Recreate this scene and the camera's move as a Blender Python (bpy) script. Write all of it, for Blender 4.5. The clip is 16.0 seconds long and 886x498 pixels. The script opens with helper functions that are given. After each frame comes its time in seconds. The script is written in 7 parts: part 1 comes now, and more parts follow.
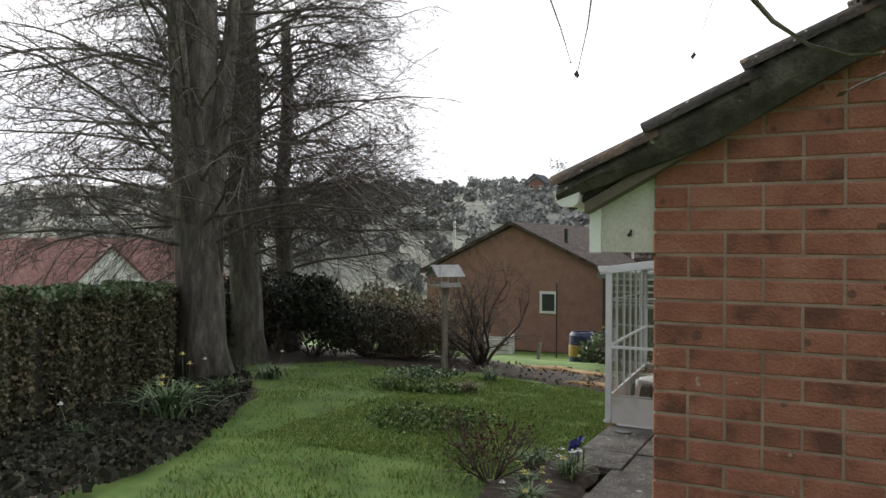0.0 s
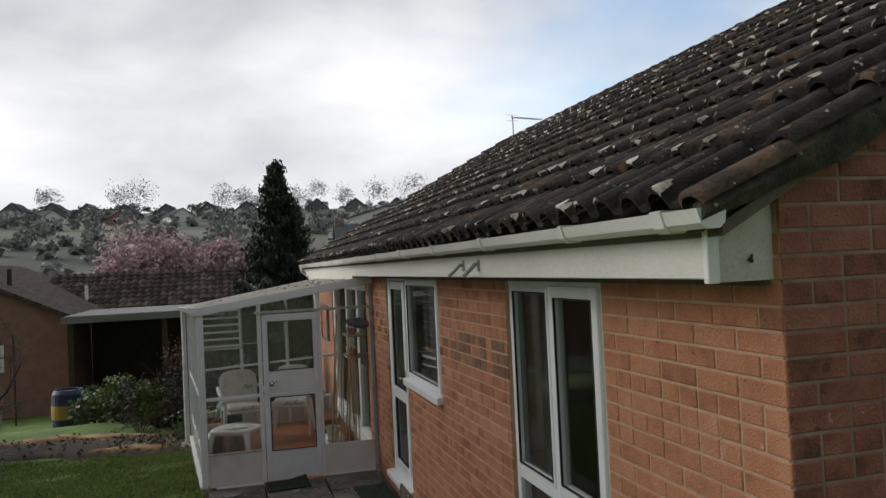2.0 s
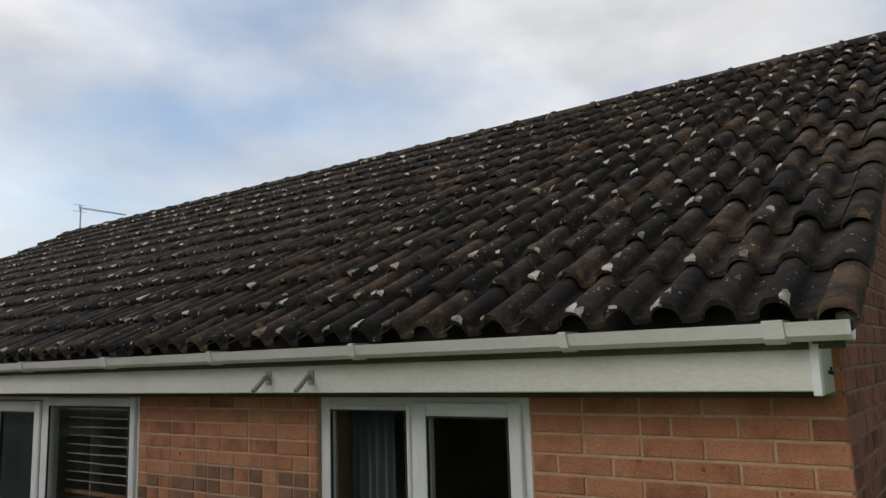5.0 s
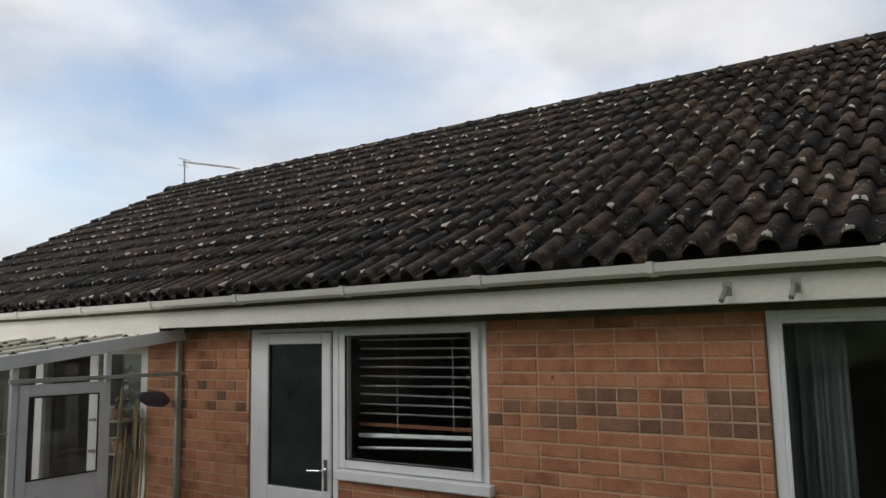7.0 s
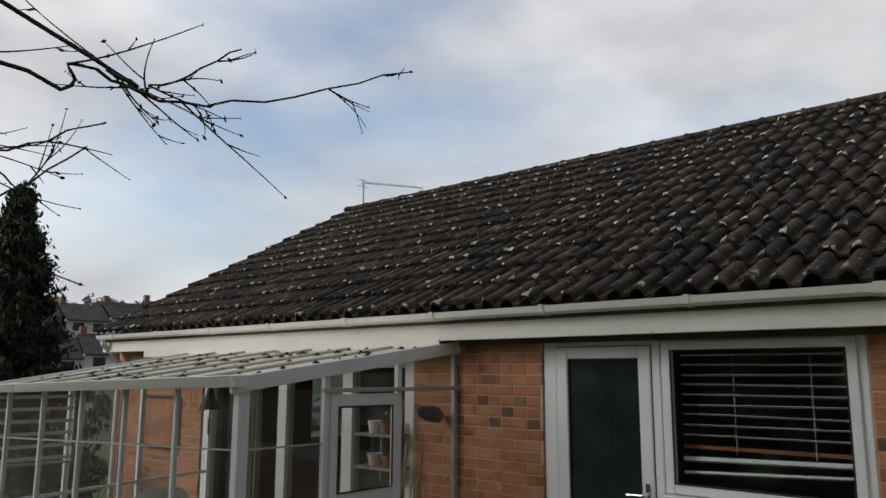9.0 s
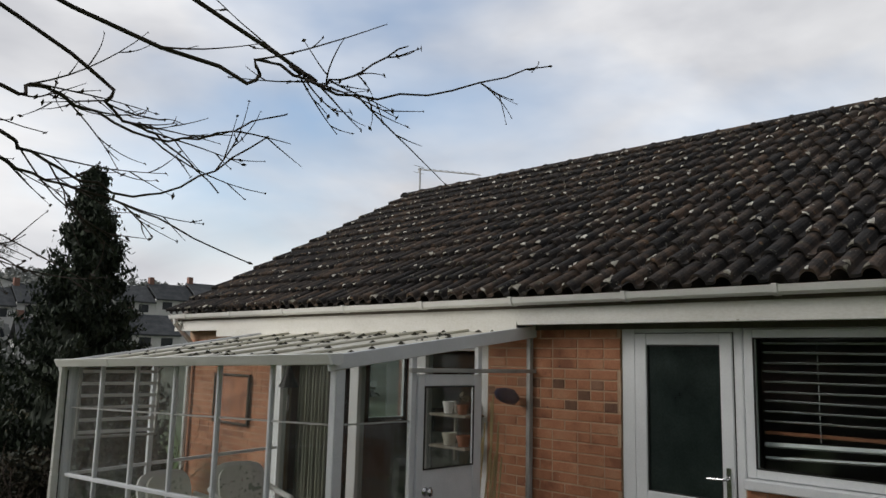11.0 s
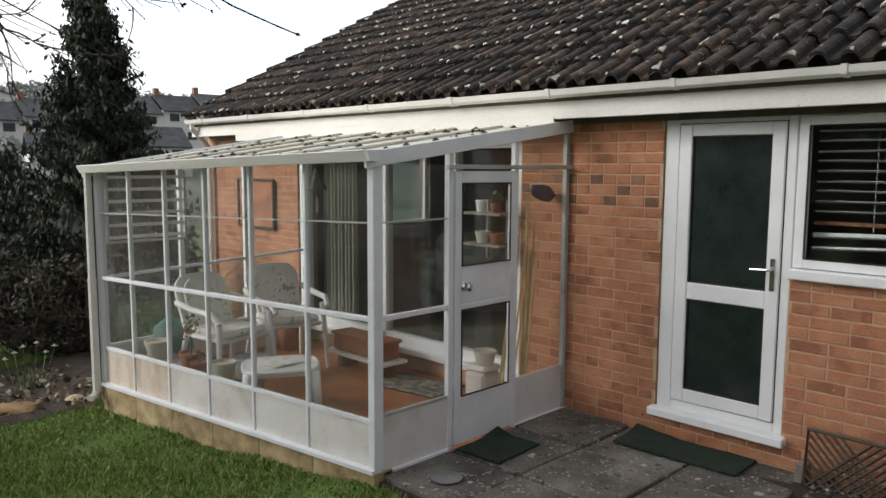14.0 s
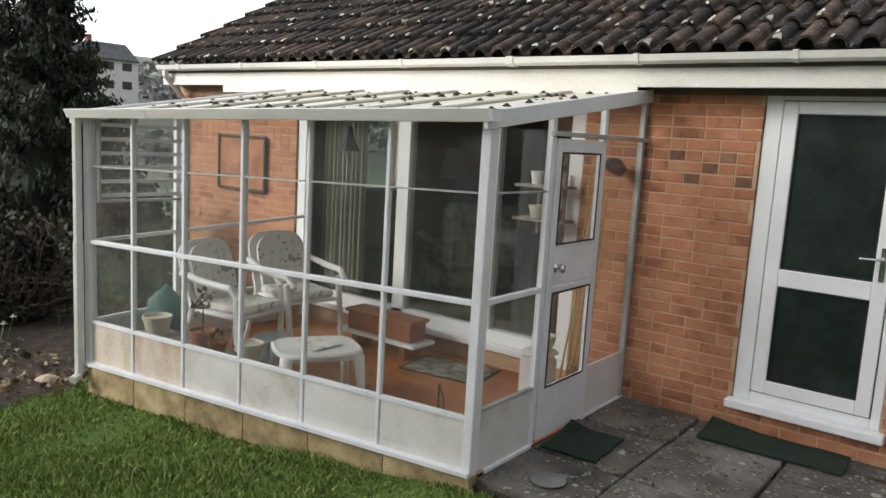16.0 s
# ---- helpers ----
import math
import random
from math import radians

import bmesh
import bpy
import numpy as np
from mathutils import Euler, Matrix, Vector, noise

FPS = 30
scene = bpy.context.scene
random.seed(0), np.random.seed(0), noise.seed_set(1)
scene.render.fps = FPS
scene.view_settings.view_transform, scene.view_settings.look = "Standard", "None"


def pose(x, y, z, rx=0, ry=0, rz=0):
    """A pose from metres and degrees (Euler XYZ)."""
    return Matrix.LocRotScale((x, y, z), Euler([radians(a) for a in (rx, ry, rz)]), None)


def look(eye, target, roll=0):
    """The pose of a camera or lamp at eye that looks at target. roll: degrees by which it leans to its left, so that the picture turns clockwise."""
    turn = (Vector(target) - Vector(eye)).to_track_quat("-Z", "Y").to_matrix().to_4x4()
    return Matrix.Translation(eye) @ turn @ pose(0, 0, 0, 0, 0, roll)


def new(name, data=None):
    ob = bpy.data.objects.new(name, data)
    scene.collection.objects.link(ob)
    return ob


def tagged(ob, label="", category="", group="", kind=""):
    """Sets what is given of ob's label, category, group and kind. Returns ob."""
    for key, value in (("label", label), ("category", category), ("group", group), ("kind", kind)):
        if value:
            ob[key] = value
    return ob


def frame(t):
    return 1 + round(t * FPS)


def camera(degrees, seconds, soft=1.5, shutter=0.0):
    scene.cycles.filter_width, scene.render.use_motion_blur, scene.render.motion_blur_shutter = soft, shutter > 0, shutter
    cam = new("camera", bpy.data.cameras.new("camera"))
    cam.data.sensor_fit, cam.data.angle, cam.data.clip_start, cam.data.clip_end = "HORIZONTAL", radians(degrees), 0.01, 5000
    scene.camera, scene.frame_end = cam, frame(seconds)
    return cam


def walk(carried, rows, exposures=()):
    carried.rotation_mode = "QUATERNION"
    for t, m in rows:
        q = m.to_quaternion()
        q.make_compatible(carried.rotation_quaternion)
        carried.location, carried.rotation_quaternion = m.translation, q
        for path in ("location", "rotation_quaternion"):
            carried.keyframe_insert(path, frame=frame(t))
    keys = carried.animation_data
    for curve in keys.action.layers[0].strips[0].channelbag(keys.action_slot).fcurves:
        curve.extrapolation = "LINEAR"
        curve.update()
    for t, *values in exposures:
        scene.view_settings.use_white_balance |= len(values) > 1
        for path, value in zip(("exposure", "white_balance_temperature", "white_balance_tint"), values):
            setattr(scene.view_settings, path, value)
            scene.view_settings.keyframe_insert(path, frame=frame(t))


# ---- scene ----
cam = camera(60.9, 16.0)
PATH = [
    (0, (0.534, -2.654, 2.253), (-0.376, -0.873, 2.239), 0.2),
    (0.5, (-0.132, -2.456, 2.275), (-0.775, -0.566, 2.158), -0.6),
    (1, (-0.751, -2.282, 2.253), (-1.05, -0.307, 2.154), 0.6),
    (1.5, (-1.261, -2.173, 2.336), (-0.975, -0.194, 2.3), -0.5),
    (2, (-1.609, -1.922, 2.316), (-1.062, 0.002, 2.359), -2.7),
    (2.5, (-1.912, -1.766, 2.388), (-0.863, -0.063, 2.391), -1.2),
    (3, (-2.082, -1.715, 2.447), (-0.768, -0.215, 2.601), 0.3),
    (3.2, (-2.131, -1.661, 2.452), (-0.781, -0.199, 2.653), -0.1),
    (5.3, (-2.917, -0.136, 2.302), (-1.256, 0.914, 2.673), -2.2),
    (5.5, (-3.036, 0.061, 2.244), (-1.348, 1.046, 2.672), -2.7),
    (6, (-3.274, 0.595, 2.252), (-1.646, 1.701, 2.61), -1.6),
    (6.5, (-3.626, 1.055, 2.18), (-2.047, 2.238, 2.506), -2.0),
    (7, (-3.862, 1.575, 2.082), (-2.234, 2.71, 2.329), -1.1),
    (7.5, (-4.133, 1.988, 2.076), (-2.521, 3.144, 2.335), 0.7),
    (8, (-4.315, 2.394, 2.018), (-2.807, 3.672, 2.318), 1.4),
    (8.5, (-4.393, 2.796, 2.017), (-3.042, 4.225, 2.383), 0.2),
    (8.7, (-4.46, 2.891, 2.0), (-3.02, 4.239, 2.333), -0.3),
    (10.8, (-4.846, 3.053, 1.971), (-3.33, 4.319, 2.284), 1.1),
    (11, (-4.882, 3.091, 1.957), (-3.475, 4.483, 2.246), 1.4),
    (11.5, (-4.912, 3.128, 1.951), (-3.61, 4.63, 2.168), 1.6),
    (12, (-4.89, 3.114, 1.956), (-3.563, 4.599, 2.147), 1.1),
    (12.5, (-4.9, 3.097, 1.908), (-3.591, 4.61, 1.896), 0.7),
    (13, (-4.878, 3.138, 1.906), (-3.567, 4.642, 1.764), 0.7),
    (13.5, (-4.879, 3.2, 1.898), (-3.556, 4.69, 1.721), 0.5),
    (14, (-4.851, 3.378, 1.882), (-3.45, 4.789, 1.663), 0.3),
    (14.5, (-4.841, 3.731, 1.857), (-3.418, 5.084, 1.479), 2.5),
    (15, (-4.946, 3.983, 1.83), (-3.469, 5.296, 1.524), 2.9),
    (15.5, (-5.099, 4.282, 1.83), (-3.505, 5.431, 1.458), 3.1),
    (16, (-5.223, 4.646, 1.813), (-3.652, 5.848, 1.522), 3.3),
]
walk(cam, [(t, look(eye, target, roll)) for t, eye, target, roll in PATH],
     [(0, 1.2), (0.5, 1.08), (1.0, 0.9), (1.5, 0.5), (3, 0.15), (5.5, 0.12), (7.0, 0.24), (8.0, 0.12), (8.5, -0.06), (11, 0.08), (12.3, 0.2), (13.2, 0.68), (14.2, 1.02), (16, 1.18)])

# ---- light ----
SUN = Vector((-0.80, 0.52, 0.42)).normalized()
world = bpy.data.worlds.new("sky")
scene.world = world
world.use_nodes = True
wn, wl = world.node_tree.nodes, world.node_tree.links
wn.clear()


def wnode(kind, **vals):
    n = wn.new(kind)
    for k, v in vals.items():
        n.inputs[k].default_value = v
    return n


w_out = wn.new("ShaderNodeOutputWorld")
w_bg = wnode("ShaderNodeBackground", Strength=1.0)
w_sky = wn.new("ShaderNodeTexSky")
w_sky.sky_type, w_sky.sun_disc = "NISHITA", False
w_sky.sun_elevation, w_sky.sun_rotation = math.asin(SUN.z), math.atan2(SUN.x, SUN.y)
w_scale = wn.new("ShaderNodeVectorMath")
w_scale.operation = "SCALE"
w_scale.inputs["Scale"].default_value = 0.19
w_co = wn.new("ShaderNodeTexCoord")
w_map = wn.new("ShaderNodeMapping")
w_map.inputs["Scale"].default_value = (1.0, 1.2, 2.4)
w_map.inputs["Location"].default_value = (0.35, 0.1, 0.2)
w_noise = wnode("ShaderNodeTexNoise", Scale=1.7, Detail=5.0, Roughness=0.48, Distortion=0.2)
w_mask = wn.new("ShaderNodeValToRGB")
w_mask.color_ramp.elements[0].position, w_mask.color_ramp.elements[1].position = 0.20, 0.47
w_noise2 = wnode("ShaderNodeTexNoise", Scale=2.6, Detail=5.0, Roughness=0.5, Distortion=0.2)
w_tone = wn.new("ShaderNodeValToRGB")
w_tone.color_ramp.elements[0].position, w_tone.color_ramp.elements[1].position = 0.34, 0.68
w_tone.color_ramp.elements[0].color = (0.52, 0.53, 0.57, 1)
w_tone.color_ramp.elements[1].color = (0.90, 0.90, 0.91, 1)
w_mix = wn.new("ShaderNodeMixRGB")
# the veil of cloud is brightest where the hidden sun stands
w_dot = wn.new("ShaderNodeVectorMath")
w_dot.operation = "DOT_PRODUCT"
w_dot.inputs[1].default_value = Vector((-0.62, 0.75, 0.22)).normalized()
w_glow = wn.new("ShaderNodeMapRange")
w_glow.inputs["From Min"].default_value, w_glow.inputs["From Max"].default_value = 0.45, 1.0
w_glow.inputs["To Min"].default_value, w_glow.inputs["To Max"].default_value = 1.0, 0.94
w_mul = wn.new("ShaderNodeVectorMath")
w_mul.operation = "SCALE"
wl.new(w_sky.outputs[0], w_scale.inputs[0])
wl.new(w_co.outputs["Generated"], w_map.inputs[0])
wl.new(w_map.outputs[0], w_noise.inputs["Vector"])
wl.new(w_map.outputs[0], w_noise2.inputs["Vector"])
wl.new(w_noise.outputs[0], w_mask.inputs[0])
wl.new(w_noise2.outputs[0], w_tone.inputs[0])
wl.new(w_mask.outputs[0], w_mix.inputs[0])
wl.new(w_scale.outputs[0], w_mix.inputs[1])
wl.new(w_tone.outputs[0], w_mix.inputs[2])
wl.new(w_co.outputs["Generated"], w_dot.inputs[0])
wl.new(w_dot.outputs["Value"], w_glow.inputs["Value"])
wl.new(w_mix.outputs[0], w_mul.inputs[0])
# the sky is dimmed towards -y, to put less light on the gable
w_sep = wn.new("ShaderNodeSeparateXYZ")
w_dim = wn.new("ShaderNodeMapRange")
w_dim.inputs["From Min"].default_value, w_dim.inputs["From Max"].default_value = -0.75, 0.42
w_dim.inputs["To Min"].default_value, w_dim.inputs["To Max"].default_value = 0.34, 1.0
w_both = wn.new("ShaderNodeMath")
w_both.operation = "MULTIPLY"
wl.new(w_co.outputs["Generated"], w_sep.inputs[0])
wl.new(w_sep.outputs["Y"], w_dim.inputs["Value"])
wl.new(w_glow.outputs[0], w_both.inputs[0])
wl.new(w_dim.outputs[0], w_both.inputs[1])
wl.new(w_both.outputs[0], w_mul.inputs["Scale"])
wl.new(w_mul.outputs[0], w_bg.inputs["Color"])
wl.new(w_bg.outputs[0], w_out.inputs[0])

sun_data = bpy.data.lights.new("sun", "SUN")
sun_data.energy, sun_data.angle, sun_data.color = 2.0, radians(34), (1.0, 0.96, 0.91)
sun = new("sun", sun_data)
sun.matrix_world = look((0, 0, 30), Vector((0, 0, 30)) - SUN)


# ---- materials ----
def mat(name, stops, scale=8.0, rough=0.8, bump=0.15, detail=6.0, rnd=0.0, metal=0.0, spots=None, stretch=(1, 1, 1), fine=90.0, sheen=None):
    """stops: colours from dark to light over a noise; rnd: how much each piece differs; spots: (colour, scale, size)."""
    m = bpy.data.materials.new(name)
    m.use_nodes = True
    n, l = m.node_tree.nodes, m.node_tree.links
    b = n["Principled BSDF"]
    b.inputs["Roughness"].default_value, b.inputs["Metallic"].default_value = rough, metal
    if sheen is not None:
        b.inputs["Specular IOR Level"].default_value = sheen
    co, mp = n.new("ShaderNodeTexCoord"), n.new("ShaderNodeMapping")
    mp.inputs["Scale"].default_value = stretch
    l.new(co.outputs["Object"], mp.inputs[0])
    no = n.new("ShaderNodeTexNoise")
    no.inputs["Scale"].default_value, no.inputs["Detail"].default_value, no.inputs["Roughness"].default_value = scale, detail, 0.6
    ra = n.new("ShaderNodeValToRGB")
    ra.color_ramp.elements[0].position, ra.color_ramp.elements[1].position = 0.3, 0.72
    ra.color_ramp.elements[0].color = (*stops[0], 1)
    ra.color_ramp.elements[1].color = (*stops[-1], 1)
    for i, c in enumerate(stops[1:-1]):
        e = ra.color_ramp.elements.new(0.3 + 0.42 * (i + 1) / (len(stops) - 1))
        e.color = (*c, 1)
    oi, ge = n.new("ShaderNodeObjectInfo"), n.new("ShaderNodeNewGeometry")
    add = n.new("ShaderNodeMath")
    l.new(oi.outputs["Random"], add.inputs[0])
    l.new(ge.outputs["Random Per Island"], add.inputs[1])
    fr = n.new("ShaderNodeMath")
    fr.operation = "FRACT"
    l.new(add.outputs[0], fr.inputs[0])
    if rnd:
        off = n.new("ShaderNodeVectorMath")
        off.operation = "SCALE"
        off.inputs[0].default_value = (37, 91, 53)
        l.new(fr.outputs[0], off.inputs["Scale"])
        ad = n.new("ShaderNodeVectorMath")
        l.new(mp.outputs[0], ad.inputs[0])
        l.new(off.outputs[0], ad.inputs[1])
        vec = ad.outputs[0]
        mr = n.new("ShaderNodeMapRange")
        mr.inputs["To Min"].default_value, mr.inputs["To Max"].default_value = -rnd, rnd
        l.new(fr.outputs[0], mr.inputs["Value"])
        sm = n.new("ShaderNodeMath")
        l.new(no.outputs[0], sm.inputs[0])
        l.new(mr.outputs[0], sm.inputs[1])
        fac = sm.outputs[0]
    else:
        vec, fac = mp.outputs[0], no.outputs[0]
    l.new(vec, no.inputs["Vector"])
    l.new(fac, ra.inputs[0])
    col = ra.outputs[0]
    fi = n.new("ShaderNodeTexNoise")
    fi.inputs["Scale"].default_value, fi.inputs["Detail"].default_value = fine, 3.0
    l.new(vec, fi.inputs["Vector"])
    gr = n.new("ShaderNodeMixRGB")
    gr.blend_type = "OVERLAY"
    gr.inputs[0].default_value = 0.35
    l.new(col, gr.inputs[1])
    l.new(fi.outputs[0], gr.inputs[2])
    col = gr.outputs[0]
    for sc, ss, sz in (spots or ()):
        vo = n.new("ShaderNodeTexVoronoi")
        vo.inputs["Scale"].default_value = ss
        vo.inputs["Randomness"].default_value = 1.0
        l.new(vec, vo.inputs["Vector"])
        n2 = n.new("ShaderNodeTexNoise")
        n2.inputs["Scale"].default_value = ss * 0.35
        l.new(vec, n2.inputs["Vector"])
        jit = n.new("ShaderNodeMath")
        jit.operation = "MULTIPLY_ADD"
        jit.inputs[1].default_value, jit.inputs[2].default_value = -1.1, 0.55 + sz
        l.new(n2.outputs[0], jit.inputs[0])
        lt = n.new("ShaderNodeMath")
        lt.operation = "LESS_THAN"
        l.new(vo.outputs["Distance"], lt.inputs[0])
        l.new(jit.outputs[0], lt.inputs[1])
        sf = n.new("ShaderNodeMath")
        sf.operation = "MULTIPLY"
        sf.inputs[1].default_value = 0.8
        l.new(lt.outputs[0], sf.inputs[0])
        mx = n.new("ShaderNodeMixRGB")
        mx.inputs[2].default_value = (*sc, 1)
        l.new(sf.outputs[0], mx.inputs[0])
        l.new(col, mx.inputs[1])
        col = mx.outputs[0]
    l.new(col, b.inputs["Base Color"])
    if bump:
        bp = n.new("ShaderNodeBump")
        bp.inputs["Strength"].default_value, bp.inputs["Distance"].default_value = bump, 0.01
        l.new(fi.outputs[0], bp.inputs["Height"])
        l.new(bp.outputs[0], b.inputs["Normal"])
    return m


def glass(name, tint=(0.97, 0.98, 0.97), gloss=1.0, dirt=0.0):
    m = bpy.data.materials.new(name)
    m.use_nodes = True
    n, l = m.node_tree.nodes, m.node_tree.links
    n.remove(n["Principled BSDF"])
    tr, gl, mx, lw, fr = n.new("ShaderNodeBsdfTransparent"), n.new("ShaderNodeBsdfGlossy"), n.new("ShaderNodeMixShader"), n.new("ShaderNodeLayerWeight"), n.new("ShaderNodeMapRange")
    tr.inputs[0].default_value = (*tint, 1)
    gl.inputs["Roughness"].default_value = 0.02
    pw = n.new("ShaderNodeMath")
    pw.operation = "POWER"
    pw.inputs[1].default_value = 4.0
    l.new(lw.outputs["Facing"], pw.inputs[0])
    l.new(pw.outputs[0], fr.inputs["Value"])
    fr.inputs["To Min"].default_value, fr.inputs["To Max"].default_value = 0.03 * gloss, 0.6 * gloss
    l.new(fr.outputs[0], mx.inputs[0])
    l.new(tr.outputs[0], mx.inputs[1])
    l.new(gl.outputs[0], mx.inputs[2])
    last = mx
    if dirt:
        di, m2, no, ra = n.new("ShaderNodeBsdfDiffuse"), n.new("ShaderNodeMixShader"), n.new("ShaderNodeTexNoise"), n.new("ShaderNodeMapRange")
        di.inputs[0].default_value = (0.5, 0.51, 0.48, 1)
        no.inputs["Scale"].default_value, no.inputs["Detail"].default_value = 3.0, 6.0
        co = n.new("ShaderNodeTexCoord")
        l.new(co.outputs["Object"], no.inputs["Vector"])
        ra.inputs["From Min"].default_value, ra.inputs["From Max"].default_value = 0.35, 0.75
        ra.inputs["To Min"].default_value, ra.inputs["To Max"].default_value = 0.25 * dirt, dirt
        l.new(no.outputs[0], ra.inputs["Value"])
        l.new(ra.outputs[0], m2.inputs[0])
        l.new(mx.outputs[0], m2.inputs[1])
        l.new(di.outputs[0], m2.inputs[2])
        last = m2
    l.new(last.outputs[0], n["Material Output"].inputs[0])
    return m


BANDBRICK = mat("dark_brick", [(0.15, 0.078, 0.050), (0.23, 0.120, 0.074), (0.30, 0.160, 0.10)], 7, 0.9, 0.6, rnd=0.12, fine=110)
BRICK = mat("brick", [(0.27, 0.112, 0.062), (0.41, 0.174, 0.092), (0.47, 0.214, 0.116), (0.51, 0.262, 0.152)], 5, 0.9, 0.6, rnd=0.10, fine=110, spots=[((0.50, 0.40, 0.32), 34, -0.10), ((0.13, 0.06, 0.045), 14, -0.08)])
# the west wall's brick and mortar again, darkened for the gable's shaded side
SHADEBRICK = mat("shaded_gable_brick", [(0.12, 0.050, 0.037), (0.25, 0.096, 0.066), (0.31, 0.124, 0.086), (0.34, 0.155, 0.11)], 7, 0.92, 0.8, rnd=0.10, fine=110, spots=[((0.42, 0.31, 0.26), 30, -0.05), ((0.11, 0.055, 0.045), 12, 0.06)])
JOINT = mat("wall_mortar", [(0.43, 0.275, 0.175), (0.57, 0.40, 0.275)], 9, 0.95, 0.5, fine=160)
SHADEJOINT = mat("shaded_gable_mortar", [(0.19, 0.125, 0.098), (0.40, 0.30, 0.24)], 5, 0.95, 0.5, fine=160)
MORTAR = mat("mortar", [(0.40, 0.30, 0.22), (0.56, 0.45, 0.35)], 14, 0.95, 0.4, fine=180)
UPVC = mat("upvc", [(0.75, 0.765, 0.775), (0.84, 0.855, 0.865)], 3, 0.35, 0.02, rnd=0.05)
FASCIA = mat("painted_fascia", [(0.66, 0.645, 0.585), (0.78, 0.77, 0.725)], 2.5, 0.5, 0.08, spots=[((0.35, 0.30, 0.22), 9, -0.17)], stretch=(1, 0.4, 1))
GUTTERM = mat("gutter_plastic", [(0.68, 0.675, 0.63), (0.80, 0.80, 0.775)], 4, 0.4, 0.04, stretch=(1, 0.5, 3))
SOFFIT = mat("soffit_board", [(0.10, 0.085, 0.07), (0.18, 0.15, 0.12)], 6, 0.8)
TILE = mat("roof_tile", [(0.008, 0.007, 0.0065), (0.020, 0.016, 0.0135), (0.044, 0.032, 0.024), (0.098, 0.064, 0.042)], 9, 0.92, 0.8, rnd=0.16,
           spots=[((0.16, 0.095, 0.05), 9, 0.04), ((0.36, 0.34, 0.28), 30, 0.05), ((0.10, 0.10, 0.05), 18, 0.04)], fine=60)
LICHEN = mat("lichen_crust", [(0.10, 0.088, 0.066), (0.34, 0.32, 0.26), (0.66, 0.64, 0.58)], 14, 0.95, 0.6, rnd=0.22, fine=120)
BEDDING = mat("verge_mortar", [(0.018, 0.017, 0.013), (0.05, 0.046, 0.036), (0.11, 0.10, 0.08)], 12, 0.95, 0.8, spots=[((0.34, 0.34, 0.28), 20, 0.09), ((0.05, 0.055, 0.02), 10, 0.03)])
ALU = mat("painted_aluminium", [(0.68, 0.70, 0.73), (0.80, 0.82, 0.85)], 5, 0.42, 0.05, rnd=0.04)
ALUDARK = mat("bare_aluminium", [(0.30, 0.30, 0.29), (0.48, 0.48, 0.46)], 6, 0.5, 0.05)
PANEL = mat("white_panel", [(0.50, 0.47, 0.42), (0.66, 0.65, 0.62), (0.72, 0.72, 0.71)], 2.2, 0.5, 0.03, rnd=0.05)
PANELRUST = mat("stained_panel", [(0.44, 0.32, 0.22), (0.60, 0.53, 0.45), (0.68, 0.65, 0.60)], 3.2, 0.6, 0.05, stretch=(1, 1, 0.5))
SHEET = mat("roof_sheet", [(0.52, 0.50, 0.40), (0.70, 0.68, 0.60)], 2.5, 0.5, 0.05, stretch=(0.4, 1.2, 1))
PLINTH = mat("plinth_stone", [(0.22, 0.16, 0.09), (0.42, 0.32, 0.17), (0.54, 0.44, 0.26)], 6, 0.95, 0.5, rnd=0.08)
SLAB = mat("concrete_slab", [(0.045, 0.042, 0.036), (0.12, 0.112, 0.097), (0.22, 0.205, 0.18)], 2.5, 0.9, 0.6, detail=9, rnd=0.05, spots=[((0.30, 0.29, 0.255), 30, 0.20), ((0.03, 0.03, 0.026), 22, 0.17), ((0.44, 0.43, 0.40), 9, 0.03)], fine=70)
GRASSG = mat("lawn_turf", [(0.042, 0.080, 0.012), (0.088, 0.155, 0.024), (0.14, 0.205, 0.042)], 1.6, 0.95, 0.8, fine=40)
# haze put into the turf colour: the far fields turn grey along y
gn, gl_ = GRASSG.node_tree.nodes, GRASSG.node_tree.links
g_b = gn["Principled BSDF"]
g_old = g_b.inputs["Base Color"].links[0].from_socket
g_co, g_sep, g_haze, g_mix = gn.new("ShaderNodeTexCoord"), gn.new("ShaderNodeSeparateXYZ"), gn.new("ShaderNodeMapRange"), gn.new("ShaderNodeMixRGB")
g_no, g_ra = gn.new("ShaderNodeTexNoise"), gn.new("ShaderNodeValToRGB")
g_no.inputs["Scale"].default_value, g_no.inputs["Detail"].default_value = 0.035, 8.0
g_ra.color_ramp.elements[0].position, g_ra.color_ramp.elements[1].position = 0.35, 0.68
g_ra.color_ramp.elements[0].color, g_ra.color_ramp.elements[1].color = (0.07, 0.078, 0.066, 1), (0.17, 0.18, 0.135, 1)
g_haze.inputs["From Min"].default_value, g_haze.inputs["From Max"].default_value = 30, 75
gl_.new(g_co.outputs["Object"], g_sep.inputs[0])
gl_.new(g_sep.outputs["Y"], g_haze.inputs["Value"])
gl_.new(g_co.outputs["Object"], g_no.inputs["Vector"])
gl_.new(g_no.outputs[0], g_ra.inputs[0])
gl_.new(g_haze.outputs[0], g_mix.inputs[0])
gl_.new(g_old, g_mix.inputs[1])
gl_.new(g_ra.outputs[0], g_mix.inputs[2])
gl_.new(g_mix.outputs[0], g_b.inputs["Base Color"])
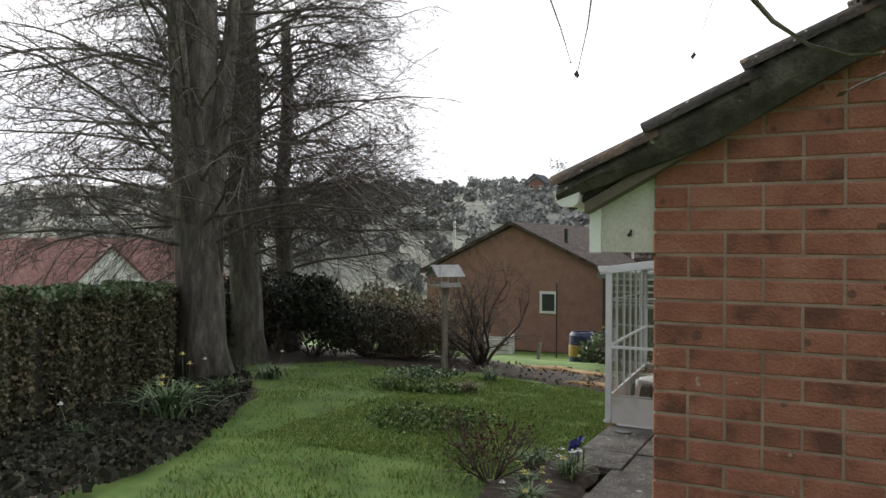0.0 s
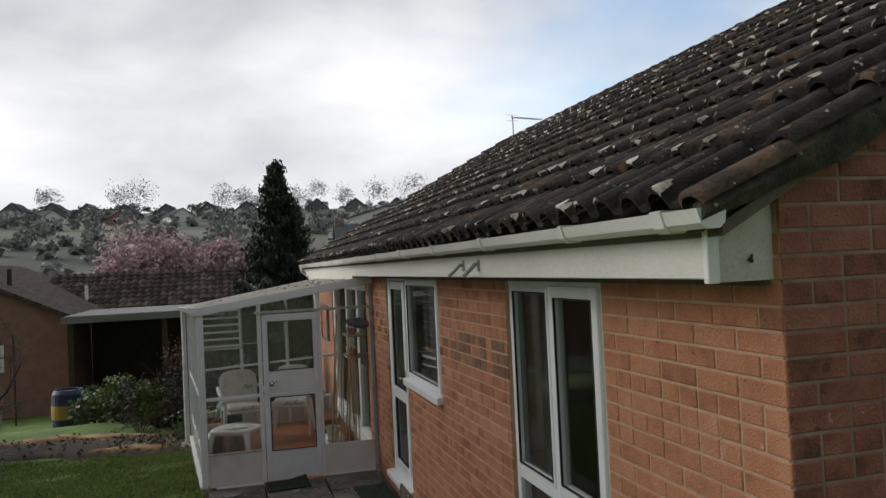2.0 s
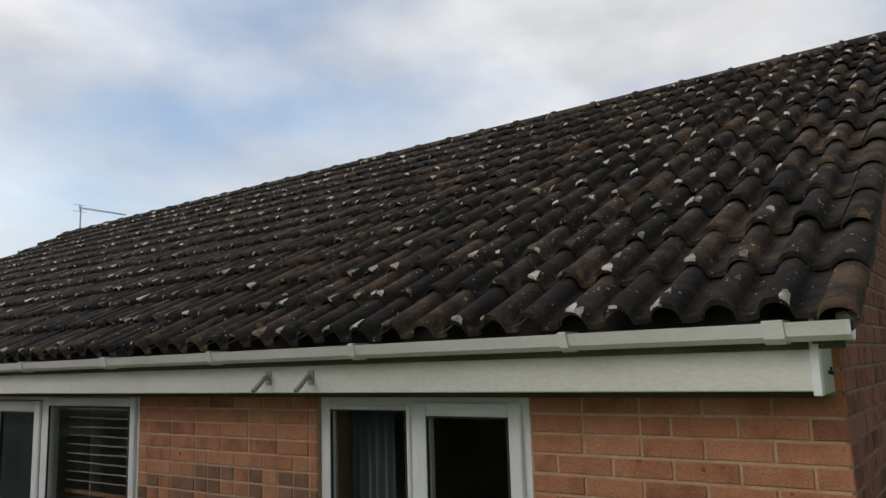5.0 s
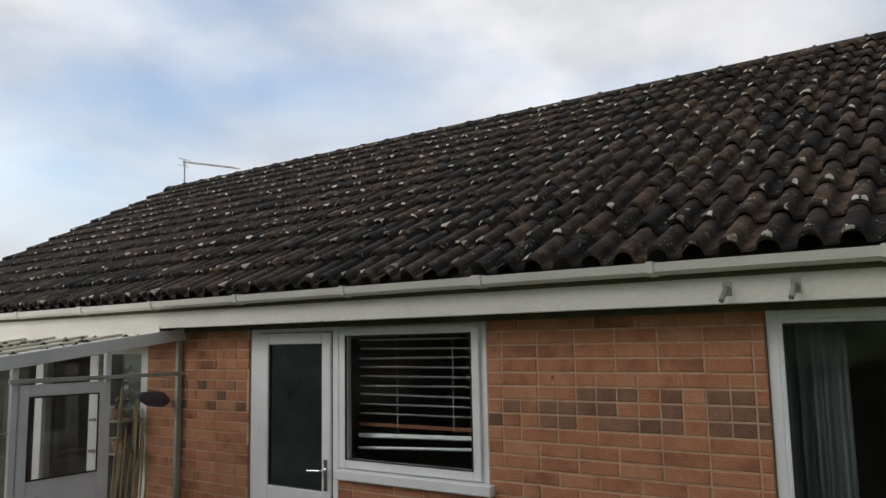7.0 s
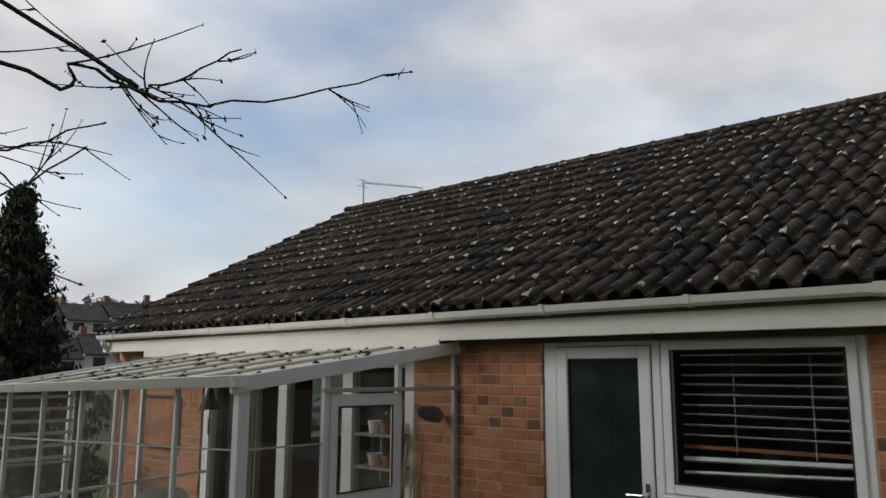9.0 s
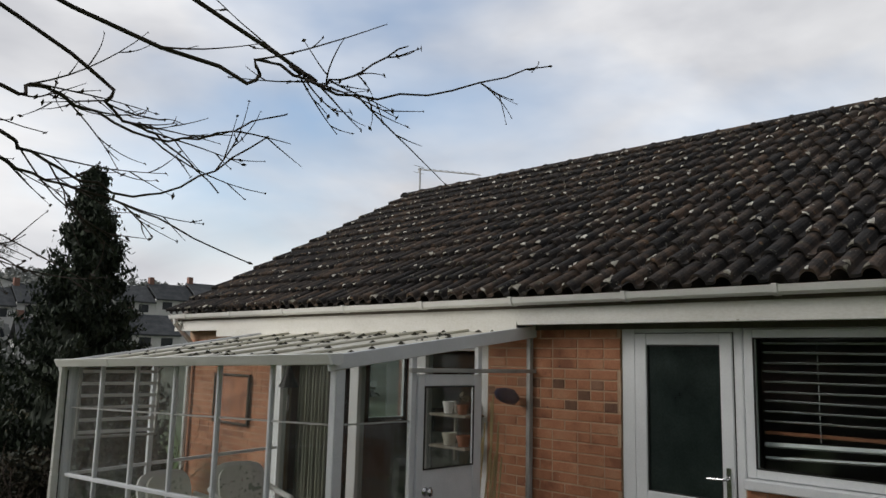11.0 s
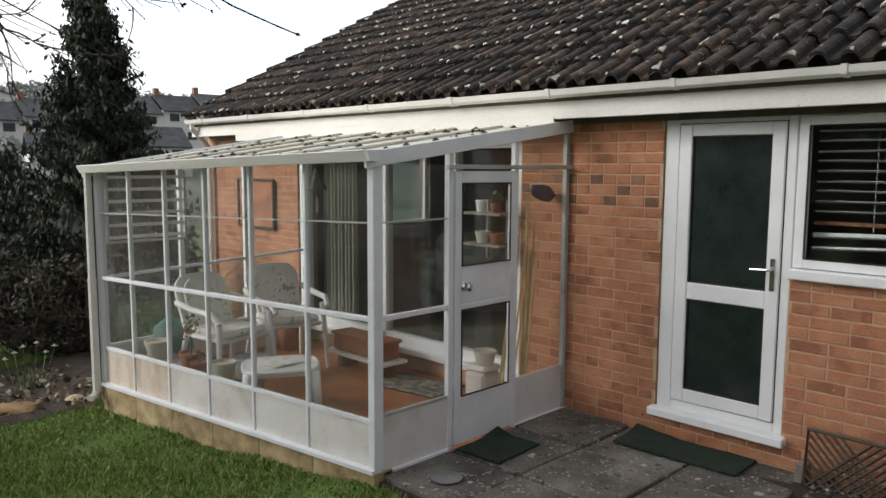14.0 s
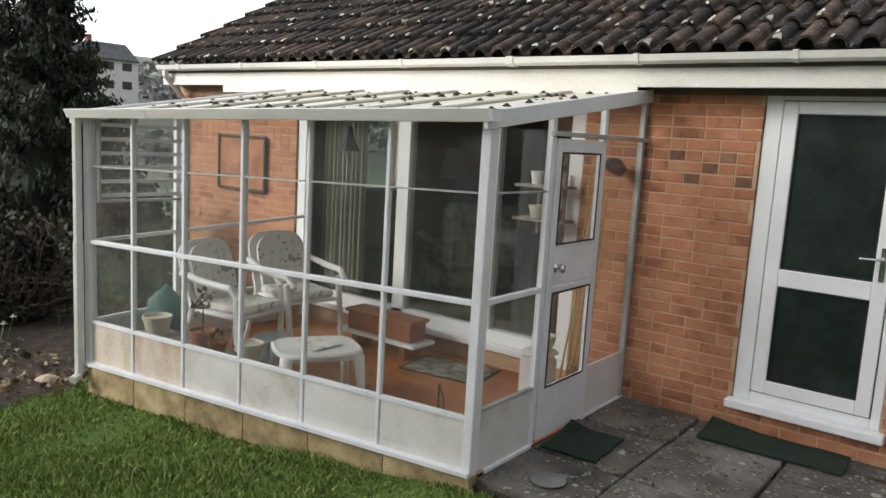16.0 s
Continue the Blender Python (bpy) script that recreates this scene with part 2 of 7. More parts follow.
GRASS = mat("grass_blade", [(0.055, 0.115, 0.018), (0.135, 0.235, 0.038), (0.24, 0.32, 0.075), (0.36, 0.36, 0.14)], 1.3, 0.75, 0, rnd=0.17)
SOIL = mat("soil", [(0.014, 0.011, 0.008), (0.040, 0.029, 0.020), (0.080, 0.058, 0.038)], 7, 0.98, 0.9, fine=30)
SAWDUST = mat("sawdust_soil", [(0.10, 0.06, 0.03), (0.30, 0.19, 0.09), (0.42, 0.29, 0.15)], 3, 0.98, 0.7, fine=40)
BARK = mat("bark", [(0.050, 0.046, 0.038), (0.12, 0.11, 0.092), (0.23, 0.212, 0.18)], 9, 0.95, 0.9, stretch=(1, 1, 0.25), fine=40)
TWIG = mat("twig", [(0.045, 0.034, 0.028), (0.115, 0.088, 0.072)], 6, 0.9, 0)
HEDGE = mat("hedge_leaf", [(0.045, 0.052, 0.026), (0.105, 0.105, 0.055), (0.23, 0.18, 0.11)], 2.0, 0.7, 0, rnd=0.2)
IVY = mat("ivy_leaf", [(0.045, 0.075, 0.03), (0.10, 0.16, 0.065), (0.20, 0.26, 0.14)], 2.0, 0.5, 0, rnd=0.2)
CONIFER = mat("conifer_leaf", [(0.006, 0.011, 0.006), (0.017, 0.03, 0.014), (0.035, 0.052, 0.024)], 2.0, 0.75, 0, rnd=0.15)
BRAMBLE = mat("dry_leaf", [(0.06, 0.050, 0.032), (0.15, 0.12, 0.075), (0.30, 0.245, 0.16)], 2.0, 0.85, 0, rnd=0.2)
RUSSET = mat("russet_leaf", [(0.05, 0.022, 0.016), (0.11, 0.05, 0.03)], 2.0, 0.85, 0, rnd=0.2)
SHRUB = mat("shrub_leaf", [(0.03, 0.06, 0.012), (0.09, 0.15, 0.03), (0.20, 0.26, 0.07)], 2.0, 0.6, 0, rnd=0.2)
BLOSSOM = mat("blossom", [(0.38, 0.25, 0.265), (0.53, 0.385, 0.40), (0.66, 0.53, 0.54)], 1.0, 0.9, 0, rnd=0.2)
# pale grey because the haze over the hill is mixed into the tree colour
HAZEWOODS = mat("hazed_woods", [(0.19, 0.205, 0.20), (0.25, 0.262, 0.25), (0.32, 0.325, 0.30)], 0.15, 0.95, 0, rnd=0.2, fine=2)
YELLOW = mat("daffodil_petal", [(0.55, 0.48, 0.08), (0.75, 0.70, 0.30)], 20, 0.6, 0, rnd=0.2)
BLUE = mat("hyacinth_petal", [(0.03, 0.035, 0.22), (0.08, 0.08, 0.40)], 20, 0.6, 0, rnd=0.2)
STRAPLEAF = mat("strap_leaf", [(0.04, 0.08, 0.03), (0.12, 0.19, 0.08), (0.22, 0.28, 0.15)], 3, 0.6, 0, rnd=0.15)
GLASS = glass("window_glass", (0.86, 0.89, 0.88), 1.1)
OBSCURE = mat("obscure_glass", [(0.010, 0.016, 0.015), (0.03, 0.042, 0.038)], 3, 0.12, 0.06, fine=70)
CONGLASS = glass("greenhouse_glass", (0.95, 0.96, 0.955), 1.0, 0.055)
PLASTER = mat("room_plaster", [(0.34, 0.32, 0.28), (0.42, 0.40, 0.36)], 2, 0.9, 0.05)
CARPET = mat("room_carpet", [(0.10, 0.10, 0.07), (0.17, 0.17, 0.12)], 6, 0.98, 0.2)
DARKWOOD = mat("dark_wood", [(0.03, 0.018, 0.01), (0.07, 0.045, 0.025)], 6, 0.5, 0.1, stretch=(1, 6, 1))
QUARRY = mat("red_floor_paint", [(0.26, 0.085, 0.028), (0.42, 0.15, 0.05), (0.48, 0.20, 0.075)], 3, 0.45, 0.15)
CURTAIN = mat("curtain_cloth", [(0.36, 0.35, 0.28), (0.52, 0.505, 0.42)], 4, 0.9, 0.1, stretch=(6, 6, 0.5))
NET = mat("pale_curtain", [(0.30, 0.34, 0.35), (0.46, 0.50, 0.51)], 4, 0.9, 0.1, stretch=(6, 6, 0.5))
SOFACLOTH = mat("armchair_cloth", [(0.10, 0.10, 0.085), (0.22, 0.22, 0.19), (0.34, 0.33, 0.29)], 14, 0.95, 0.2, detail=3)
PLASTIC = mat("white_plastic", [(0.78, 0.78, 0.77), (0.85, 0.85, 0.84)], 3, 0.4, 0.02)
FLORAL = mat("floral_cushion", [(0.74, 0.74, 0.68), (0.82, 0.81, 0.77), (0.86, 0.85, 0.82)], 9, 0.9, 0.1, spots=[((0.26, 0.31, 0.24), 24, 0.26), ((0.50, 0.38, 0.36), 30, 0.14)])
TERRA = mat("terracotta", [(0.24, 0.09, 0.045), (0.36, 0.15, 0.08)], 8, 0.85, 0.2)
CREAM = mat("cream_pot", [(0.44, 0.42, 0.33), (0.58, 0.56, 0.46)], 6, 0.6, 0.05)
BAMBOO = mat("bamboo_cane", [(0.30, 0.23, 0.10), (0.50, 0.41, 0.21)], 6, 0.6, 0.1, rnd=0.1)
RUBBER = mat("green_doormat", [(0.008, 0.02, 0.012), (0.02, 0.042, 0.026)], 18, 0.95, 0.9, fine=200)
IRON = mat("dark_iron", [(0.012, 0.012, 0.012), (0.03, 0.028, 0.026)], 9, 0.6, 0.2)
CHROME = mat("chrome", [(0.55, 0.55, 0.55), (0.7, 0.7, 0.7)], 5, 0.22, 0, metal=1.0)
BLACKMETAL = mat("grey_metal", [(0.30, 0.30, 0.29), (0.46, 0.46, 0.45)], 9, 0.45, 0.1, metal=0.4)
DARKLEAF = mat("dark_leaf", [(0.010, 0.013, 0.007), (0.030, 0.033, 0.018), (0.075, 0.066, 0.038)], 2.0, 0.8, 0, rnd=0.2)
RUGM = mat("patterned_rug", [(0.05, 0.05, 0.05), (0.22, 0.20, 0.16), (0.40, 0.36, 0.28)], 11, 0.95, 0.2, detail=2)
SILVER = mat("silvered_timber", [(0.30, 0.30, 0.28), (0.50, 0.50, 0.48)], 5, 0.8, 0.3, stretch=(1, 1, 0.3))
TEAL = mat("green_sack", [(0.02, 0.10, 0.085), (0.06, 0.20, 0.17)], 5, 0.5, 0.3)
NAVY = mat("blue_paint", [(0.012, 0.018, 0.055), (0.03, 0.04, 0.10)], 5, 0.6, 0.1)
AMBER = mat("yellow_paint", [(0.30, 0.19, 0.03), (0.44, 0.30, 0.06)], 5, 0.6, 0.1)
WEATHERED = mat("weathered_timber", [(0.12, 0.105, 0.08), (0.26, 0.235, 0.19), (0.40, 0.37, 0.32)], 5, 0.9, 0.4, stretch=(1, 1, 0.3))
FELT = mat("roof_felt", [(0.13, 0.135, 0.135), (0.22, 0.225, 0.22)], 3, 0.85, 0.2)
FARBRICK = mat("far_brick", [(0.23, 0.125, 0.098), (0.32, 0.185, 0.145)], 3, 0.95, 0.2, fine=20)
FARROOF = mat("far_roof_tile", [(0.025, 0.019, 0.017), (0.050, 0.038, 0.032), (0.11, 0.09, 0.078)], 6, 0.95, 0.2, rnd=0.16, fine=8, sheen=0.1)
REDROOF = mat("red_roof_tile", [(0.17, 0.085, 0.075), (0.26, 0.14, 0.12)], 2, 0.95, 0.2, rnd=0.1, fine=8)
RENDER_W = mat("pale_render", [(0.66, 0.66, 0.64), (0.78, 0.78, 0.76)], 1, 0.9, 0.05)
GREYROOF = mat("grey_slate", [(0.06, 0.065, 0.07), (0.11, 0.115, 0.12)], 1, 0.95, 0.05, rnd=0.1, sheen=0.1)
FARGLASS = mat("far_window", [(0.02, 0.024, 0.028), (0.05, 0.056, 0.062)], 1, 0.15, 0)
MOSS = mat("moss", [(0.012, 0.013, 0.006), (0.04, 0.036, 0.016)], 12, 0.95, 0.5)


# ---- building tools ----
def part(name, bm, material, parent=None, label="", smooth=False):
    """A bmesh as one mesh object, under a thing where one is given."""
    me = bpy.data.meshes.new(name)
    bm.to_mesh(me)
    bm.free()
    me.materials.append(material)
    if smooth:
        me.polygons.foreach_set("use_smooth", [True] * len(me.polygons))
    ob = new(name, me)
    if parent:
        ob.parent = parent
    return tagged(ob, label)


def raw(name, verts, faces, material, parent=None, label="", smooth=False):
    me = bpy.data.meshes.new(name)
    me.from_pydata([tuple(map(float, v)) for v in verts], [], [tuple(map(int, f)) for f in faces])
    me.materials.append(material)
    if smooth:
        me.polygons.foreach_set("use_smooth", [True] * len(me.polygons))
    ob = new(name, me)
    if parent:
        ob.parent = parent
    return tagged(ob, label)


def thing(name, label, category, group="", at=(0, 0, 0), turn=0):
    ob = new(name)
    ob.empty_display_size = 0.1
    ob.matrix_basis = pose(*at, 0, 0, turn)
    return tagged(ob, label, category, group)


def box(bm, x0, x1, y0, y1, z0, z1, bevel=0.0, m=None):
    r = bmesh.ops.create_cube(bm, size=1)
    t = Matrix.Translation(((x0 + x1) / 2, (y0 + y1) / 2, (z0 + z1) / 2)) @ Matrix.Diagonal((abs(x1 - x0), abs(y1 - y0), abs(z1 - z0), 1))
    bmesh.ops.transform(bm, matrix=(m @ t) if m else t, verts=r["verts"])
    if bevel:
        es = {e for v in r["verts"] for e in v.link_edges}
        bmesh.ops.bevel(bm, geom=list(es), offset=bevel, segments=1, affect="EDGES")
    return bm


def boxes(*specs, bevel=0.0, m=None):
    bm = bmesh.new()
    for s in specs:
        box(bm, *s, bevel=bevel, m=m)
    return bm


def tube(bm, pts, radii, sides=6, cap=True):
    """A tapering tube along a line of points."""
    pts = [Vector(p) for p in pts]
    rings = []
    for i, p in enumerate(pts):
        d = (pts[min(i + 1, len(pts) - 1)] - pts[max(i - 1, 0)]).normalized()
        u = d.orthogonal().normalized() if abs(d.z) > 0.95 else d.cross(Vector((0, 0, 1))).normalized()
        v = d.cross(u)
        r = radii[i] if isinstance(radii, (list, tuple)) else radii
        rings.append([bm.verts.new(p + (u * math.cos(2 * math.pi * k / sides) + v * math.sin(2 * math.pi * k / sides)) * r) for k in range(sides)])
    for a, b in zip(rings, rings[1:]):
        for k in range(sides):
            bm.faces.new((a[k], a[(k + 1) % sides], b[(k + 1) % sides], b[k]))
    if cap:
        bm.faces.new(rings[0][::-1])
        bm.faces.new(rings[-1])
    return bm


def tubes(*lines, sides=8):
    bm = bmesh.new()
    for pts, r in lines:
        tube(bm, pts, r, sides)
    return bm


def lathe(profile, sides=20, centre=(0, 0, 0)):
    bm = bmesh.new()
    rings = [[bm.verts.new((centre[0] + r * math.cos(2 * math.pi * k / sides), centre[1] + r * math.sin(2 * math.pi * k / sides), centre[2] + z)) for k in range(sides)] for r, z in profile]
    for a, b in zip(rings, rings[1:]):
        for k in range(sides):
            bm.faces.new((a[k], a[(k + 1) % sides], b[(k + 1) % sides], b[k]))
    bm.faces.new(rings[0][::-1])
    bm.faces.new(rings[-1])
    return bm


def extrude_y(profile, y0, y1):
    """A closed outline in x and z, drawn out along y."""
    bm = bmesh.new()
    a = [bm.verts.new((x, y0, z)) for x, z in profile]
    b = [bm.verts.new((x, y1, z)) for x, z in profile]
    n = len(profile)
    for k in range(n):
        bm.faces.new((a[k], a[(k + 1) % n], b[(k + 1) % n], b[k]))
    bm.faces.new(a[::-1])
    bm.faces.new(b)
    bmesh.ops.recalc_face_normals(bm, faces=bm.faces)
    return bm


rng = np.random.default_rng(7)


def leaves(name, pts, size, material, parent=None, label="", up=0.3, long=1.6, jitter=0.5, kind=""):
    """Many small leaf blades, one at each point."""
    pts = np.asarray(pts, float)
    n = len(pts)
    a = rng.normal(size=(n, 3))
    a[:, 2] += up * 2
    a /= np.linalg.norm(a, axis=1)[:, None]
    b = np.cross(a, rng.normal(size=(n, 3)))
    b /= np.linalg.norm(b, axis=1)[:, None] + 1e-9
    s = size * (1 + jitter * rng.uniform(-1, 1, n))[:, None]
    v = np.stack([pts - a * s * long / 2, pts + b * s / 2, pts + a * s * long / 2, pts - b * s / 2], 1).reshape(-1, 3)
    me = bpy.data.meshes.new(name)
    me.from_pydata(v.tolist(), [], np.arange(4 * n).reshape(-1, 4).tolist())
    me.materials.append(material)
    ob = new(name, me)
    if parent:
        ob.parent = parent
    return tagged(ob, label, kind=kind)


def blob(n, centre, radii, lumps=7, spread=0.62, shell=0.55):
    """Points in an uneven cloud of lumps."""
    c = np.asarray(centre, float)
    r = np.asarray(radii, float)
    d = rng.normal(size=(lumps, 3))
    d /= np.linalg.norm(d, axis=1)[:, None]
    cs = c + d * r * spread * rng.uniform(0.5, 1.0, (lumps, 1))
    rs = rng.uniform(0.35, 0.62, lumps)
    k = rng.integers(0, lumps, n)
    q = rng.normal(size=(n, 3))
    q /= np.linalg.norm(q, axis=1)[:, None]
    q *= (shell + (1 - shell) * rng.uniform(0, 1, (n, 1))) * rng.uniform(0.8, 1.12, (n, 1))
    return cs[k] + q * r * rs[k][:, None]


YG = [-60, -3, 0, 3, 5, 7, 11, 15, 24, 40, 75, 110, 170, 300, 460, 1500]
ZG = [1.5, 0.7, 0.35, 0.02, -0.07, -0.11, -0.34, -0.60, -1.57, -3.2, -4.0, 2.4, 11.0, 27.0, 31.0, 22.0]


def ground_at(x, y):
    """The height of the ground: it falls away past the garden and climbs to the far hill."""
    far = np.hypot(x, y + 2)
    yy = np.where(y > 15, far * 0.6 + y * 0.4, y)
    z = np.interp(yy, YG, ZG)
    z = z - 0.022 * np.clip(-np.asarray(x) - 10, 0, 60) * np.clip(1 - np.asarray(y) / 120, 0, 1)
    z = z - 0.12 * np.exp(-((x + 1.9) / 1.5) ** 2) * np.clip((y - 7.0) / 2.0, 0, 1) * np.clip((15 - y) / 3, 0, 1)
    return z + 0.02 * np.sin(x * 1.7 + y * 0.6) * np.sin(y * 1.3 - x * 0.4)


# ---- ground ----
gx = np.concatenate([[-1500, -900, -500, -300, -200, -140, -100, -70, -50, -38, -30, -24, -20, -17], np.arange(-15, 10.1, 0.5), [12, 15, 20, 26, 34, 45, 60, 80, 110, 150, 220, 320, 500, 900, 1500]])
gy = np.concatenate([[-1500, -600, -200, -80, -40, -20, -10], np.arange(-6, 26, 0.5), [27, 29, 32, 36, 40, 46, 54, 64, 75, 90, 110, 130, 150, 170, 200, 240, 300, 360, 420, 480, 600, 900, 1500, 3000]])
X, Y = np.meshgrid(gx, gy)
Z = ground_at(X, Y)
inside = (X > -0.6) & (X < 8.6) & (Y > 0.2) & (Y < 12.9)
Z = np.where(inside, np.minimum(Z, -0.35), Z)
Z = np.where((X > -1.6) & (X < -0.4) & (Y > -1) & (Y < 4.8), Z - 0.10, Z)
Z = np.where((X > -1.9) & (X < 0.1) & (Y > 4.6) & (Y < 10.6), np.minimum(Z, -0.2), Z)
nx = len(gx)
idx = np.arange(X.size).reshape(X.shape)
quads = np.stack([idx[:-1, :-1], idx[:-1, 1:], idx[1:, 1:], idx[1:, :-1]], -1).reshape(-1, 4)
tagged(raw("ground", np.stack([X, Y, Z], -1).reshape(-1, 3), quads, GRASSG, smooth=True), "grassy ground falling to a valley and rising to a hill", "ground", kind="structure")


def patch(name, centre, radii, lift, material, label, turn=0, mound=0.05, ragged=0.18, rings=7, spokes=44):
    """A bed of soil with an uneven edge, lying on the ground."""
    c, s = math.cos(radians(turn)), math.sin(radians(turn))
    vs, fs = [], []
    ph = rng.uniform(0, 6.28, 4)
    for i in range(rings + 1):
        f = i / rings
        for k in range(spokes):
            a = 2 * math.pi * k / spokes
            w = 1 + ragged * (0.5 * math.sin(3 * a + ph[0]) + 0.35 * math.sin(7 * a + ph[1]) + 0.3 * math.sin(13 * a + ph[2])) * f
            u, v = radii[0] * f * w * math.cos(a), radii[1] * f * w * math.sin(a)
            x, y = centre[0] + c * u - s * v, centre[1] + s * u + c * v
            n = noise.noise((x * 3, y * 3, 0)) * 0.03 * (1 - f ** 3)
            vs.append((x, y, float(ground_at(x, y)) + lift + mound * (1 - f ** 2) + n - (0.04 if i == rings else 0)))
    for i in range(rings):
        for k in range(spokes):
            fs.append((i * spokes + k, i * spokes + (k + 1) % spokes, (i + 1) * spokes + (k + 1) % spokes, (i + 1) * spokes + k))
    return tagged(raw(name, vs, fs, material, smooth=True), label, "flower bed", kind="structure")


patch("soil_bed", (-3.6, 11.6), (2.3, 1.15), 0.02, SOIL, "bare dug soil past the lawn", -6)
patch("soil_bed", (-7.0, 12.2), (2.6, 1.5), 0.02, SOIL, "bare dug soil round the bird table", 8)
patch("soil_bed", (-3.2, 10.9), (0.6, 0.22), 0.06, SAWDUST, "pale sawdust strewn over soil", 5)
patch("soil_bed", (-4.3, 12.6), (1.3, 0.25), 0.06, SAWDUST, "pale sawdust strewn over soil", -3)
patch("soil_bed", (-7.55, 4.0), (1.45, 5.3), 0.02, SOIL, "shaded soil bed below the hedge", 32)
patch("soil_bed", (-11.0, 12.0), (3.6, 2.6), 0.02, SOIL, "dark soil under the trees", 30)
patch("soil_bed", (-1.2, 12.0), (1.6, 1.7), 0.03, SOIL, "bare soil at the conservatory end", 10)
patch("soil_bed", (-1.85, 4.1), (0.45, 1.4), 0.015, SOIL, "narrow soil bed beside the path", 2)
patch("soil_bed", (-0.24, 3.0), (0.2, 2.6), 0.02, SOIL, "gravelly soil strip along the house wall", 0, ragged=0.08)

# ---- the house ----
RIDGE_X, RIDGE_Z, EAVE_X, EAVE_Z = 4.12, 4.845, -0.325, 2.437
SLOPE = math.atan2(RIDGE_Z - EAVE_Z, RIDGE_X - EAVE_X)
LENGTH = 12.66
BACK = 2 * RIDGE_X


def roof_z(x):
    return EAVE_Z + (x - EAVE_X) * math.tan(SLOPE)


# openings of the long wall: y0, y1, z0, z1
BIG = (1.17, 2.40, 0.15, 2.22)
KITCHEN = (3.97, 5.17, 1.19, 2.22)
BACKDOOR = (5.17, 6.07, 0.105, 2.22)
PATIO = (7.35, 10.60, 0.10, 2.16)
OPENINGS = [BIG, KITCHEN, BACKDOOR, PATIO]
WALLTOP = 2.46


def wall_boxes(y0, y1, z0, z1, x0, x1):
    """The wall's body round its openings, as boxes."""
    cuts = sorted({y0, y1, *[v for o in OPENINGS for v in o[:2] if y0 < v < y1]})
    out = []
    for a, b in zip(cuts, cuts[1:]):
        spans = [(z0, z1)]
        for o in OPENINGS:
            if o[0] < (a + b) / 2 < o[1]:
                spans = [s for p, q in spans for s in ((p, min(q, o[2])), (max(p, o[3]), q)) if s[1] - s[0] > 0.001]
        out += [(x0, x1, a, b, p, q) for p, q in spans]
    return out


wall_west = tagged(part("wall_west", boxes(*wall_boxes(0.012, LENGTH, -0.4, WALLTOP, 0.0015, 0.26)), JOINT), "orange-red brick garden wall of the bungalow", "wall", kind="structure")
wall_south = thing("wall_south", "brick gable wall of the bungalow, coloured brown-red for its shaded side", "wall")
tagged(wall_south, kind="structure")
gb = bmesh.new()
prof = [(0.006, -0.4), (BACK, -0.4), (BACK, 2.3), (RIDGE_X, RIDGE_Z - 0.07), (0.006, roof_z(0) - 0.07)]
fa = [gb.verts.new((x, 0.0008, z)) for x, z in prof]
fb = [gb.verts.new((x, 0.26, z)) for x, z in prof]
gb.faces.new(fa)
gb.faces.new(fb[::-1])
for k in range(5):
    gb.faces.new((fa[k], fb[k], fb[(k + 1) % 5], fa[(k + 1) % 5]))
bmesh.ops.recalc_face_normals(gb, faces=gb.faces)
part("wall_body", gb, SHADEJOINT, wall_south)
north = extrude_y([(0.262, 2.2), (BACK - 0.262, 2.2), (BACK - 0.262, 2.3), (RIDGE_X, RIDGE_Z - 0.16), (0.262, roof_z(0.26) - 0.16)], LENGTH - 0.26, LENGTH)
box(north, 0.262, 2.95, LENGTH - 0.26, LENGTH, -0.4, 2.2)
box(north, 3.8, BACK - 0.262, LENGTH - 0.26, LENGTH, -0.4, 2.2)
box(north, 2.95, 3.8, LENGTH - 0.26, LENGTH, -0.4, 0.95)
tagged(part("wall_north", north, FARBRICK), "plain brick gable wall", "wall", kind="structure")
tagged(part("wall_east", boxes((BACK - 0.26, BACK, 0.26, LENGTH - 0.26, -0.4, WALLTOP)), PLASTER), "plain back wall", "wall", kind="structure")
tagged(part("floor", boxes((0.26, BACK - 0.26, 0.26, LENGTH - 0.26, -0.1, 0.08)), CARPET), "dull green carpet inside the rooms", "floor", kind="structure")
tagged(part("ceiling", boxes((0.262, BACK - 0.26, 0.262, LENGTH - 0.262, WALLTOP - 0.06, WALLTOP)), PLASTER), "pale plaster ceiling", "ceiling", kind="structure")
for k, yy in enumerate((3.2, 6.5)):
    tagged(part("wall_inner_%d" % (k + 1), boxes((0.262, BACK - 0.262, yy, yy + 0.1, 0.08, WALLTOP - 0.062)), PLASTER), "pale plaster partition wall", "wall", kind="structure")
tagged(part("wall_inner_4", boxes((3.6, 3.7, 0.3, 6.49, 0.08, WALLTOP - 0.064)), PLASTER), "pale plaster partition wall", "wall", kind="structure")

# ---- fascia, soffit, gutter ----
EAVES_END = 6.86
fascia = thing("eaves_fascia", "cream-white painted fascia board along the eaves", "fascia")
tagged(fascia, kind="structure")
part("fascia_board", boxes((-0.225, -0.2, 0.045, LENGTH, 2.235, 2.44), bevel=0.004), FASCIA, fascia)
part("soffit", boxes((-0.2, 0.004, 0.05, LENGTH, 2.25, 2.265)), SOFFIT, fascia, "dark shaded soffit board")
box_end = bmesh.new()
pf = [(-0.232, 2.225), (-0.002, 2.225), (-0.002, roof_z(0) - 0.03), (-0.232, roof_z(-0.232) - 0.03)]
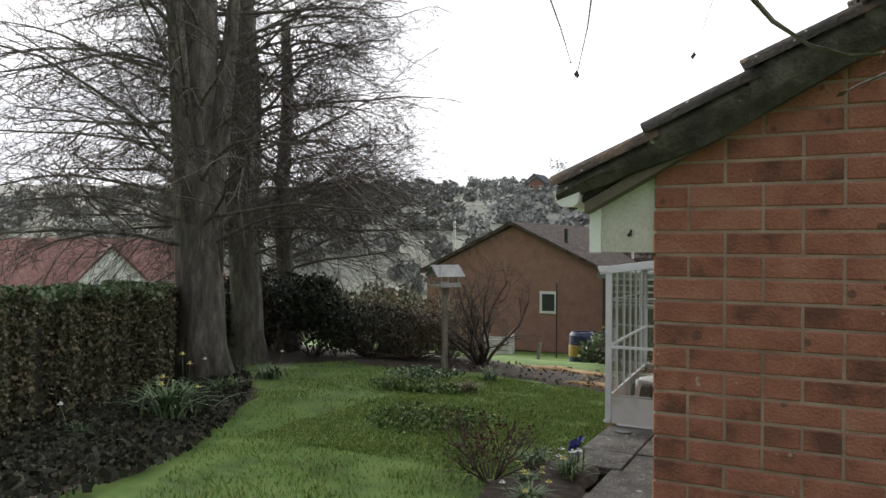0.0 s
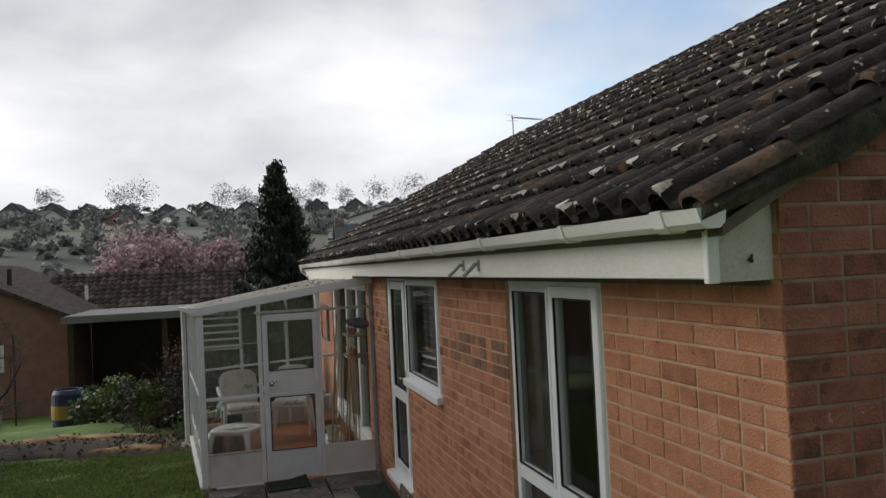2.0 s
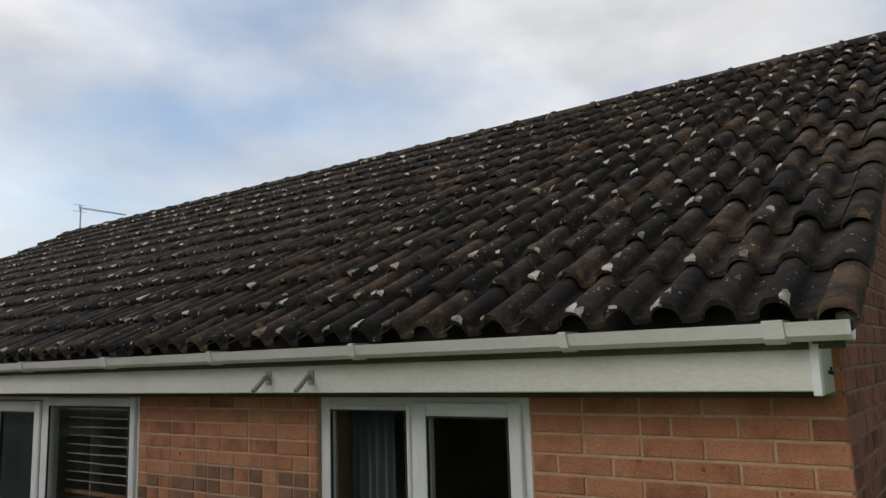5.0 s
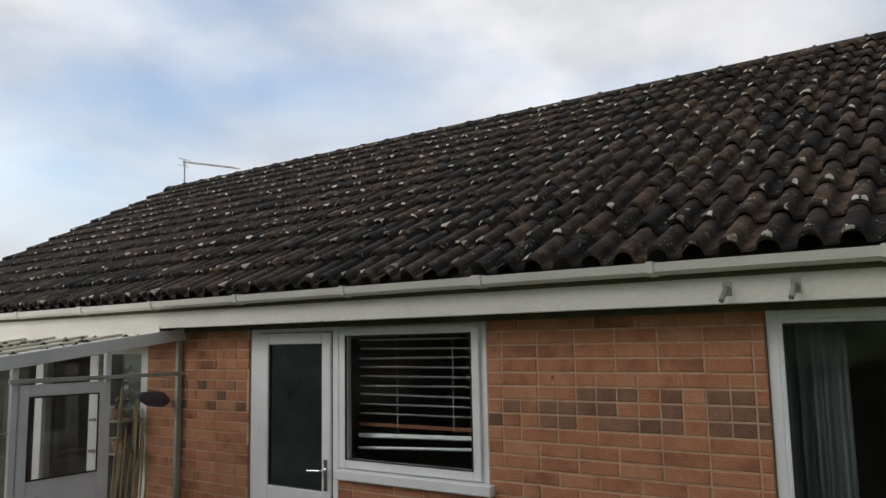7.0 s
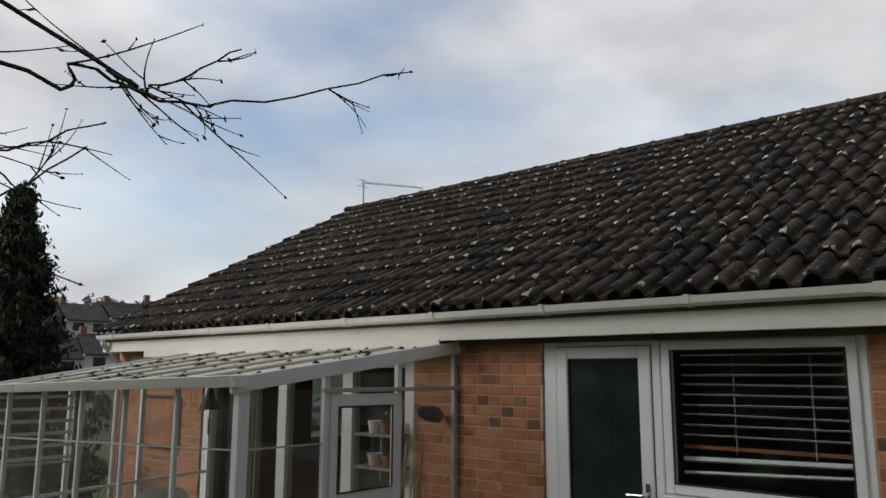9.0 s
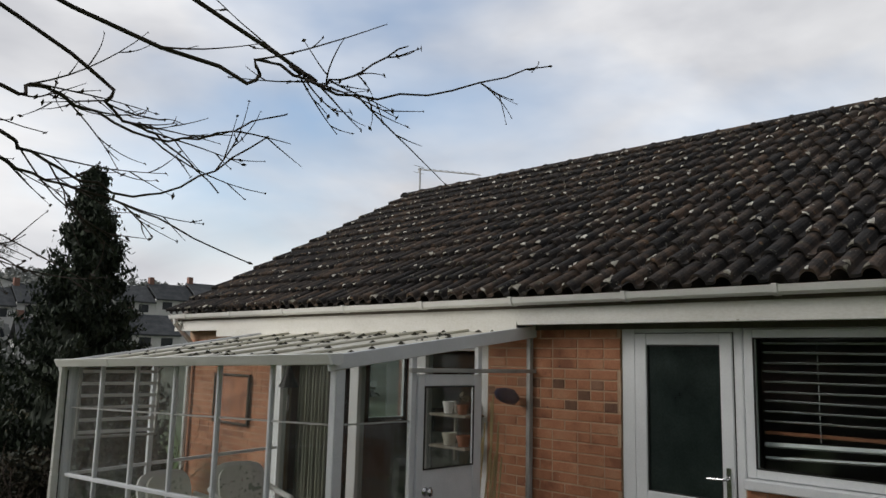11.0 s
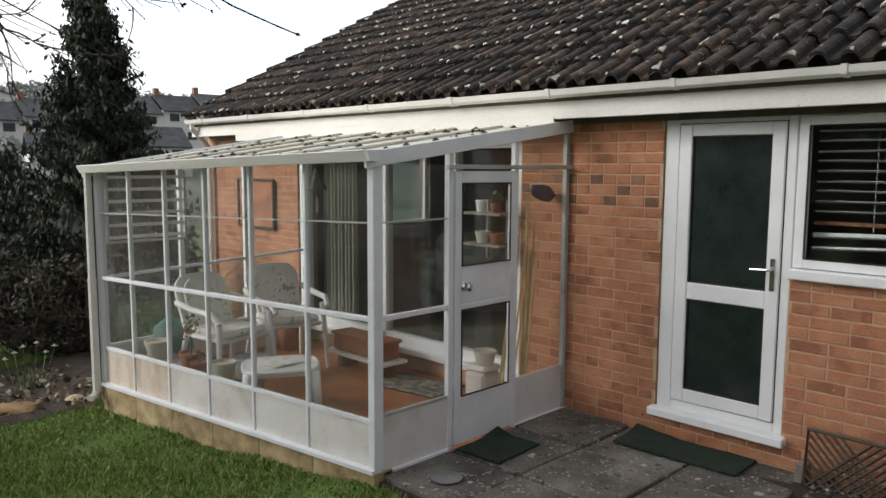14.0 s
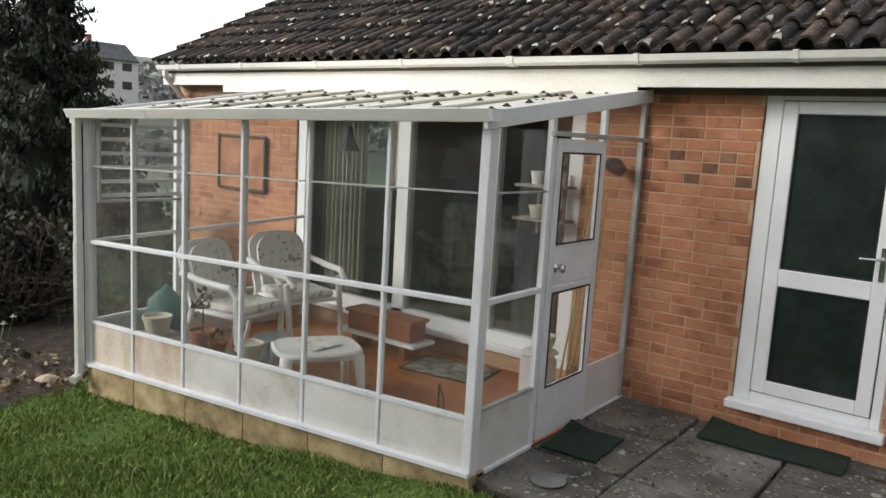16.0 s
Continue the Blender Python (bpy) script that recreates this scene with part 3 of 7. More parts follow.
va, vb = [box_end.verts.new((x, 0.028, z)) for x, z in pf], [box_end.verts.new((x, 0.045, z)) for x, z in pf]
box_end.faces.new(va), box_end.faces.new(vb[::-1])
for k in range(4):
    box_end.faces.new((va[k], vb[k], vb[(k + 1) % 4], va[(k + 1) % 4]))
bmesh.ops.recalc_face_normals(box_end, faces=box_end.faces)
part("box_end", box_end, PANEL, fascia, "pale grey-white boxed eaves end")
# dark strip added for the shadow that the eaves cast on the wall top
part("frieze_board", boxes((-0.022, 0.002, 0.05, EAVES_END, 2.205, 2.249)), SOFFIT, fascia, "dark strip in place of the eaves shadow at the head of the wall")
part("nail", tubes(([(-0.09, 0.03, 2.29), (-0.092, 0.012, 2.285)], 0.006), ([(-0.09, 0.02, 2.29), (-0.085, 0.02, 2.305)], 0.004)), IRON, fascia, "small rusty nail")
part("cover_strip", boxes((-0.238, -0.196, 0.024, 0.05, 2.222, 2.405), bevel=0.003), UPVC, fascia)

gutter = thing("gutter", "white plastic eaves gutter with joint brackets", "gutter")
GY0, GY1 = -0.07, LENGTH - 0.04
gp = [(-0.230, 2.470), (-0.236, 2.428), (-0.254, 2.412), (-0.296, 2.412), (-0.316, 2.428), (-0.330, 2.470), (-0.324, 2.470), (-0.311, 2.432), (-0.293, 2.418), (-0.257, 2.418), (-0.241, 2.432), (-0.235, 2.470)]
gp = [(x - 0.012, z - 0.027) for x, z in gp]
part("channel", extrude_y(gp, GY0, GY1), GUTTERM, gutter)
part("end_cap", extrude_y(gp[:6], GY0 - 0.012, GY0), UPVC, gutter, "flat white end cap")
part("end_cap", extrude_y(gp[:6], GY1, GY1 + 0.012), UPVC, gutter, "flat white end cap")
bp_ = [(x - (0.006 if x < -0.275 else -0.002), z - 0.006) for x, z in gp[:6]]
bp_ = [(-0.238, 2.447), *bp_[1:5], (-0.349, 2.447), (-0.340, 2.451), (-0.244, 2.451)]
for k, yy in enumerate((0.125, 0.825, 1.84, 2.825, 3.815, 4.82, 5.84, 6.845, 7.86, 8.95, 10.0, 11.1, 12.2)):
    wide = 0.03 if k % 4 == 0 else 0.016
    part("bracket", extrude_y(bp_, yy - wide, yy + wide), GUTTERM, gutter)
dp = thing("downpipe", "white plastic downpipe beside the conservatory end", "downpipe")
part("swan_neck", tubes(([(-0.3, 12.5, 2.39), (-0.3, 12.5, 2.34), (-0.06, 12.52, 2.10), (-0.06, 12.52, 1.9)], 0.034)), GUTTERM, dp)
part("pipe", tubes(([(-0.06, 12.52, 1.95), (-0.06, 12.52, -0.3)], 0.036)), GUTTERM, dp)

for yy in (2.50, 2.205):
    arm = thing("wall_bracket", "grey metal stub arm fixed to the fascia", "bracket", "stub arms on the fascia", (-0.226, yy, 2.31))
    part("arm", tubes(([(0, 0, 0.0), (-0.025, 0.0, 0.0), (-0.095, 0.005, -0.062)], 0.013)), BLACKMETAL, arm)
    part("plate", boxes((-0.006, 0.0, -0.02, 0.02, -0.035, 0.03), bevel=0.002), BLACKMETAL, arm)

# ---- roof ----
roof = thing("roof", "dark weathered pantile roof spotted with lichen", "roof")
tagged(roof, kind="structure")
rb = [(EAVE_X + 0.09, EAVE_Z - 0.035), (RIDGE_X, RIDGE_Z - 0.075), (BACK + 0.33, EAVE_Z - 0.035), (BACK + 0.33, EAVE_Z - 0.075), (RIDGE_X, RIDGE_Z - 0.115), (EAVE_X + 0.09, EAVE_Z - 0.075)]
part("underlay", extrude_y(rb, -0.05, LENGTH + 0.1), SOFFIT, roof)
part("back_slope", extrude_y([(RIDGE_X, RIDGE_Z - 0.07), (RIDGE_X, RIDGE_Z + 0.0), (BACK + 0.35, EAVE_Z), (BACK + 0.35, EAVE_Z - 0.03)], -0.06, LENGTH + 0.1), TILE, roof)

TW, ROWS_N = 0.167, 14
SLANT = math.hypot(RIDGE_X - EAVE_X, RIDGE_Z - EAVE_Z)
EXPO = SLANT / ROWS_N


def tile_shape(lift, roll_only=False):
    """One pantile: u along y, s up the slope; a flat pan and a round roll, with a thick lower lip."""
    us, hs = [], []
    for u, h in () if roll_only else ((0.0, 0.010), (0.022, 0.0), (0.066, 0.0)):
        us.append(u), hs.append(h)
    for k in range(8):
        a = math.pi * (k + 0.3) / 7.6
        us.append(0.119 - 0.049 * math.cos(a)), hs.append(0.002 + 0.058 * math.sin(a) ** 0.8)
    vs, n = [], len(us)
    th = 0.020
    for s, tilt, dz in ((0.0, 0.034 + lift, 0), (EXPO + 0.04, 0.0, 0), (0.0, 0.034 + lift, -th)):
        for u, h in zip(us, hs):
            vs.append((u, s, h + tilt + dz))
    fs = []
    for k in range(n - 1):
        fs.append((k, k + 1, n + k + 1, n + k))
        fs.append((2 * n + k, 2 * n + k + 1, k + 1, k))
    return np.array(vs), fs


SH, CH = math.sin(SLOPE), math.cos(SLOPE)
to_roof = np.array([[0, CH, -SH], [1, 0, 0], [0, SH, CH]])


def tile_place(y, row):
    s = row * EXPO
    return np.array((EAVE_X + s * CH, y, EAVE_Z + s * SH))


COLS = int((LENGTH + 0.08) / TW)
tile_meshes = []
for k in range(6):
    tv, tf = tile_shape(0.004 * (k % 3))
    me = bpy.data.meshes.new("tile")
    me.from_pydata((tv @ to_roof.T).tolist(), [], tf)
    me.materials.append(TILE)
    me.polygons.foreach_set("use_smooth", [i % 2 == 0 for i in range(len(tf))])
    tile_meshes.append(me)
rest_v, rest_f, nv = [], [], 0
edge_v, edge_f, ev = [], [], 0
for r in range(ROWS_N):
    tv, tf = tile_shape(rng.uniform(0, 0.01), True)
    edge_v.append((tv * np.array((1.15, 1, 1)) - np.array((0, 0, 0.030))) @ to_roof.T + tile_place(-0.19, r))
    edge_f += [tuple(ev + i for i in f) for f in tf]
    ev += len(tv)
raw("verge_tile", np.concatenate(edge_v), edge_f, TILE, roof, "rounded edge tiles along the verge", smooth=True)
tile_rows = []
for c in range(COLS):
    for r in range(ROWS_N):
        at = tile_place(-0.005 + c * TW + rng.uniform(-0.006, 0.006), r) + np.array((0, 0, rng.uniform(-0.004, 0.005)))
        if c < 22:
            tile_rows.append((at, int(rng.integers(0, 6)), rng.uniform(-0.4, 0.4)))
        else:
            tv, tf = tile_shape(rng.uniform(0, 0.01))
            rest_v.append(tv @ to_roof.T + at)
            rest_f += [tuple(nv + i for i in f) for f in tf]
            nv += len(tv)
tagged(raw("roof_tiles", np.concatenate(rest_v), rest_f, TILE, roof), kind="stuff")

# pale lichen crusts on the lower lips of the rolls
lich_v, lich_f = [], []
for c in range(COLS):
    for r in range(ROWS_N):
        for q in range(2):
            if rng.uniform() > (0.62, 0.30)[q]:
                continue
            a0 = rng.uniform(0.12, 0.62) * math.pi
            a1 = a0 + rng.uniform(0.12, 0.34) * math.pi
            s0 = -0.001 if rng.uniform() < 0.8 else rng.uniform(0.02, 0.2)
            s1 = s0 + rng.uniform(0.015, 0.085)
            base, b0 = tile_place(-0.005 + c * TW, r) + np.array((0, 0, 0.003)), len(lich_v)
            m = 6
            for j, sv_ in enumerate((s0, s0, s1)):
                for i in range(m):
                    a = a0 + (a1 - a0) * i / (m - 1)
                    sx = sv_
                    if j == 2:
                        sx = s0 + (s1 - s0) * math.sin(math.pi * (i + 0.4) / m) * rng.uniform(0.6, 1.15)
                    h = 0.002 + 0.058 * math.sin(a) ** 0.8 + 0.0385 * (1 - sx / (EXPO + 0.04)) + (0.003 if j else -0.008)
                    lich_v.append(np.array((0.119 - 0.050 * math.cos(a), sx - (0.003 if j == 0 else 0.0), h)) @ to_roof.T + base)
            for j in (0, 1):
                lich_f += [(b0 + j * m + i, b0 + j * m + i + 1, b0 + (j + 1) * m + i + 1, b0 + (j + 1) * m + i) for i in range(m - 1)]
tagged(raw("lichen", lich_v, lich_f, LICHEN, roof, "pale grey lichen crusts", smooth=True), kind="stuff")

verge = bmesh.new()
for r in range(ROWS_N):
    for y0, y1 in ((-0.098, -0.045),):
        ends = []
        for k in range(7):
            v, up = Vector(tile_place(0, r + k / 6)), 0.022 - 0.025 * k / 6
            low = 0.035 + 0.10 * min(1.0, (r + k / 6) / 1.6)
            bump_ = [0.010 * noise.noise((v.x * 14, w, v.z * 14)) for w in (0.0, 3.3, 7.1)]
            ends.append([verge.verts.new(c) for c in ((v.x, y0 + 0.022 + bump_[0], v.z - low + bump_[1]), (v.x, y1, v.z - low), (v.x, y1, v.z + up), (v.x, y0 + 0.016 + bump_[2], v.z + up + bump_[0]), (v.x, y0 - 0.004 + bump_[1], v.z + up - 0.035), (v.x, y0 + 0.004 + bump_[2], v.z - low * 0.6))])
        for p, q in zip(ends, ends[1:]):
            for i in range(6):
                verge.faces.new((p[i], p[(i + 1) % 6], q[(i + 1) % 6], q[i]))
        verge.faces.new(ends[0])
        verge.faces.new(ends[-1][::-1])
bmesh.ops.recalc_face_normals(verge, faces=verge.faces)
part("verge", verge, BEDDING, roof, "mossy mortar-bedded verge")
und = [(EAVE_X + 0.03, EAVE_Z - 0.035), (RIDGE_X, RIDGE_Z - 0.055), (RIDGE_X, RIDGE_Z - 0.075), (EAVE_X + 0.03, EAVE_Z - 0.06)]
part("undercloak", extrude_y(und, -0.04, 0.03), BEDDING, roof)
for yy in np.arange(-0.08, LENGTH, 0.45):
    hb = bmesh.new()
    rr = [[hb.verts.new((RIDGE_X + (0.125 + d) * math.cos(a) * 1.0, yv, RIDGE_Z - 0.035 + (0.10 + d) * math.sin(a))) for a in np.linspace(0, math.pi, 8)] for yv, d in ((yy, 0.0), (yy + 0.435, 0.0), (yy + 0.437, 0.012), (yy + 0.46, 0.012))]
    for a, b in zip(rr, rr[1:]):
        for k in range(7):
            hb.faces.new((a[k], a[k + 1], b[k + 1], b[k]))
    part("ridge_tile", hb, TILE, roof, smooth=True)

# ---- aerial on the ridge ----
aerial = thing("television_aerial", "thin grey television aerial on the roof ridge", "aerial", at=(RIDGE_X + 0.06, LENGTH + 0.02, RIDGE_Z))
part("mast", tubes(([(0, 0, -0.1), (0, 0, 0.50)], 0.014)), BLACKMETAL, aerial)
part("boom", tubes(([(0, 0.05, 0.48), (0.0, -1.45, 0.14)], 0.010)), BLACKMETAL, aerial)
for k in range(9):
    part("element", tubes(([(-0.10, -0.12 - 0.15 * k, 0.455 - 0.0345 * k), (0.10, -0.12 - 0.15 * k, 0.455 - 0.0345 * k)], 0.005)), BLACKMETAL, aerial)
part("reflector", boxes((-0.12, 0.12, 0.03, 0.04, 0.41, 0.415), (-0.12, 0.12, 0.03, 0.04, 0.53, 0.535), (-0.005, 0.005, 0.03, 0.04, 0.41, 0.54)), BLACKMETAL, aerial)
aerial2 = thing("television_aerial", "larger roof aerial seen in part over the ridge", "aerial", at=(RIDGE_X + 0.34, -0.75, RIDGE_Z - 0.3))
part("mast", tubes(([(0, 0.05, 0.0), (0, 0.05, 1.6)], 0.018)), BLACKMETAL, aerial2)
for z, ln in ((1.18, 0.78), (0.82, 0.74), (0.55, 0.70)):
    part("element", tubes(([(0, -ln, z - 0.03), (0, ln, z + 0.01)], 0.009)), BLACKMETAL, aerial2)


# ---- windows and doors of the long wall (frames face -x) ----
def frame_ring(y0, y1, z0, z1, w, x0, x1, bevel=0.005):
    return boxes((x0, x1, y0, y0 + w, z0, z1), (x0, x1, y1 - w, y1, z0, z1), (x0, x1, y0 + w, y1 - w, z0, z0 + w), (x0, x1, y0 + w, y1 - w, z1 - w, z1), bevel=bevel)


def pane(parent, y0, y1, z0, z1, x, material=GLASS, name="pane"):
    ob = part(name, boxes((x, x + 0.006, y0, y1, z0, z1)), material, parent)
    ob.visible_shadow = False
    return ob


def gasket(parent, y0, y1, z0, z1, x):
    part("gasket", frame_ring(y0, y1, z0, z1, 0.008, x, x + 0.012, 0), IRON, parent)


win_big = thing("window_1", "tall white plastic window over a lower light, curtain behind", "window")
tagged(win_big, kind="structure")
part("window_frame", frame_ring(1.175, 2.395, 0.155, 2.214, 0.055, 0.02, 0.09), UPVC, win_big)
part("mullion", boxes((0.02, 0.09, 1.758, 1.812, 0.2, 2.17), bevel=0.005), UPVC, win_big)
part("transom", boxes((0.018, 0.09, 1.225, 2.345, 1.03, 1.10), bevel=0.005), UPVC, win_big)
part("bead", frame_ring(1.812, 2.34, 1.10, 2.165, 0.024, 0.012, 0.05), UPVC, win_big)
sash = part("sash", frame_ring(1.215, 1.768, 1.085, 2.182, 0.063, 0.0, 0.06), UPVC, win_big)
pane(win_big, 1.836, 2.316, 1.124, 2.141, 0.045)
pane(win_big, 1.278, 1.705, 1.148, 2.119, 0.03)
pane(win_big, 1.23, 1.76, 0.21, 1.03, 0.045)
pane(win_big, 1.812, 2.34, 0.21, 1.03, 0.045)
gasket(win_big, 1.276, 1.707, 1.146, 2.121, -0.002)
gasket(win_big, 1.834, 2.318, 1.122, 2.143, 0.01)
part("window_sill", boxes((-0.06, 0.1, 1.14, 2.43, 0.10, 0.155), bevel=0.006), UPVC, win_big)

win_k = thing("window_2", "white plastic kitchen window with a venetian blind behind", "window")
tagged(win_k, kind="structure")
part("window_frame", frame_ring(3.975, 5.168, 1.256, 2.214, 0.05, 0.02, 0.09), UPVC, win_k)
part("sash", frame_ring(4.022, 5.156, 1.262, 2.198, 0.058, 0.0, 0.06), UPVC, win_k)
pane(win_k, 4.08, 5.098, 1.32, 2.14, 0.03)
gasket(win_k, 4.078, 5.100, 1.318, 2.142, -0.002)
part("window_sill", boxes((-0.055, 0.1, 3.93, 5.165, 1.19, 1.256), bevel=0.008), UPVC, win_k)
blind = thing("venetian_blind", "half-lowered white venetian blind with a wooden bottom rail", "blind")
for k in range(9):
    part("slat", boxes((-0.012, 0.012, -0.5, 0.5, -0.0012, 0.0012), m=pose(0.15, 4.59, 2.11 - 0.062 * k, 0.5 * math.sin(k * 2.3), 28, 0)), UPVC, blind)
part("bottom_rail", boxes((0.135, 0.16, 4.09, 5.09, 1.53, 1.552)), TERRA, blind, "reddish wooden bottom rail")
part("lower_slat", boxes((-0.02, 0.02, -0.5, 0.5, -0.012, 0.012), m=pose(0.15, 4.59, 1.475, -1.6, 20, 0)), UPVC, blind)
part("lower_slat", boxes((-0.02, 0.02, -0.5, 0.5, -0.007, 0.007), m=pose(0.15, 4.59, 1.40, -2.6, 20, 0)), UPVC, blind)
for yy in (4.3, 4.75):
    part("cord", tubes(([(0.13, yy, 2.12), (0.13, yy, 1.5)], 0.002), sides=4), UPVC, blind)

door = thing("door_1", "white plastic back door with two dark obscure panes, closed", "door")
tagged(door, kind="structure")
part("door_frame", boxes((0.015, 0.09, 5.957, 6.066, 0.165, 2.215), (0.015, 0.09, 5.172, 5.231, 0.165, 2.217), (0.015, 0.09, 5.231, 5.957, 2.177, 2.215), (0.015, 0.09, 5.231, 5.957, 0.165, 0.233), bevel=0.006), UPVC, door)
leaf = part("door_leaf", boxes((0.002, 0.06, 5.862, 5.953, 0.238, 2.173), (0.002, 0.06, 5.236, 5.322, 0.238, 2.173), (0.002, 0.06, 5.322, 5.862, 2.093, 2.173), (0.002, 0.06, 5.322, 5.862, 0.238, 0.328), (0.002, 0.06, 5.322, 5.862, 0.972, 1.088), bevel=0.006), UPVC, door)
# solid dark ring in place of the shade between frame and leaf
part("leaf_gap", frame_ring(5.231, 5.957, 0.233, 2.177, 0.006, 0.016, 0.03, 0), IRON, door, "thin dark ring for the shaded gap round the door leaf")
part("upper_pane", boxes((0.025, 0.035, 5.322, 5.862, 1.088, 2.093)), OBSCURE, leaf, "dark obscure glass")
part("lower_pane", boxes((0.025, 0.035, 5.322, 5.862, 0.328, 0.972)), OBSCURE, leaf, "dark rippled obscure glass")
for z0, z1 in ((1.088, 2.093), (0.328, 0.972)):
    part("gasket", frame_ring(5.322, 5.862, z0, z1, 0.008, 0.012, 0.024, 0), IRON, leaf)
part("handle", tubes(([(-0.002, 5.278, 1.235), (-0.045, 5.278, 1.235), (-0.05, 5.293, 1.235), (-0.05, 5.403, 1.23)], 0.009)), CHROME, leaf, "chrome lever handle")
part("handle_plate", boxes((-0.008, 0.003, 5.262, 5.294, 1.095, 1.305), bevel=0.003), CHROME, leaf)
part("door_sill", boxes((-0.075, 0.1, 5.135, 6.095, 0.105, 0.165), bevel=0.008), UPVC, door)

pat = thing("window_3", "wide white framed patio window behind the conservatory", "window")
tagged(pat, kind="structure")
part("window_frame", frame_ring(7.355, 10.595, 0.10, 2.155, 0.12, 0.02, 0.12), UPVC, pat)
for yy in (8.2, 9.165):
    part("mullion", boxes((0.02, 0.12, yy - 0.07, yy + 0.07, 0.18, 2.07), bevel=0.005), UPVC, pat)
for a, b in ((7.475, 8.13), (8.27, 9.095), (9.235, 10.475)):
    pane(pat, a, b, 0.19, 2.07, 0.06)
part("window_sill", boxes((-0.05, 0.1, 7.3, 10.65, 0.06, 0.12), bevel=0.006), UPVC, pat)


def curtain(name, label, x, y0, y1, z0, z1, material, waves=9, depth=0.035):
    bm = bmesh.new()
    n = waves * 8
    cols = []
    for k in range(n + 1):
        y = y0 + (y1 - y0) * k / n
        d = depth * math.sin(2 * math.pi * waves * k / n + 0.6 * math.sin(k * 0.37))
        cols.append([bm.verts.new((x + d * (1 - 0.35 * j), y, z0 + (z1 - z0) * j)) for j in (0.0, 0.5, 1.0)])
    for a, b in zip(cols, cols[1:]):
        for j in (0, 1):
            bm.faces.new((a[j], b[j], b[j + 1], a[j + 1]))
    bmesh.ops.solidify(bm, geom=bm.faces[:], thickness=0.004)
    return tagged(part(name, bm, material, smooth=True), label, "curtain")


win_n = thing("window_4", "small white framed window at the far end of the living room", "window")
tagged(win_n, kind="structure")
part("window_frame", boxes((2.955, 3.01, LENGTH - 0.2, LENGTH - 0.14, 0.955, 2.195), (3.74, 3.795, LENGTH - 0.2, LENGTH - 0.14, 0.955, 2.195), (3.01, 3.74, LENGTH - 0.2, LENGTH - 0.14, 0.955, 1.01), (3.01, 3.74, LENGTH - 0.2, LENGTH - 0.14, 2.14, 2.195)), UPVC, win_n)
g_n = part("pane", boxes((3.01, 3.74, LENGTH - 0.175, LENGTH - 0.169, 1.01, 2.14)), GLASS, win_n)
g_n.visible_shadow = False

curtain("curtain", "pale grey pleated curtain behind the tall window", 0.22, 2.08, 2.36, 0.3, 2.25, NET, 5)
curtain("curtain", "cream pleated curtain drawn to one side", 0.26, 9.86, 10.45, 0.2, 2.15, CURTAIN, 9)
curtain("curtain", "pale curtain at the end of the patio window", 0.26, 7.40, 7.65, 0.2, 2.15, CURTAIN, 4)

sofa = thing("armchair", "grey patterned armchair standing in the living room", "armchair", at=(1.75, 9.55, 0.08), turn=140)
part("seat", boxes((-0.42, 0.42, -0.4, 0.4, 0.12, 0.45), bevel=0.06), SOFACLOTH, sofa)
part("backrest", boxes((-0.45, 0.45, 0.25, 0.5, 0.3, 1.05), bevel=0.09), SOFACLOTH, sofa)
for s in (-1, 1):
    part("armrest", boxes((s * 0.5 - 0.1, s * 0.5 + 0.1, -0.4, 0.4, 0.12, 0.66), bevel=0.05), SOFACLOTH, sofa)
lamp = thing("table_lamp", "unlit table lamp with a pale conical shade", "lamp", at=(2.3, 10.3, 0.08))
part("shade", lathe([(0.18, 1.25), (0.09, 1.62), (0.085, 1.62), (0.17, 1.25)]), CREAM, lamp)
part("stand", lathe([(0.14, 0.0), (0.13, 0.03), (0.02, 0.05), (0.018, 1.3), (0.0, 1.31)]), DARKWOOD, lamp)

# outside tap and waste pipe
tap = thing("garden_tap", "white plastic waste pipe and brass tap on the wall", "tap", at=(-0.07, 2.9, -0.05))
part("pipe", tubes(([(0, 0, 0), (0, 0, 0.62), (0.0, 0.012, 0.66), (0.0, 0.06, 0.68)], 0.024)), UPVC, tap)
part("tap", tubes(([(0.07, -0.1, 0.60), (-0.02, -0.1, 0.60), (-0.05, -0.1, 0.57), (-0.05, -0.1, 0.53)], 0.013), ([(-0.02, -0.13, 0.64), (-0.02, -0.07, 0.64)], 0.009), ([(-0.02, -0.1, 0.60), (-0.02, -0.1, 0.64)], 0.008)), BLACKMETAL, tap, "dull brass tap")

# ---- conservatory ----
FX, EY, FY = -1.96, 6.88, 10.43
BARS = [6.88, 7.515, 8.125, 8.705, 9.29, 9.875, 10.43]
SILL, TOPZ = 0.298, 1.94


def rail_z(y):
    return 0.0 - 0.010 * (y - EY)


con = thing("conservatory", "lean-to conservatory of white aluminium and glass", "conservatory")
tagged(con, kind="structure")


def hexa(bm, a, b):
    """A solid between two outlines of four points each."""
    va, vb = [bm.verts.new(p) for p in a], [bm.verts.new(p) for p in b]
    bm.faces.new(va), bm.faces.new(vb[::-1])
    for k in range(4):
        bm.faces.new((va[k], vb[k], vb[(k + 1) % 4], va[(k + 1) % 4]))
    bmesh.ops.recalc_face_normals(bm, faces=bm.faces)
    return bm


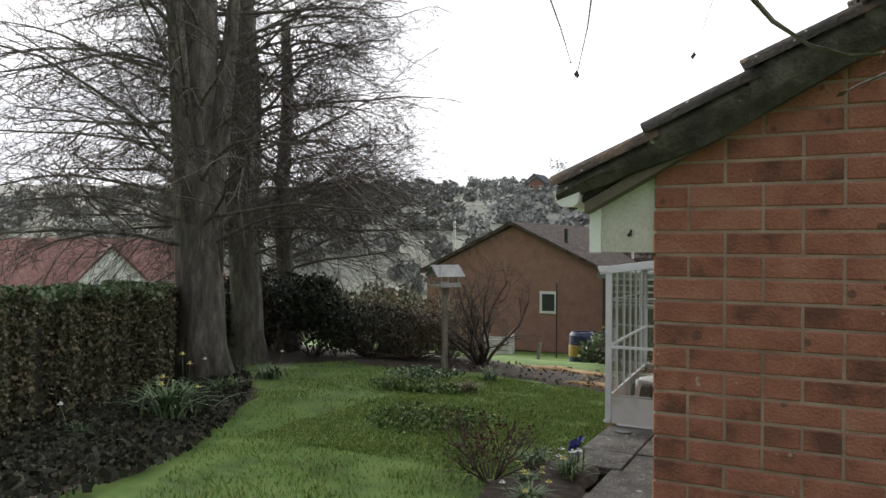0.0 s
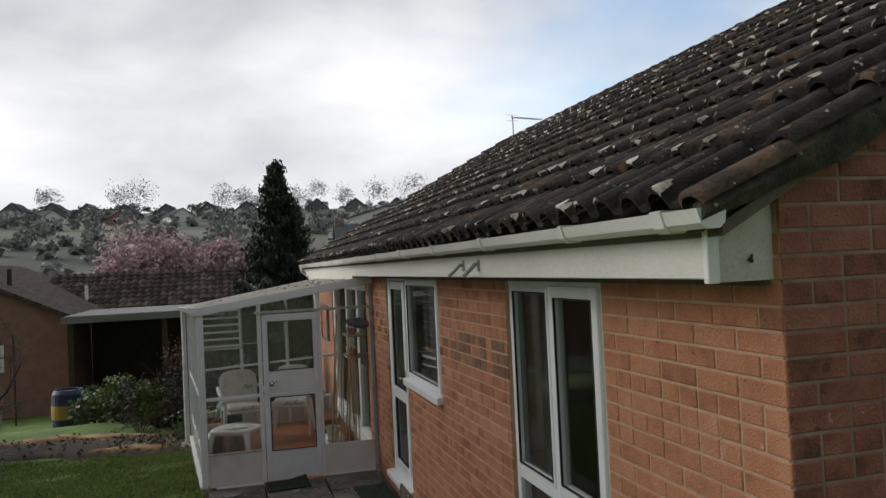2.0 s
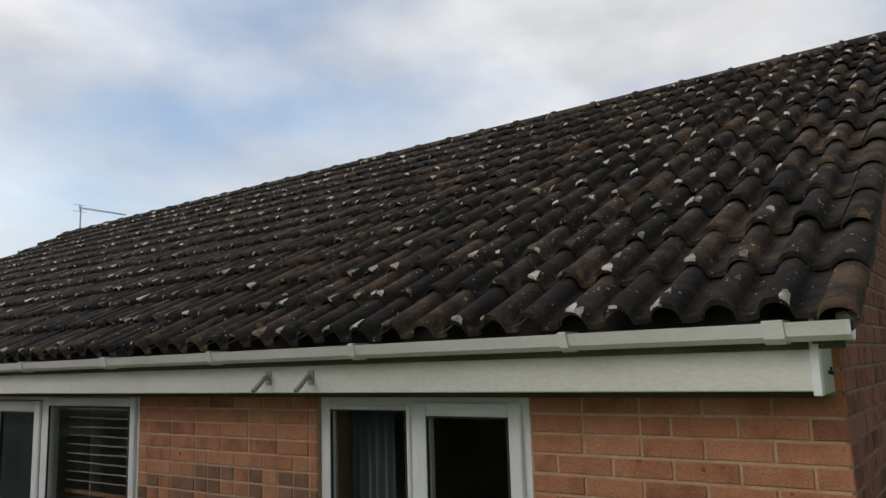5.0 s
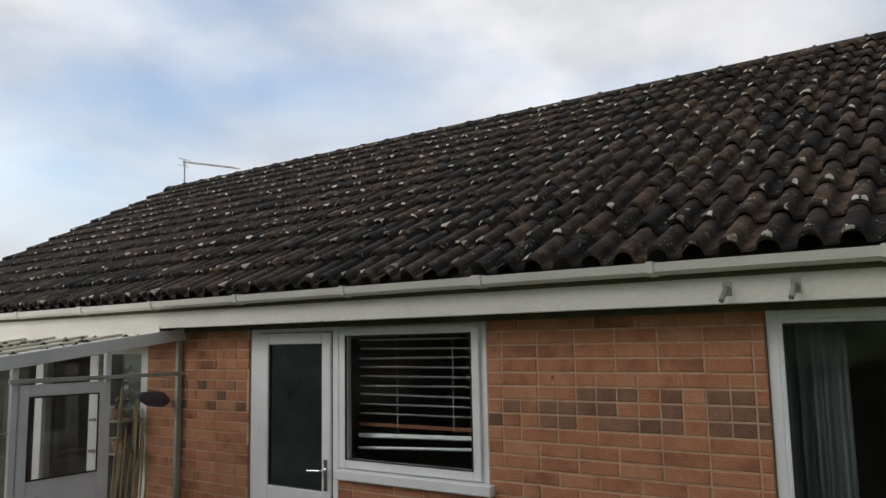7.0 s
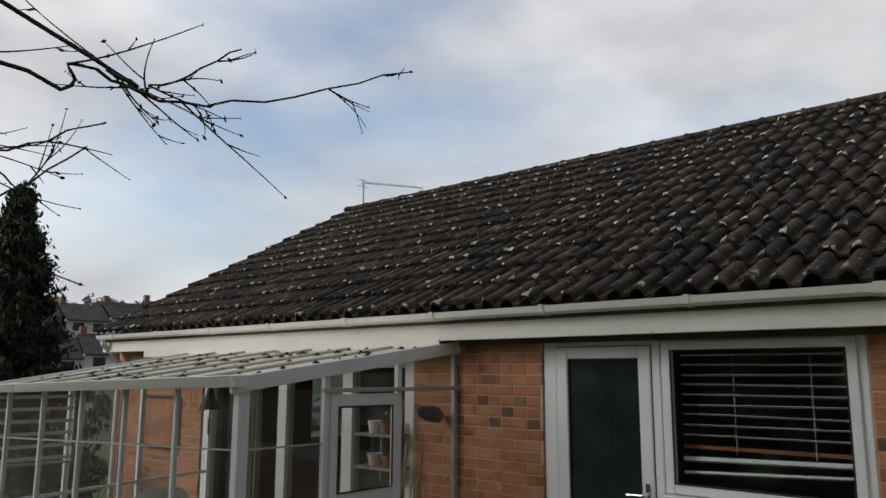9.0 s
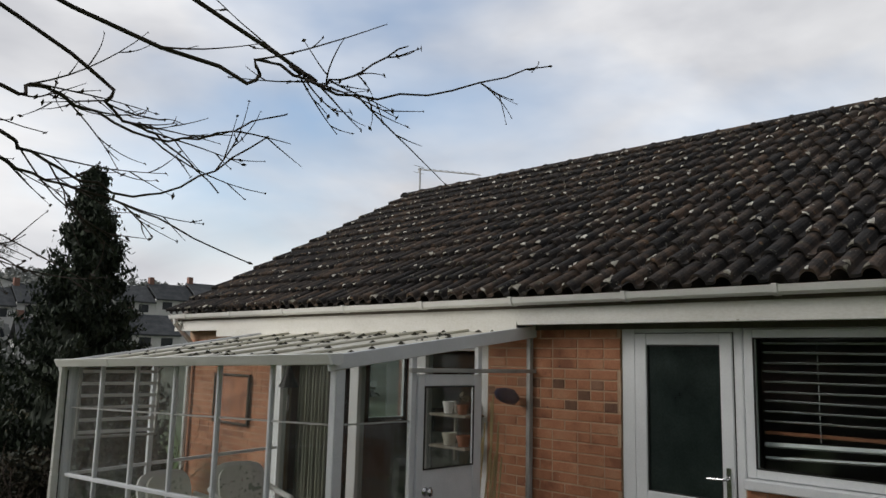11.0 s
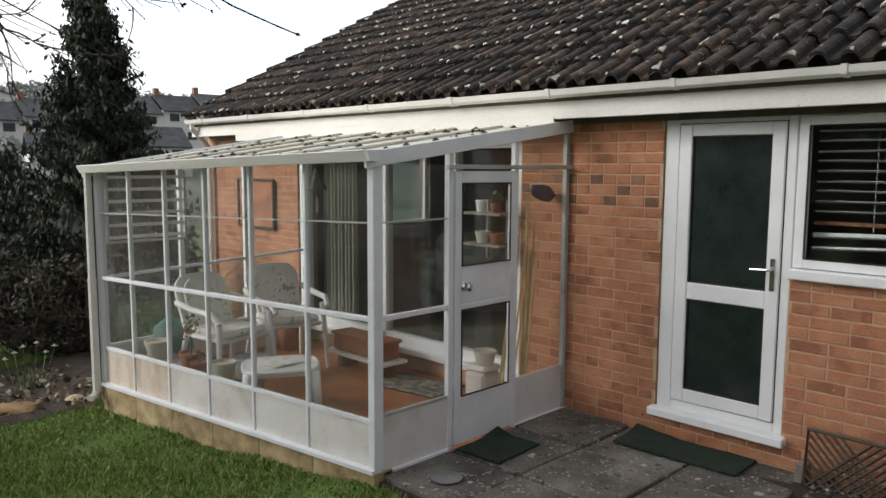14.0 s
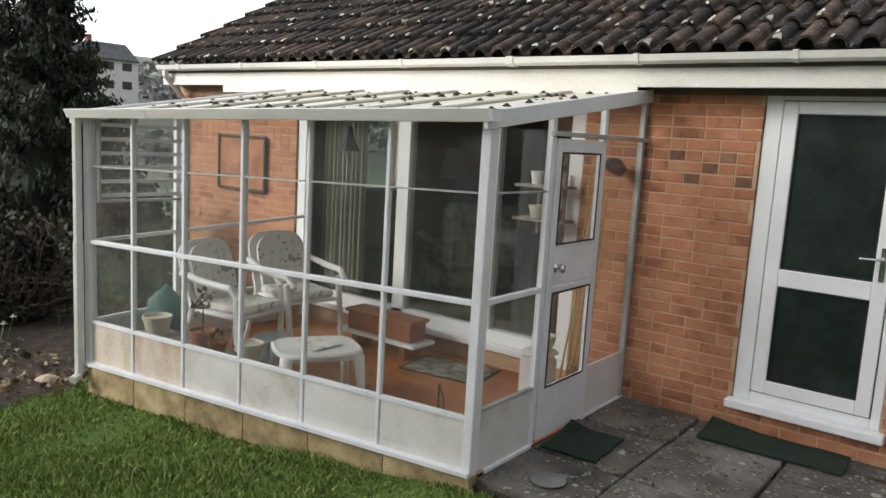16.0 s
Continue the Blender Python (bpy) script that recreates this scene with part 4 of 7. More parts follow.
part("corner_post", boxes((FX - 0.03, FX + 0.045, EY - 0.034, EY + 0.03, rail_z(EY), TOPZ + 0.02), bevel=0.006), ALU, con)
part("corner_post", boxes((FX - 0.03, FX + 0.03, FY - 0.03, FY + 0.03, rail_z(FY), TOPZ + 0.02), bevel=0.006), ALU, con)
for y in BARS[1:-1]:
    part("glazing_bar", boxes((FX - 0.016, FX + 0.016, y - 0.014, y + 0.014, rail_z(y), TOPZ), bevel=0.004), ALU, con)
part("sill_rail", boxes((FX - 0.016, FX + 0.016, EY + 0.04, FY - 0.03, SILL - 0.012, SILL + 0.012)), ALU, con)
part("transom", boxes((FX - 0.018, FX + 0.02, EY + 0.04, FY - 0.03, 0.930, 0.962), bevel=0.004), ALU, con)
part("upper_bar", boxes((FX - 0.008, FX + 0.012, EY + 0.04, FY - 0.03, 1.533, 1.543)), ALUDARK, con)
part("head_rail", boxes((FX - 0.02, FX + 0.03, EY + 0.04, FY - 0.03, TOPZ - 0.03, TOPZ + 0.02)), ALUDARK, con)
part("bottom_rail", hexa(bmesh.new(), [(FX - 0.05, EY - 0.03, rail_z(EY) - 0.02), (FX + 0.03, EY - 0.03, rail_z(EY) - 0.02), (FX + 0.03, EY - 0.03, rail_z(EY) + 0.008), (FX - 0.05, EY - 0.03, rail_z(EY) + 0.004)],
                          [(FX - 0.05, FY + 0.03, rail_z(FY) - 0.02), (FX + 0.03, FY + 0.03, rail_z(FY) - 0.02), (FX + 0.03, FY + 0.03, rail_z(FY) + 0.008), (FX - 0.05, FY + 0.03, rail_z(FY) + 0.004)]), ALU, con)
for k, (a, b) in enumerate(zip(BARS, BARS[1:])):
    a2, b2 = a + 0.018, b - 0.018
    part("panel", hexa(bmesh.new(), [(FX - 0.006, a2, rail_z(a2)), (FX + 0.006, a2, rail_z(a2)), (FX + 0.006, a2, SILL - 0.012), (FX - 0.006, a2, SILL - 0.012)],
                       [(FX - 0.006, b2, rail_z(b2)), (FX + 0.006, b2, rail_z(b2)), (FX + 0.006, b2, SILL - 0.012), (FX - 0.006, b2, SILL - 0.012)]), PANELRUST if k > 3 else PANEL, con, "rust-stained white panel" if k > 3 else "white lower panel")
    for z0, z1 in ((SILL + 0.012, 0.928), (0.964, 1.531), (1.545, TOPZ - 0.03)):
        g = part("pane", boxes((FX - 0.003, FX + 0.003, a2, b2, z0, z1)), CONGLASS, con)
        g.visible_shadow = False
# near end, with the door
RAKE = 0.1375


def rake_z(x):
    return 1.944 + (x - FX) * RAKE


EB = [FX, -1.315, -0.648, -0.03]
for k, x in enumerate(EB[1:]):
    part("end_post", boxes((x - 0.022, x + 0.022, EY - 0.02, EY + 0.02, -0.04, rake_z(x) - 0.03), bevel=0.004), ALU if k < 2 else ALUDARK, con)
part("end_bottom_rail", boxes((FX + 0.045, EB[1] - 0.022, EY - 0.03, EY + 0.03, -0.06, -0.03), (EB[2] + 0.022, -0.005, EY - 0.03, EY + 0.03, -0.06, -0.03)), ALU, con)
part("end_panel", boxes((FX + 0.045, EB[1] - 0.022, EY - 0.006, EY + 0.006, -0.03, SILL + 0.02)), PANEL, con, "white lower panel")
part("end_panel", boxes((EB[2] + 0.022, -0.042, EY - 0.006, EY + 0.006, -0.03, SILL + 0.02)), PANEL, con, "white lower panel")
part("end_sill", boxes((FX + 0.045, EB[1] - 0.022, EY - 0.012, EY + 0.012, SILL + 0.02, SILL + 0.042)), ALUDARK, con)
part("end_transom", boxes((FX + 0.045, EB[1] - 0.022, EY - 0.016, EY + 0.016, 0.928, 0.962), bevel=0.003), ALU, con)
part("end_upper_bar", boxes((FX + 0.045, EB[1] - 0.022, EY - 0.008, EY + 0.008, 1.533, 1.543)), ALUDARK, con)
part("door_head", boxes((EB[1] - 0.05, -0.0, EY - 0.045, EY - 0.02, 1.862, 1.892), bevel=0.003), ALUDARK, con, "dark aluminium door track")
for x0, x1, z0 in ((FX + 0.045, EB[1] - 0.022, 0.962), (FX + 0.045, EB[1] - 0.022, SILL + 0.042)):
    g = part("end_pane", boxes((x0, x1, EY - 0.003, EY + 0.003, z0, 0.928 if z0 < 0.5 else rake_z(x0) - 0.06)), CONGLASS, con)
    g.visible_shadow = False
for x0, x1, z0, z1 in ((EB[1] + 0.022, EB[2] - 0.022, 1.90, 1.99), (EB[2] + 0.022, -0.042, 1.90, 2.10), (EB[2] + 0.022, -0.042, SILL + 0.03, 1.85)):
    g = part("end_pane", boxes((x0, x1, EY - 0.003, EY + 0.003, z0, z1)), CONGLASS, con)
    g.visible_shadow = False
cdoor = part("door", boxes((EB[1] + 0.03, EB[1] + 0.09, EY - 0.03, EY + 0.0, -0.02, 1.85), (EB[2] - 0.075, EB[2] - 0.022, EY - 0.03, EY + 0.0, -0.02, 1.85), (EB[1] + 0.09, EB[2] - 0.075, EY - 0.03, EY, 1.77, 1.85),
                           (EB[1] + 0.09, EB[2] - 0.075, EY - 0.03, EY, -0.02, 0.31), (EB[1] + 0.09, EB[2] - 0.075, EY - 0.03, EY, 0.915, 0.955), (EB[1] + 0.09, EB[2] - 0.075, EY - 0.026, EY - 0.004, 0.96, 1.21), bevel=0.004), ALU, con, "white aluminium glazed door")
for z0, z1 in ((0.31, 0.915), (1.21, 1.77)):
    g = part("door_pane", boxes((EB[1] + 0.09, EB[2] - 0.075, EY - 0.018, EY - 0.012, z0, z1)), CONGLASS, cdoor)
    g.visible_shadow = False
    part("glazing_strip", frame_ring(0, EB[2] - EB[1] - 0.165, z0, z1, 0.01, 0, 0.006, 0), IRON, cdoor).matrix_basis = pose(EB[1] + 0.09, EY - 0.028, 0, 0, 0, -90) @ pose(0, 0, 0)
knob = lathe([(0.0, -0.01), (0.028, -0.008), (0.030, 0.006), (0.012, 0.012), (0.012, 0.035), (0.024, 0.04), (0.026, 0.058), (0.0, 0.066)], 14)
kn = part("knob", knob, CHROME, cdoor, "chrome door knob", smooth=True)
kn.matrix_basis = pose(EB[1] + 0.115, EY - 0.026, 1.07, 90, 0, 0)
part("lock", lathe([(0.012, 0), (0.012, 0.008), (0.0, 0.009)], 10), CHROME, cdoor).matrix_basis = pose(EB[1] + 0.165, EY - 0.026, 1.085, 90, 0, 0)
# far end
part("far_post", boxes((-1.31, -1.27, FY - 0.02, FY + 0.02, -0.10, rake_z(-1.3) - 0.03), (-0.69, -0.65, FY - 0.02, FY + 0.02, -0.10, rake_z(-0.67) - 0.03)), ALU, con)
part("far_rail", boxes((FX, -0.02, FY - 0.014, FY + 0.014, SILL - 0.01, SILL + 0.02), (FX, -0.02, FY - 0.014, FY + 0.014, 0.93, 0.96)), ALU, con)
part("far_panel", boxes((FX + 0.03, -0.02, FY - 0.006, FY + 0.006, -0.10, SILL - 0.01)), PANEL, con)
g = part("far_pane", boxes((FX + 0.03, -0.02, FY - 0.003, FY + 0.003, SILL + 0.02, TOPZ)), CONGLASS, con)
g.visible_shadow = False
# roof sheets, rafters, gutter
tilt = math.atan(RAKE)
RL = (0.02 - (FX - 0.08)) / math.cos(tilt)


def on_roof(bm, u0, u1, y0, y1, h0, h1, bevel=0.0):
    return box(bm, u0, u1, y0, y1, h0, h1, bevel, Matrix.Translation((FX - 0.08, 0, rake_z(FX - 0.08))) @ Matrix.Rotation(-tilt, 4, "Y"))


ys = np.linspace(EY - 0.02, FY + 0.05, 8)
for a, b in zip(ys, ys[1:]):
    part("roof_sheet", on_roof(bmesh.new(), 0.0, RL - 0.02, a + 0.004, b - 0.004, 0.0, 0.008), SHEET, con).visible_shadow = False
for y in ys[1:-1]:
    part("roof_bar", on_roof(bmesh.new(), 0.0, RL - 0.02, y - 0.018, y + 0.018, 0.009, 0.03, 0.005), SHEET, con)
part("barge_board", on_roof(bmesh.new(), -0.02, RL - 0.03, EY - 0.05, EY - 0.022, -0.065, 0.03, 0.004), ALU, con, "pale blue-white barge board")
part("barge_board", on_roof(bmesh.new(), -0.02, RL - 0.03, FY + 0.052, FY + 0.078, -0.065, 0.03, 0.004), ALU, con)
part("wall_flashing", boxes((-0.233, -0.226, EY - 0.02, LENGTH - 1.2, 2.175, 2.26)), FASCIA, con)
part("flashing_board", boxes((-0.04, -0.002, EY, FY, 2.165, 2.24)), FASCIA, con)
cg = [(FX - 0.02, 1.94), (FX - 0.02, 1.885), (FX - 0.05, 1.87), (FX - 0.10, 1.872), (FX - 0.125, 1.935), (FX - 0.115, 1.94), (FX - 0.095, 1.885), (FX - 0.05, 1.882), (FX - 0.03, 1.90), (FX - 0.03, 1.94)]
cg = [(x, z + 0.036) for x, z in cg]
part("gutter", extrude_y(cg, EY - 0.06, FY + 0.1), GUTTERM, con)
part("gutter_end", extrude_y([cg[0], cg[1], cg[2], cg[3], cg[4]], EY - 0.085, EY - 0.06), UPVC, con)
for y in (7.0, 8.4, 9.55):
    part("gutter_joint", extrude_y([(x - 0.004 if x < FX - 0.04 else x, z - 0.003) for x, z in cg[:5]], y, y + 0.05), GUTTERM, con)
part("downpipe", tubes(([(FX - 0.07, FY + 0.03, 1.94), (FX - 0.07, FY + 0.03, 0.93)], 0.030), ([(FX - 0.07, FY + 0.03, 0.95), (FX - 0.07, FY + 0.03, -0.10), (FX - 0.10, FY + 0.01, -0.14), (FX - 0.14, FY - 0.01, -0.15)], 0.034)), GUTTERM, con, "white plastic downpipe")
# moss dropped on the glass roof
mv, mf = [], []
for k in range(150):
    u, y = RL * rng.uniform(0.05, 0.98) ** 0.8, rng.uniform(EY + 0.1, FY - 0.2)
    s = rng.uniform(0.012, 0.045)
    c = np.array((FX - 0.08 + u * math.cos(tilt), y, rake_z(FX - 0.08) + u * math.sin(tilt) + 0.012))
    b0 = len(mv)
    for i in range(5):
        a = i * 1.256 + rng.uniform(-0.3, 0.3)
        mv.append(c + np.array((math.cos(a) * s * rng.uniform(0.6, 1.2), math.sin(a) * s * rng.uniform(0.6, 1.2), 0)))
    mv.append(c + np.array((0, 0, s * 0.6)))
    mf += [(b0 + i, b0 + (i + 1) % 5, b0 + 5) for i in range(5)]
moss_ob = tagged(raw("roof_moss", mv, mf, MOSS), "dark moss clumps dropped on the conservatory roof", "moss", kind="stuff")
# plinth of stone blocks, floor
plinth = thing("plinth", "low plinth of yellowish stone blocks below the conservatory", "plinth")
tagged(plinth, kind="structure")
part("plinth_core", boxes((FX + 0.02, FX + 0.2, EY + 0.02, FY - 0.02, -0.6, -0.06)), MORTAR, plinth)
py = EY - 0.03
for k in range(6):
    w = 0.596
    b = boxes((FX - 0.03, FX + 0.12, py, py + w - 0.003, -0.62, 0.0), bevel=0.004)
    for v in b.verts:
        if v.co.z > -0.3:
            v.co.z = rail_z(v.co.y) - 0.024
    part("plinth_block", b, PLINTH, plinth)
    py += w
tagged(part("conservatory_floor", boxes((FX + 0.03, -0.0, EY + 0.03, FY - 0.02, -0.28, -0.08)), QUARRY), "orange-red painted concrete floor", "floor", kind="structure")

# the front stands a little askew to the house and settles towards the far end
for ob in [*con.children, *plinth.children, moss_ob]:
    for v in ob.data.vertices:
        f, d = min(1.1, max(0.0, v.co.x / FX)), max(0.0, v.co.y - EY)
        v.co.x -= 0.081 * d * f
        v.co.z -= 0.0275 * d * f

# ---- things in the conservatory ----
FL = -0.08


def arched_slab(w, z0, z1, y0, y1, m):
    """An upright slab with a rounded top, tilted by m."""
    pts = [(-w * 0.94, z0), (w * 0.94, z0)] + [(w * math.copysign(abs(math.cos(a)) ** 0.6, math.cos(a)), z1 - 0.17 + 0.17 * math.sin(a) ** 0.75) for a in np.linspace(0.02, math.pi - 0.02, 15)]
    bm = extrude_y(pts, y0, y1)
    bmesh.ops.transform(bm, matrix=m, verts=bm.verts)
    return bm


def plastic_chair(at, turn):
    c = thing("garden_chair", "white plastic garden armchair with a floral cushion", "chair", "plastic chairs in the conservatory", at, turn)
    part("seat", boxes((-0.24, 0.24, -0.24, 0.24, 0.38, 0.41), bevel=0.012), PLASTIC, c)
    part("backrest", arched_slab(0.25, 0.0, 0.50, -0.012, 0.015, pose(0, 0.24, 0.40, -18, 0, 0)), PLASTIC, c)
    for sx in (-1, 1):
        part("armrest", tubes(([(sx * 0.27, 0.30, 0.66), (sx * 0.29, 0.05, 0.63), (sx * 0.29, -0.20, 0.62), (sx * 0.28, -0.27, 0.55)], 0.026)), PLASTIC, c)
        part("leg", tubes(([(sx * 0.25, -0.22, 0.58), (sx * 0.28, -0.27, 0.0)], [0.026, 0.02])), PLASTIC, c)
        part("leg", tubes(([(sx * 0.23, 0.22, 0.42), (sx * 0.27, 0.33, 0.0)], [0.026, 0.02])), PLASTIC, c)
    part("seat_cushion", boxes((-0.22, 0.22, -0.23, 0.20, 0.41, 0.47), bevel=0.022), FLORAL, c, "floral seat cushion")
    part("back_cushion", arched_slab(0.20, 0.03, 0.44, -0.045, -0.008, pose(0, 0.23, 0.42, -18, 0, 0)), FLORAL, c, "floral back cushion")
    c.matrix_basis = c.matrix_basis @ Matrix.Scale(1.1, 4)
    return c


plastic_chair((-1.50, 9.52, FL), 8)
plastic_chair((-0.80, 9.64, FL), -12)
stool = thing("side_table", "low white plastic garden table with a newspaper on it", "table", at=(-1.6, 8.5, FL), turn=-30)
top = bmesh.new()
rim_pts = [(0.31 * math.copysign(abs(math.cos(a)) ** 0.55, math.cos(a)), 0.25 * math.copysign(abs(math.sin(a)) ** 0.55, math.sin(a))) for a in np.linspace(0, 2 * math.pi, 33)[:-1]]
rings = [[top.verts.new((x * f, y * f, z)) for x, y in rim_pts] for f, z in ((0.94, 0.345), (1.0, 0.352), (1.0, 0.368), (0.95, 0.382), (0.90, 0.378))]
for a, b in zip(rings, rings[1:]):
    for k in range(32):
        top.faces.new((a[k], a[(k + 1) % 32], b[(k + 1) % 32], b[k]))
top.faces.new(rings[0][::-1])
top.faces.new(rings[-1])
part("top", top, PLASTIC, stool)
for sx in (-1, 1):
    for sy in (-1, 1):
        part("leg", tubes(([(sx * 0.25, sy * 0.19, 0.35), (sx * 0.27, sy * 0.21, 0.18), (sx * 0.28, sy * 0.22, 0.0)], [0.048, 0.036, 0.028]), sides=8), PLASTIC, stool, smooth=True)
    part("apron", boxes((sx * 0.26 - 0.012, sx * 0.26 + 0.012, -0.19, 0.19, 0.315, 0.345), bevel=0.008), PLASTIC, stool)
    part("apron", boxes((-0.25, 0.25, sx * 0.20 - 0.012, sx * 0.20 + 0.012, 0.315, 0.345), bevel=0.008), PLASTIC, stool)
paper = thing("newspaper", "crumpled pale newspaper lying on the table", "newspaper", at=(-1.6, 8.52, FL + 0.381))
pbm = bmesh.new()
bmesh.ops.create_grid(pbm, x_segments=8, y_segments=6, size=0.14)
for v in pbm.verts:
    v.co.z = 0.012 + 0.012 * noise.noise((v.co.x * 14, v.co.y * 14, 3))
bmesh.ops.solidify(pbm, geom=pbm.faces[:], thickness=0.004)
part("sheet", pbm, FLORAL, paper)
bench = thing("plant_bench", "low wooden plant bench against the glass", "bench", at=(-1.94, 9.45, FL))
part("board", boxes((-0.14, 0.14, -0.68, 0.68, 0.20, 0.225), bevel=0.004), WEATHERED, bench)
for y in (-0.58, 0.58):
    part("trestle", boxes((-0.13, 0.13, y - 0.03, y + 0.03, 0, 0.20)), WEATHERED, bench)


def pot(at, r, h, material, label, plant=None):
    p = thing("plant_pot", label, "plant pot", "", at)
    part("pot", lathe([(r * 0.72, 0), (r * 0.95, h * 0.8), (r * 1.02, h * 0.8), (r * 1.04, h), (r * 0.92, h), (r * 0.86, h * 0.85), (0.0, h * 0.84)]), material, p, smooth=False)
    if plant:
        n, hh = plant
        pts = blob(n, (0, 0, h + hh * 0.6), (r * 1.5, r * 1.5, hh * 0.6), 5)
        part("stem", tubes(([(0, 0, h * 0.8), (0.01, 0.01, h + hh * 0.5), (0.03, -0.02, h + hh)], [0.006, 0.004, 0.002])), TWIG, p)
        leaves("foliage", pts, 0.03, BRAMBLE, p)
    return p


BZ = FL + 0.226
pot((-1.98, 9.92, BZ), 0.11, 0.16, CREAM, "pale grey plastic plant pot on the bench")
pot((-1.91, 9.42, BZ), 0.10, 0.13, TERRA, "terracotta pot with a leggy geranium", (60, 0.30))
pot((-1.95, 9.18, BZ), 0.07, 0.10, TERRA, "small terracotta pot with dry leaves", (25, 0.08))
pot((-1.90, 8.87, BZ), 0.10, 0.15, CREAM, "cream plastic tub on the bench")
pot((-0.45, 10.15, FL), 0.13, 0.42, TERRA, "tall terracotta pot on the floor")
tubm = thing("plastic_tub", "pale blue plastic tub on the floor", "tub", at=(-1.55, 9.05, FL))
part("tub", lathe([(0.10, 0), (0.14, 0.30), (0.15, 0.30), (0.15, 0.32), (0.13, 0.32), (0.0, 0.28)]), NET, tubm)
sack = thing("sack", "green plastic compost sack slumped in the corner", "sack", at=(-1.70, 10.2, FL))
sb = bmesh.new()
bmesh.ops.create_icosphere(sb, subdivisions=3, radius=1)
for v in sb.verts:
    n = 1 + 0.16 * noise.noise(v.co * 2.2)
    v.co = Vector((v.co.x * 0.19 * n, v.co.y * 0.14 * n, max(0.0, (v.co.z + 0.85) * 0.28 * n * (1 - 0.15 * v.co.x))))
part("bag", sb, TEAL, sack, smooth=True)
trough = thing("planter_trough", "terracotta coloured trough on a low white shelf", "planter", at=(-0.36, 8.95, FL), turn=0)
part("trough", boxes((-0.11, 0.11, -0.37, 0.37, 0.16, 0.33), bevel=0.012), TERRA, trough)
part("rim", boxes((-0.125, 0.125, -0.39, 0.39, 0.315, 0.345), bevel=0.006), TERRA, trough)
part("ledge", boxes((-0.16, 0.14, -0.45, 0.45, 0.13, 0.16), bevel=0.005), PLASTIC, trough, "white ledge below the trough")
for yy in (-0.28, 0.28):
    part("support", boxes((-0.1, 0.1, yy - 0.035, yy + 0.035, 0, 0.13)), TERRA, trough)
mat_in = thing("rug", "small grey patterned door rug on the red floor", "rug", at=(-0.36, 8.22, FL), turn=10)
part("cloth", boxes((-0.22, 0.22, -0.34, 0.34, 0, 0.010), bevel=0.004), RUGM, mat_in)
part("border", boxes((-0.24, 0.24, -0.36, 0.36, 0, 0.006)), IRON, mat_in)
hoop = thing("hoop", "thin bent metal hoop standing on the floor", "hoop", at=(-1.42, 7.5, FL))
part("wire", tubes(([(-0.09, -0.09, 0), (-0.09, -0.09, 0.22), (-0.08, -0.08, 0.235), (0.08, 0.08, 0.26), (0.09, 0.09, 0.24), (0.09, 0.09, 0)], 0.006), sides=6), IRON, hoop)
bin_ = thing("bin", "pale grey plastic bin behind the door", "bin", at=(-0.46, 7.34, FL))
part("body", boxes((-0.11, 0.11, -0.11, 0.11, 0, 0.34), bevel=0.03), PANEL, bin_)
part("lid", boxes((-0.12, 0.12, -0.12, 0.12, 0.34, 0.39), bevel=0.03), PANEL, bin_)
for k in range(12):
    cn = thing("bamboo_cane", "bamboo cane leaning in the corner", "cane", "bamboo canes in the corner")
    x0, x1 = -0.55 + 0.035 * k + rng.uniform(-0.03, 0.03), -0.42 + 0.022 * k + rng.uniform(-0.05, 0.05)
    part("stick", tubes(([(x0, 7.05 + rng.uniform(0, 0.12), FL), (x1, 6.99 + rng.uniform(0, 0.08), 1.55 + rng.uniform(-0.35, 0.28))], 0.007), sides=6), BAMBOO, cn)
bag = thing("carrier_bag", "dark blue cloth hung beside the canes", "bag", at=(-0.16, 7.0, 1.68))
bb = bmesh.new()
bmesh.ops.create_icosphere(bb, subdivisions=2, radius=1)
for v in bb.verts:
    n = 1 + 0.25 * noise.noise(v.co * 2)
    v.co = Vector((v.co.x * 0.15 * n, v.co.y * 0.05 * n, v.co.z * 0.065 * n - 0.03 * v.co.x))
part("cloth", bb, NAVY, bag, smooth=True)
shelf = thing("wall_shelf", "small wooden wall shelf with pots on it", "shelf", at=(-0.14, 7.58, 0))
for z in (1.22, 1.48):
    part("board", boxes((-0.11, 0.12, -0.21, 0.21, z, z + 0.02)), WEATHERED, shelf)
part("bracket", boxes((0.10, 0.13, -0.12, -0.10, 1.1, 1.6), (0.10, 0.13, 0.10, 0.12, 1.1, 1.6)), WEATHERED, shelf)
pot((-0.17, 7.46, 1.242), 0.06, 0.09, TERRA, "small terracotta pot on the shelf")
pot((-0.17, 7.62, 1.242), 0.065, 0.10, CREAM, "small cream pot on the shelf")
pot((-0.17, 7.48, 1.502), 0.05, 0.08, TERRA, "small terracotta pot on the upper shelf", (30, 0.10))
pot((-0.17, 7.64, 1.502), 0.05, 0.10, PLASTIC, "white pot on the upper shelf")
pot((-0.48, 7.30, FL + 0.39), 0.09, 0.12, CREAM, "cream pot standing on the bin lid")
BELL = (-0.9, 8.96, 1.72)
lant = thing("hanging_lantern", "black metal wind bell hanging from the conservatory roof", "bell", at=BELL)
part("bell", lathe([(0.0, 0.15), (0.025, 0.13), (0.045, 0.05), (0.095, -0.05), (0.08, -0.05), (0.0, 0.04)], 12), IRON, lant)
part("cord", tubes(([(0, 0, 0.12), (0, 0, 0.34)], 0.003), sides=4), IRON, lant)
part("clapper_cord", tubes(([(0, 0, 0.04), (0, 0, -0.12)], 0.003), sides=4), IRON, lant)
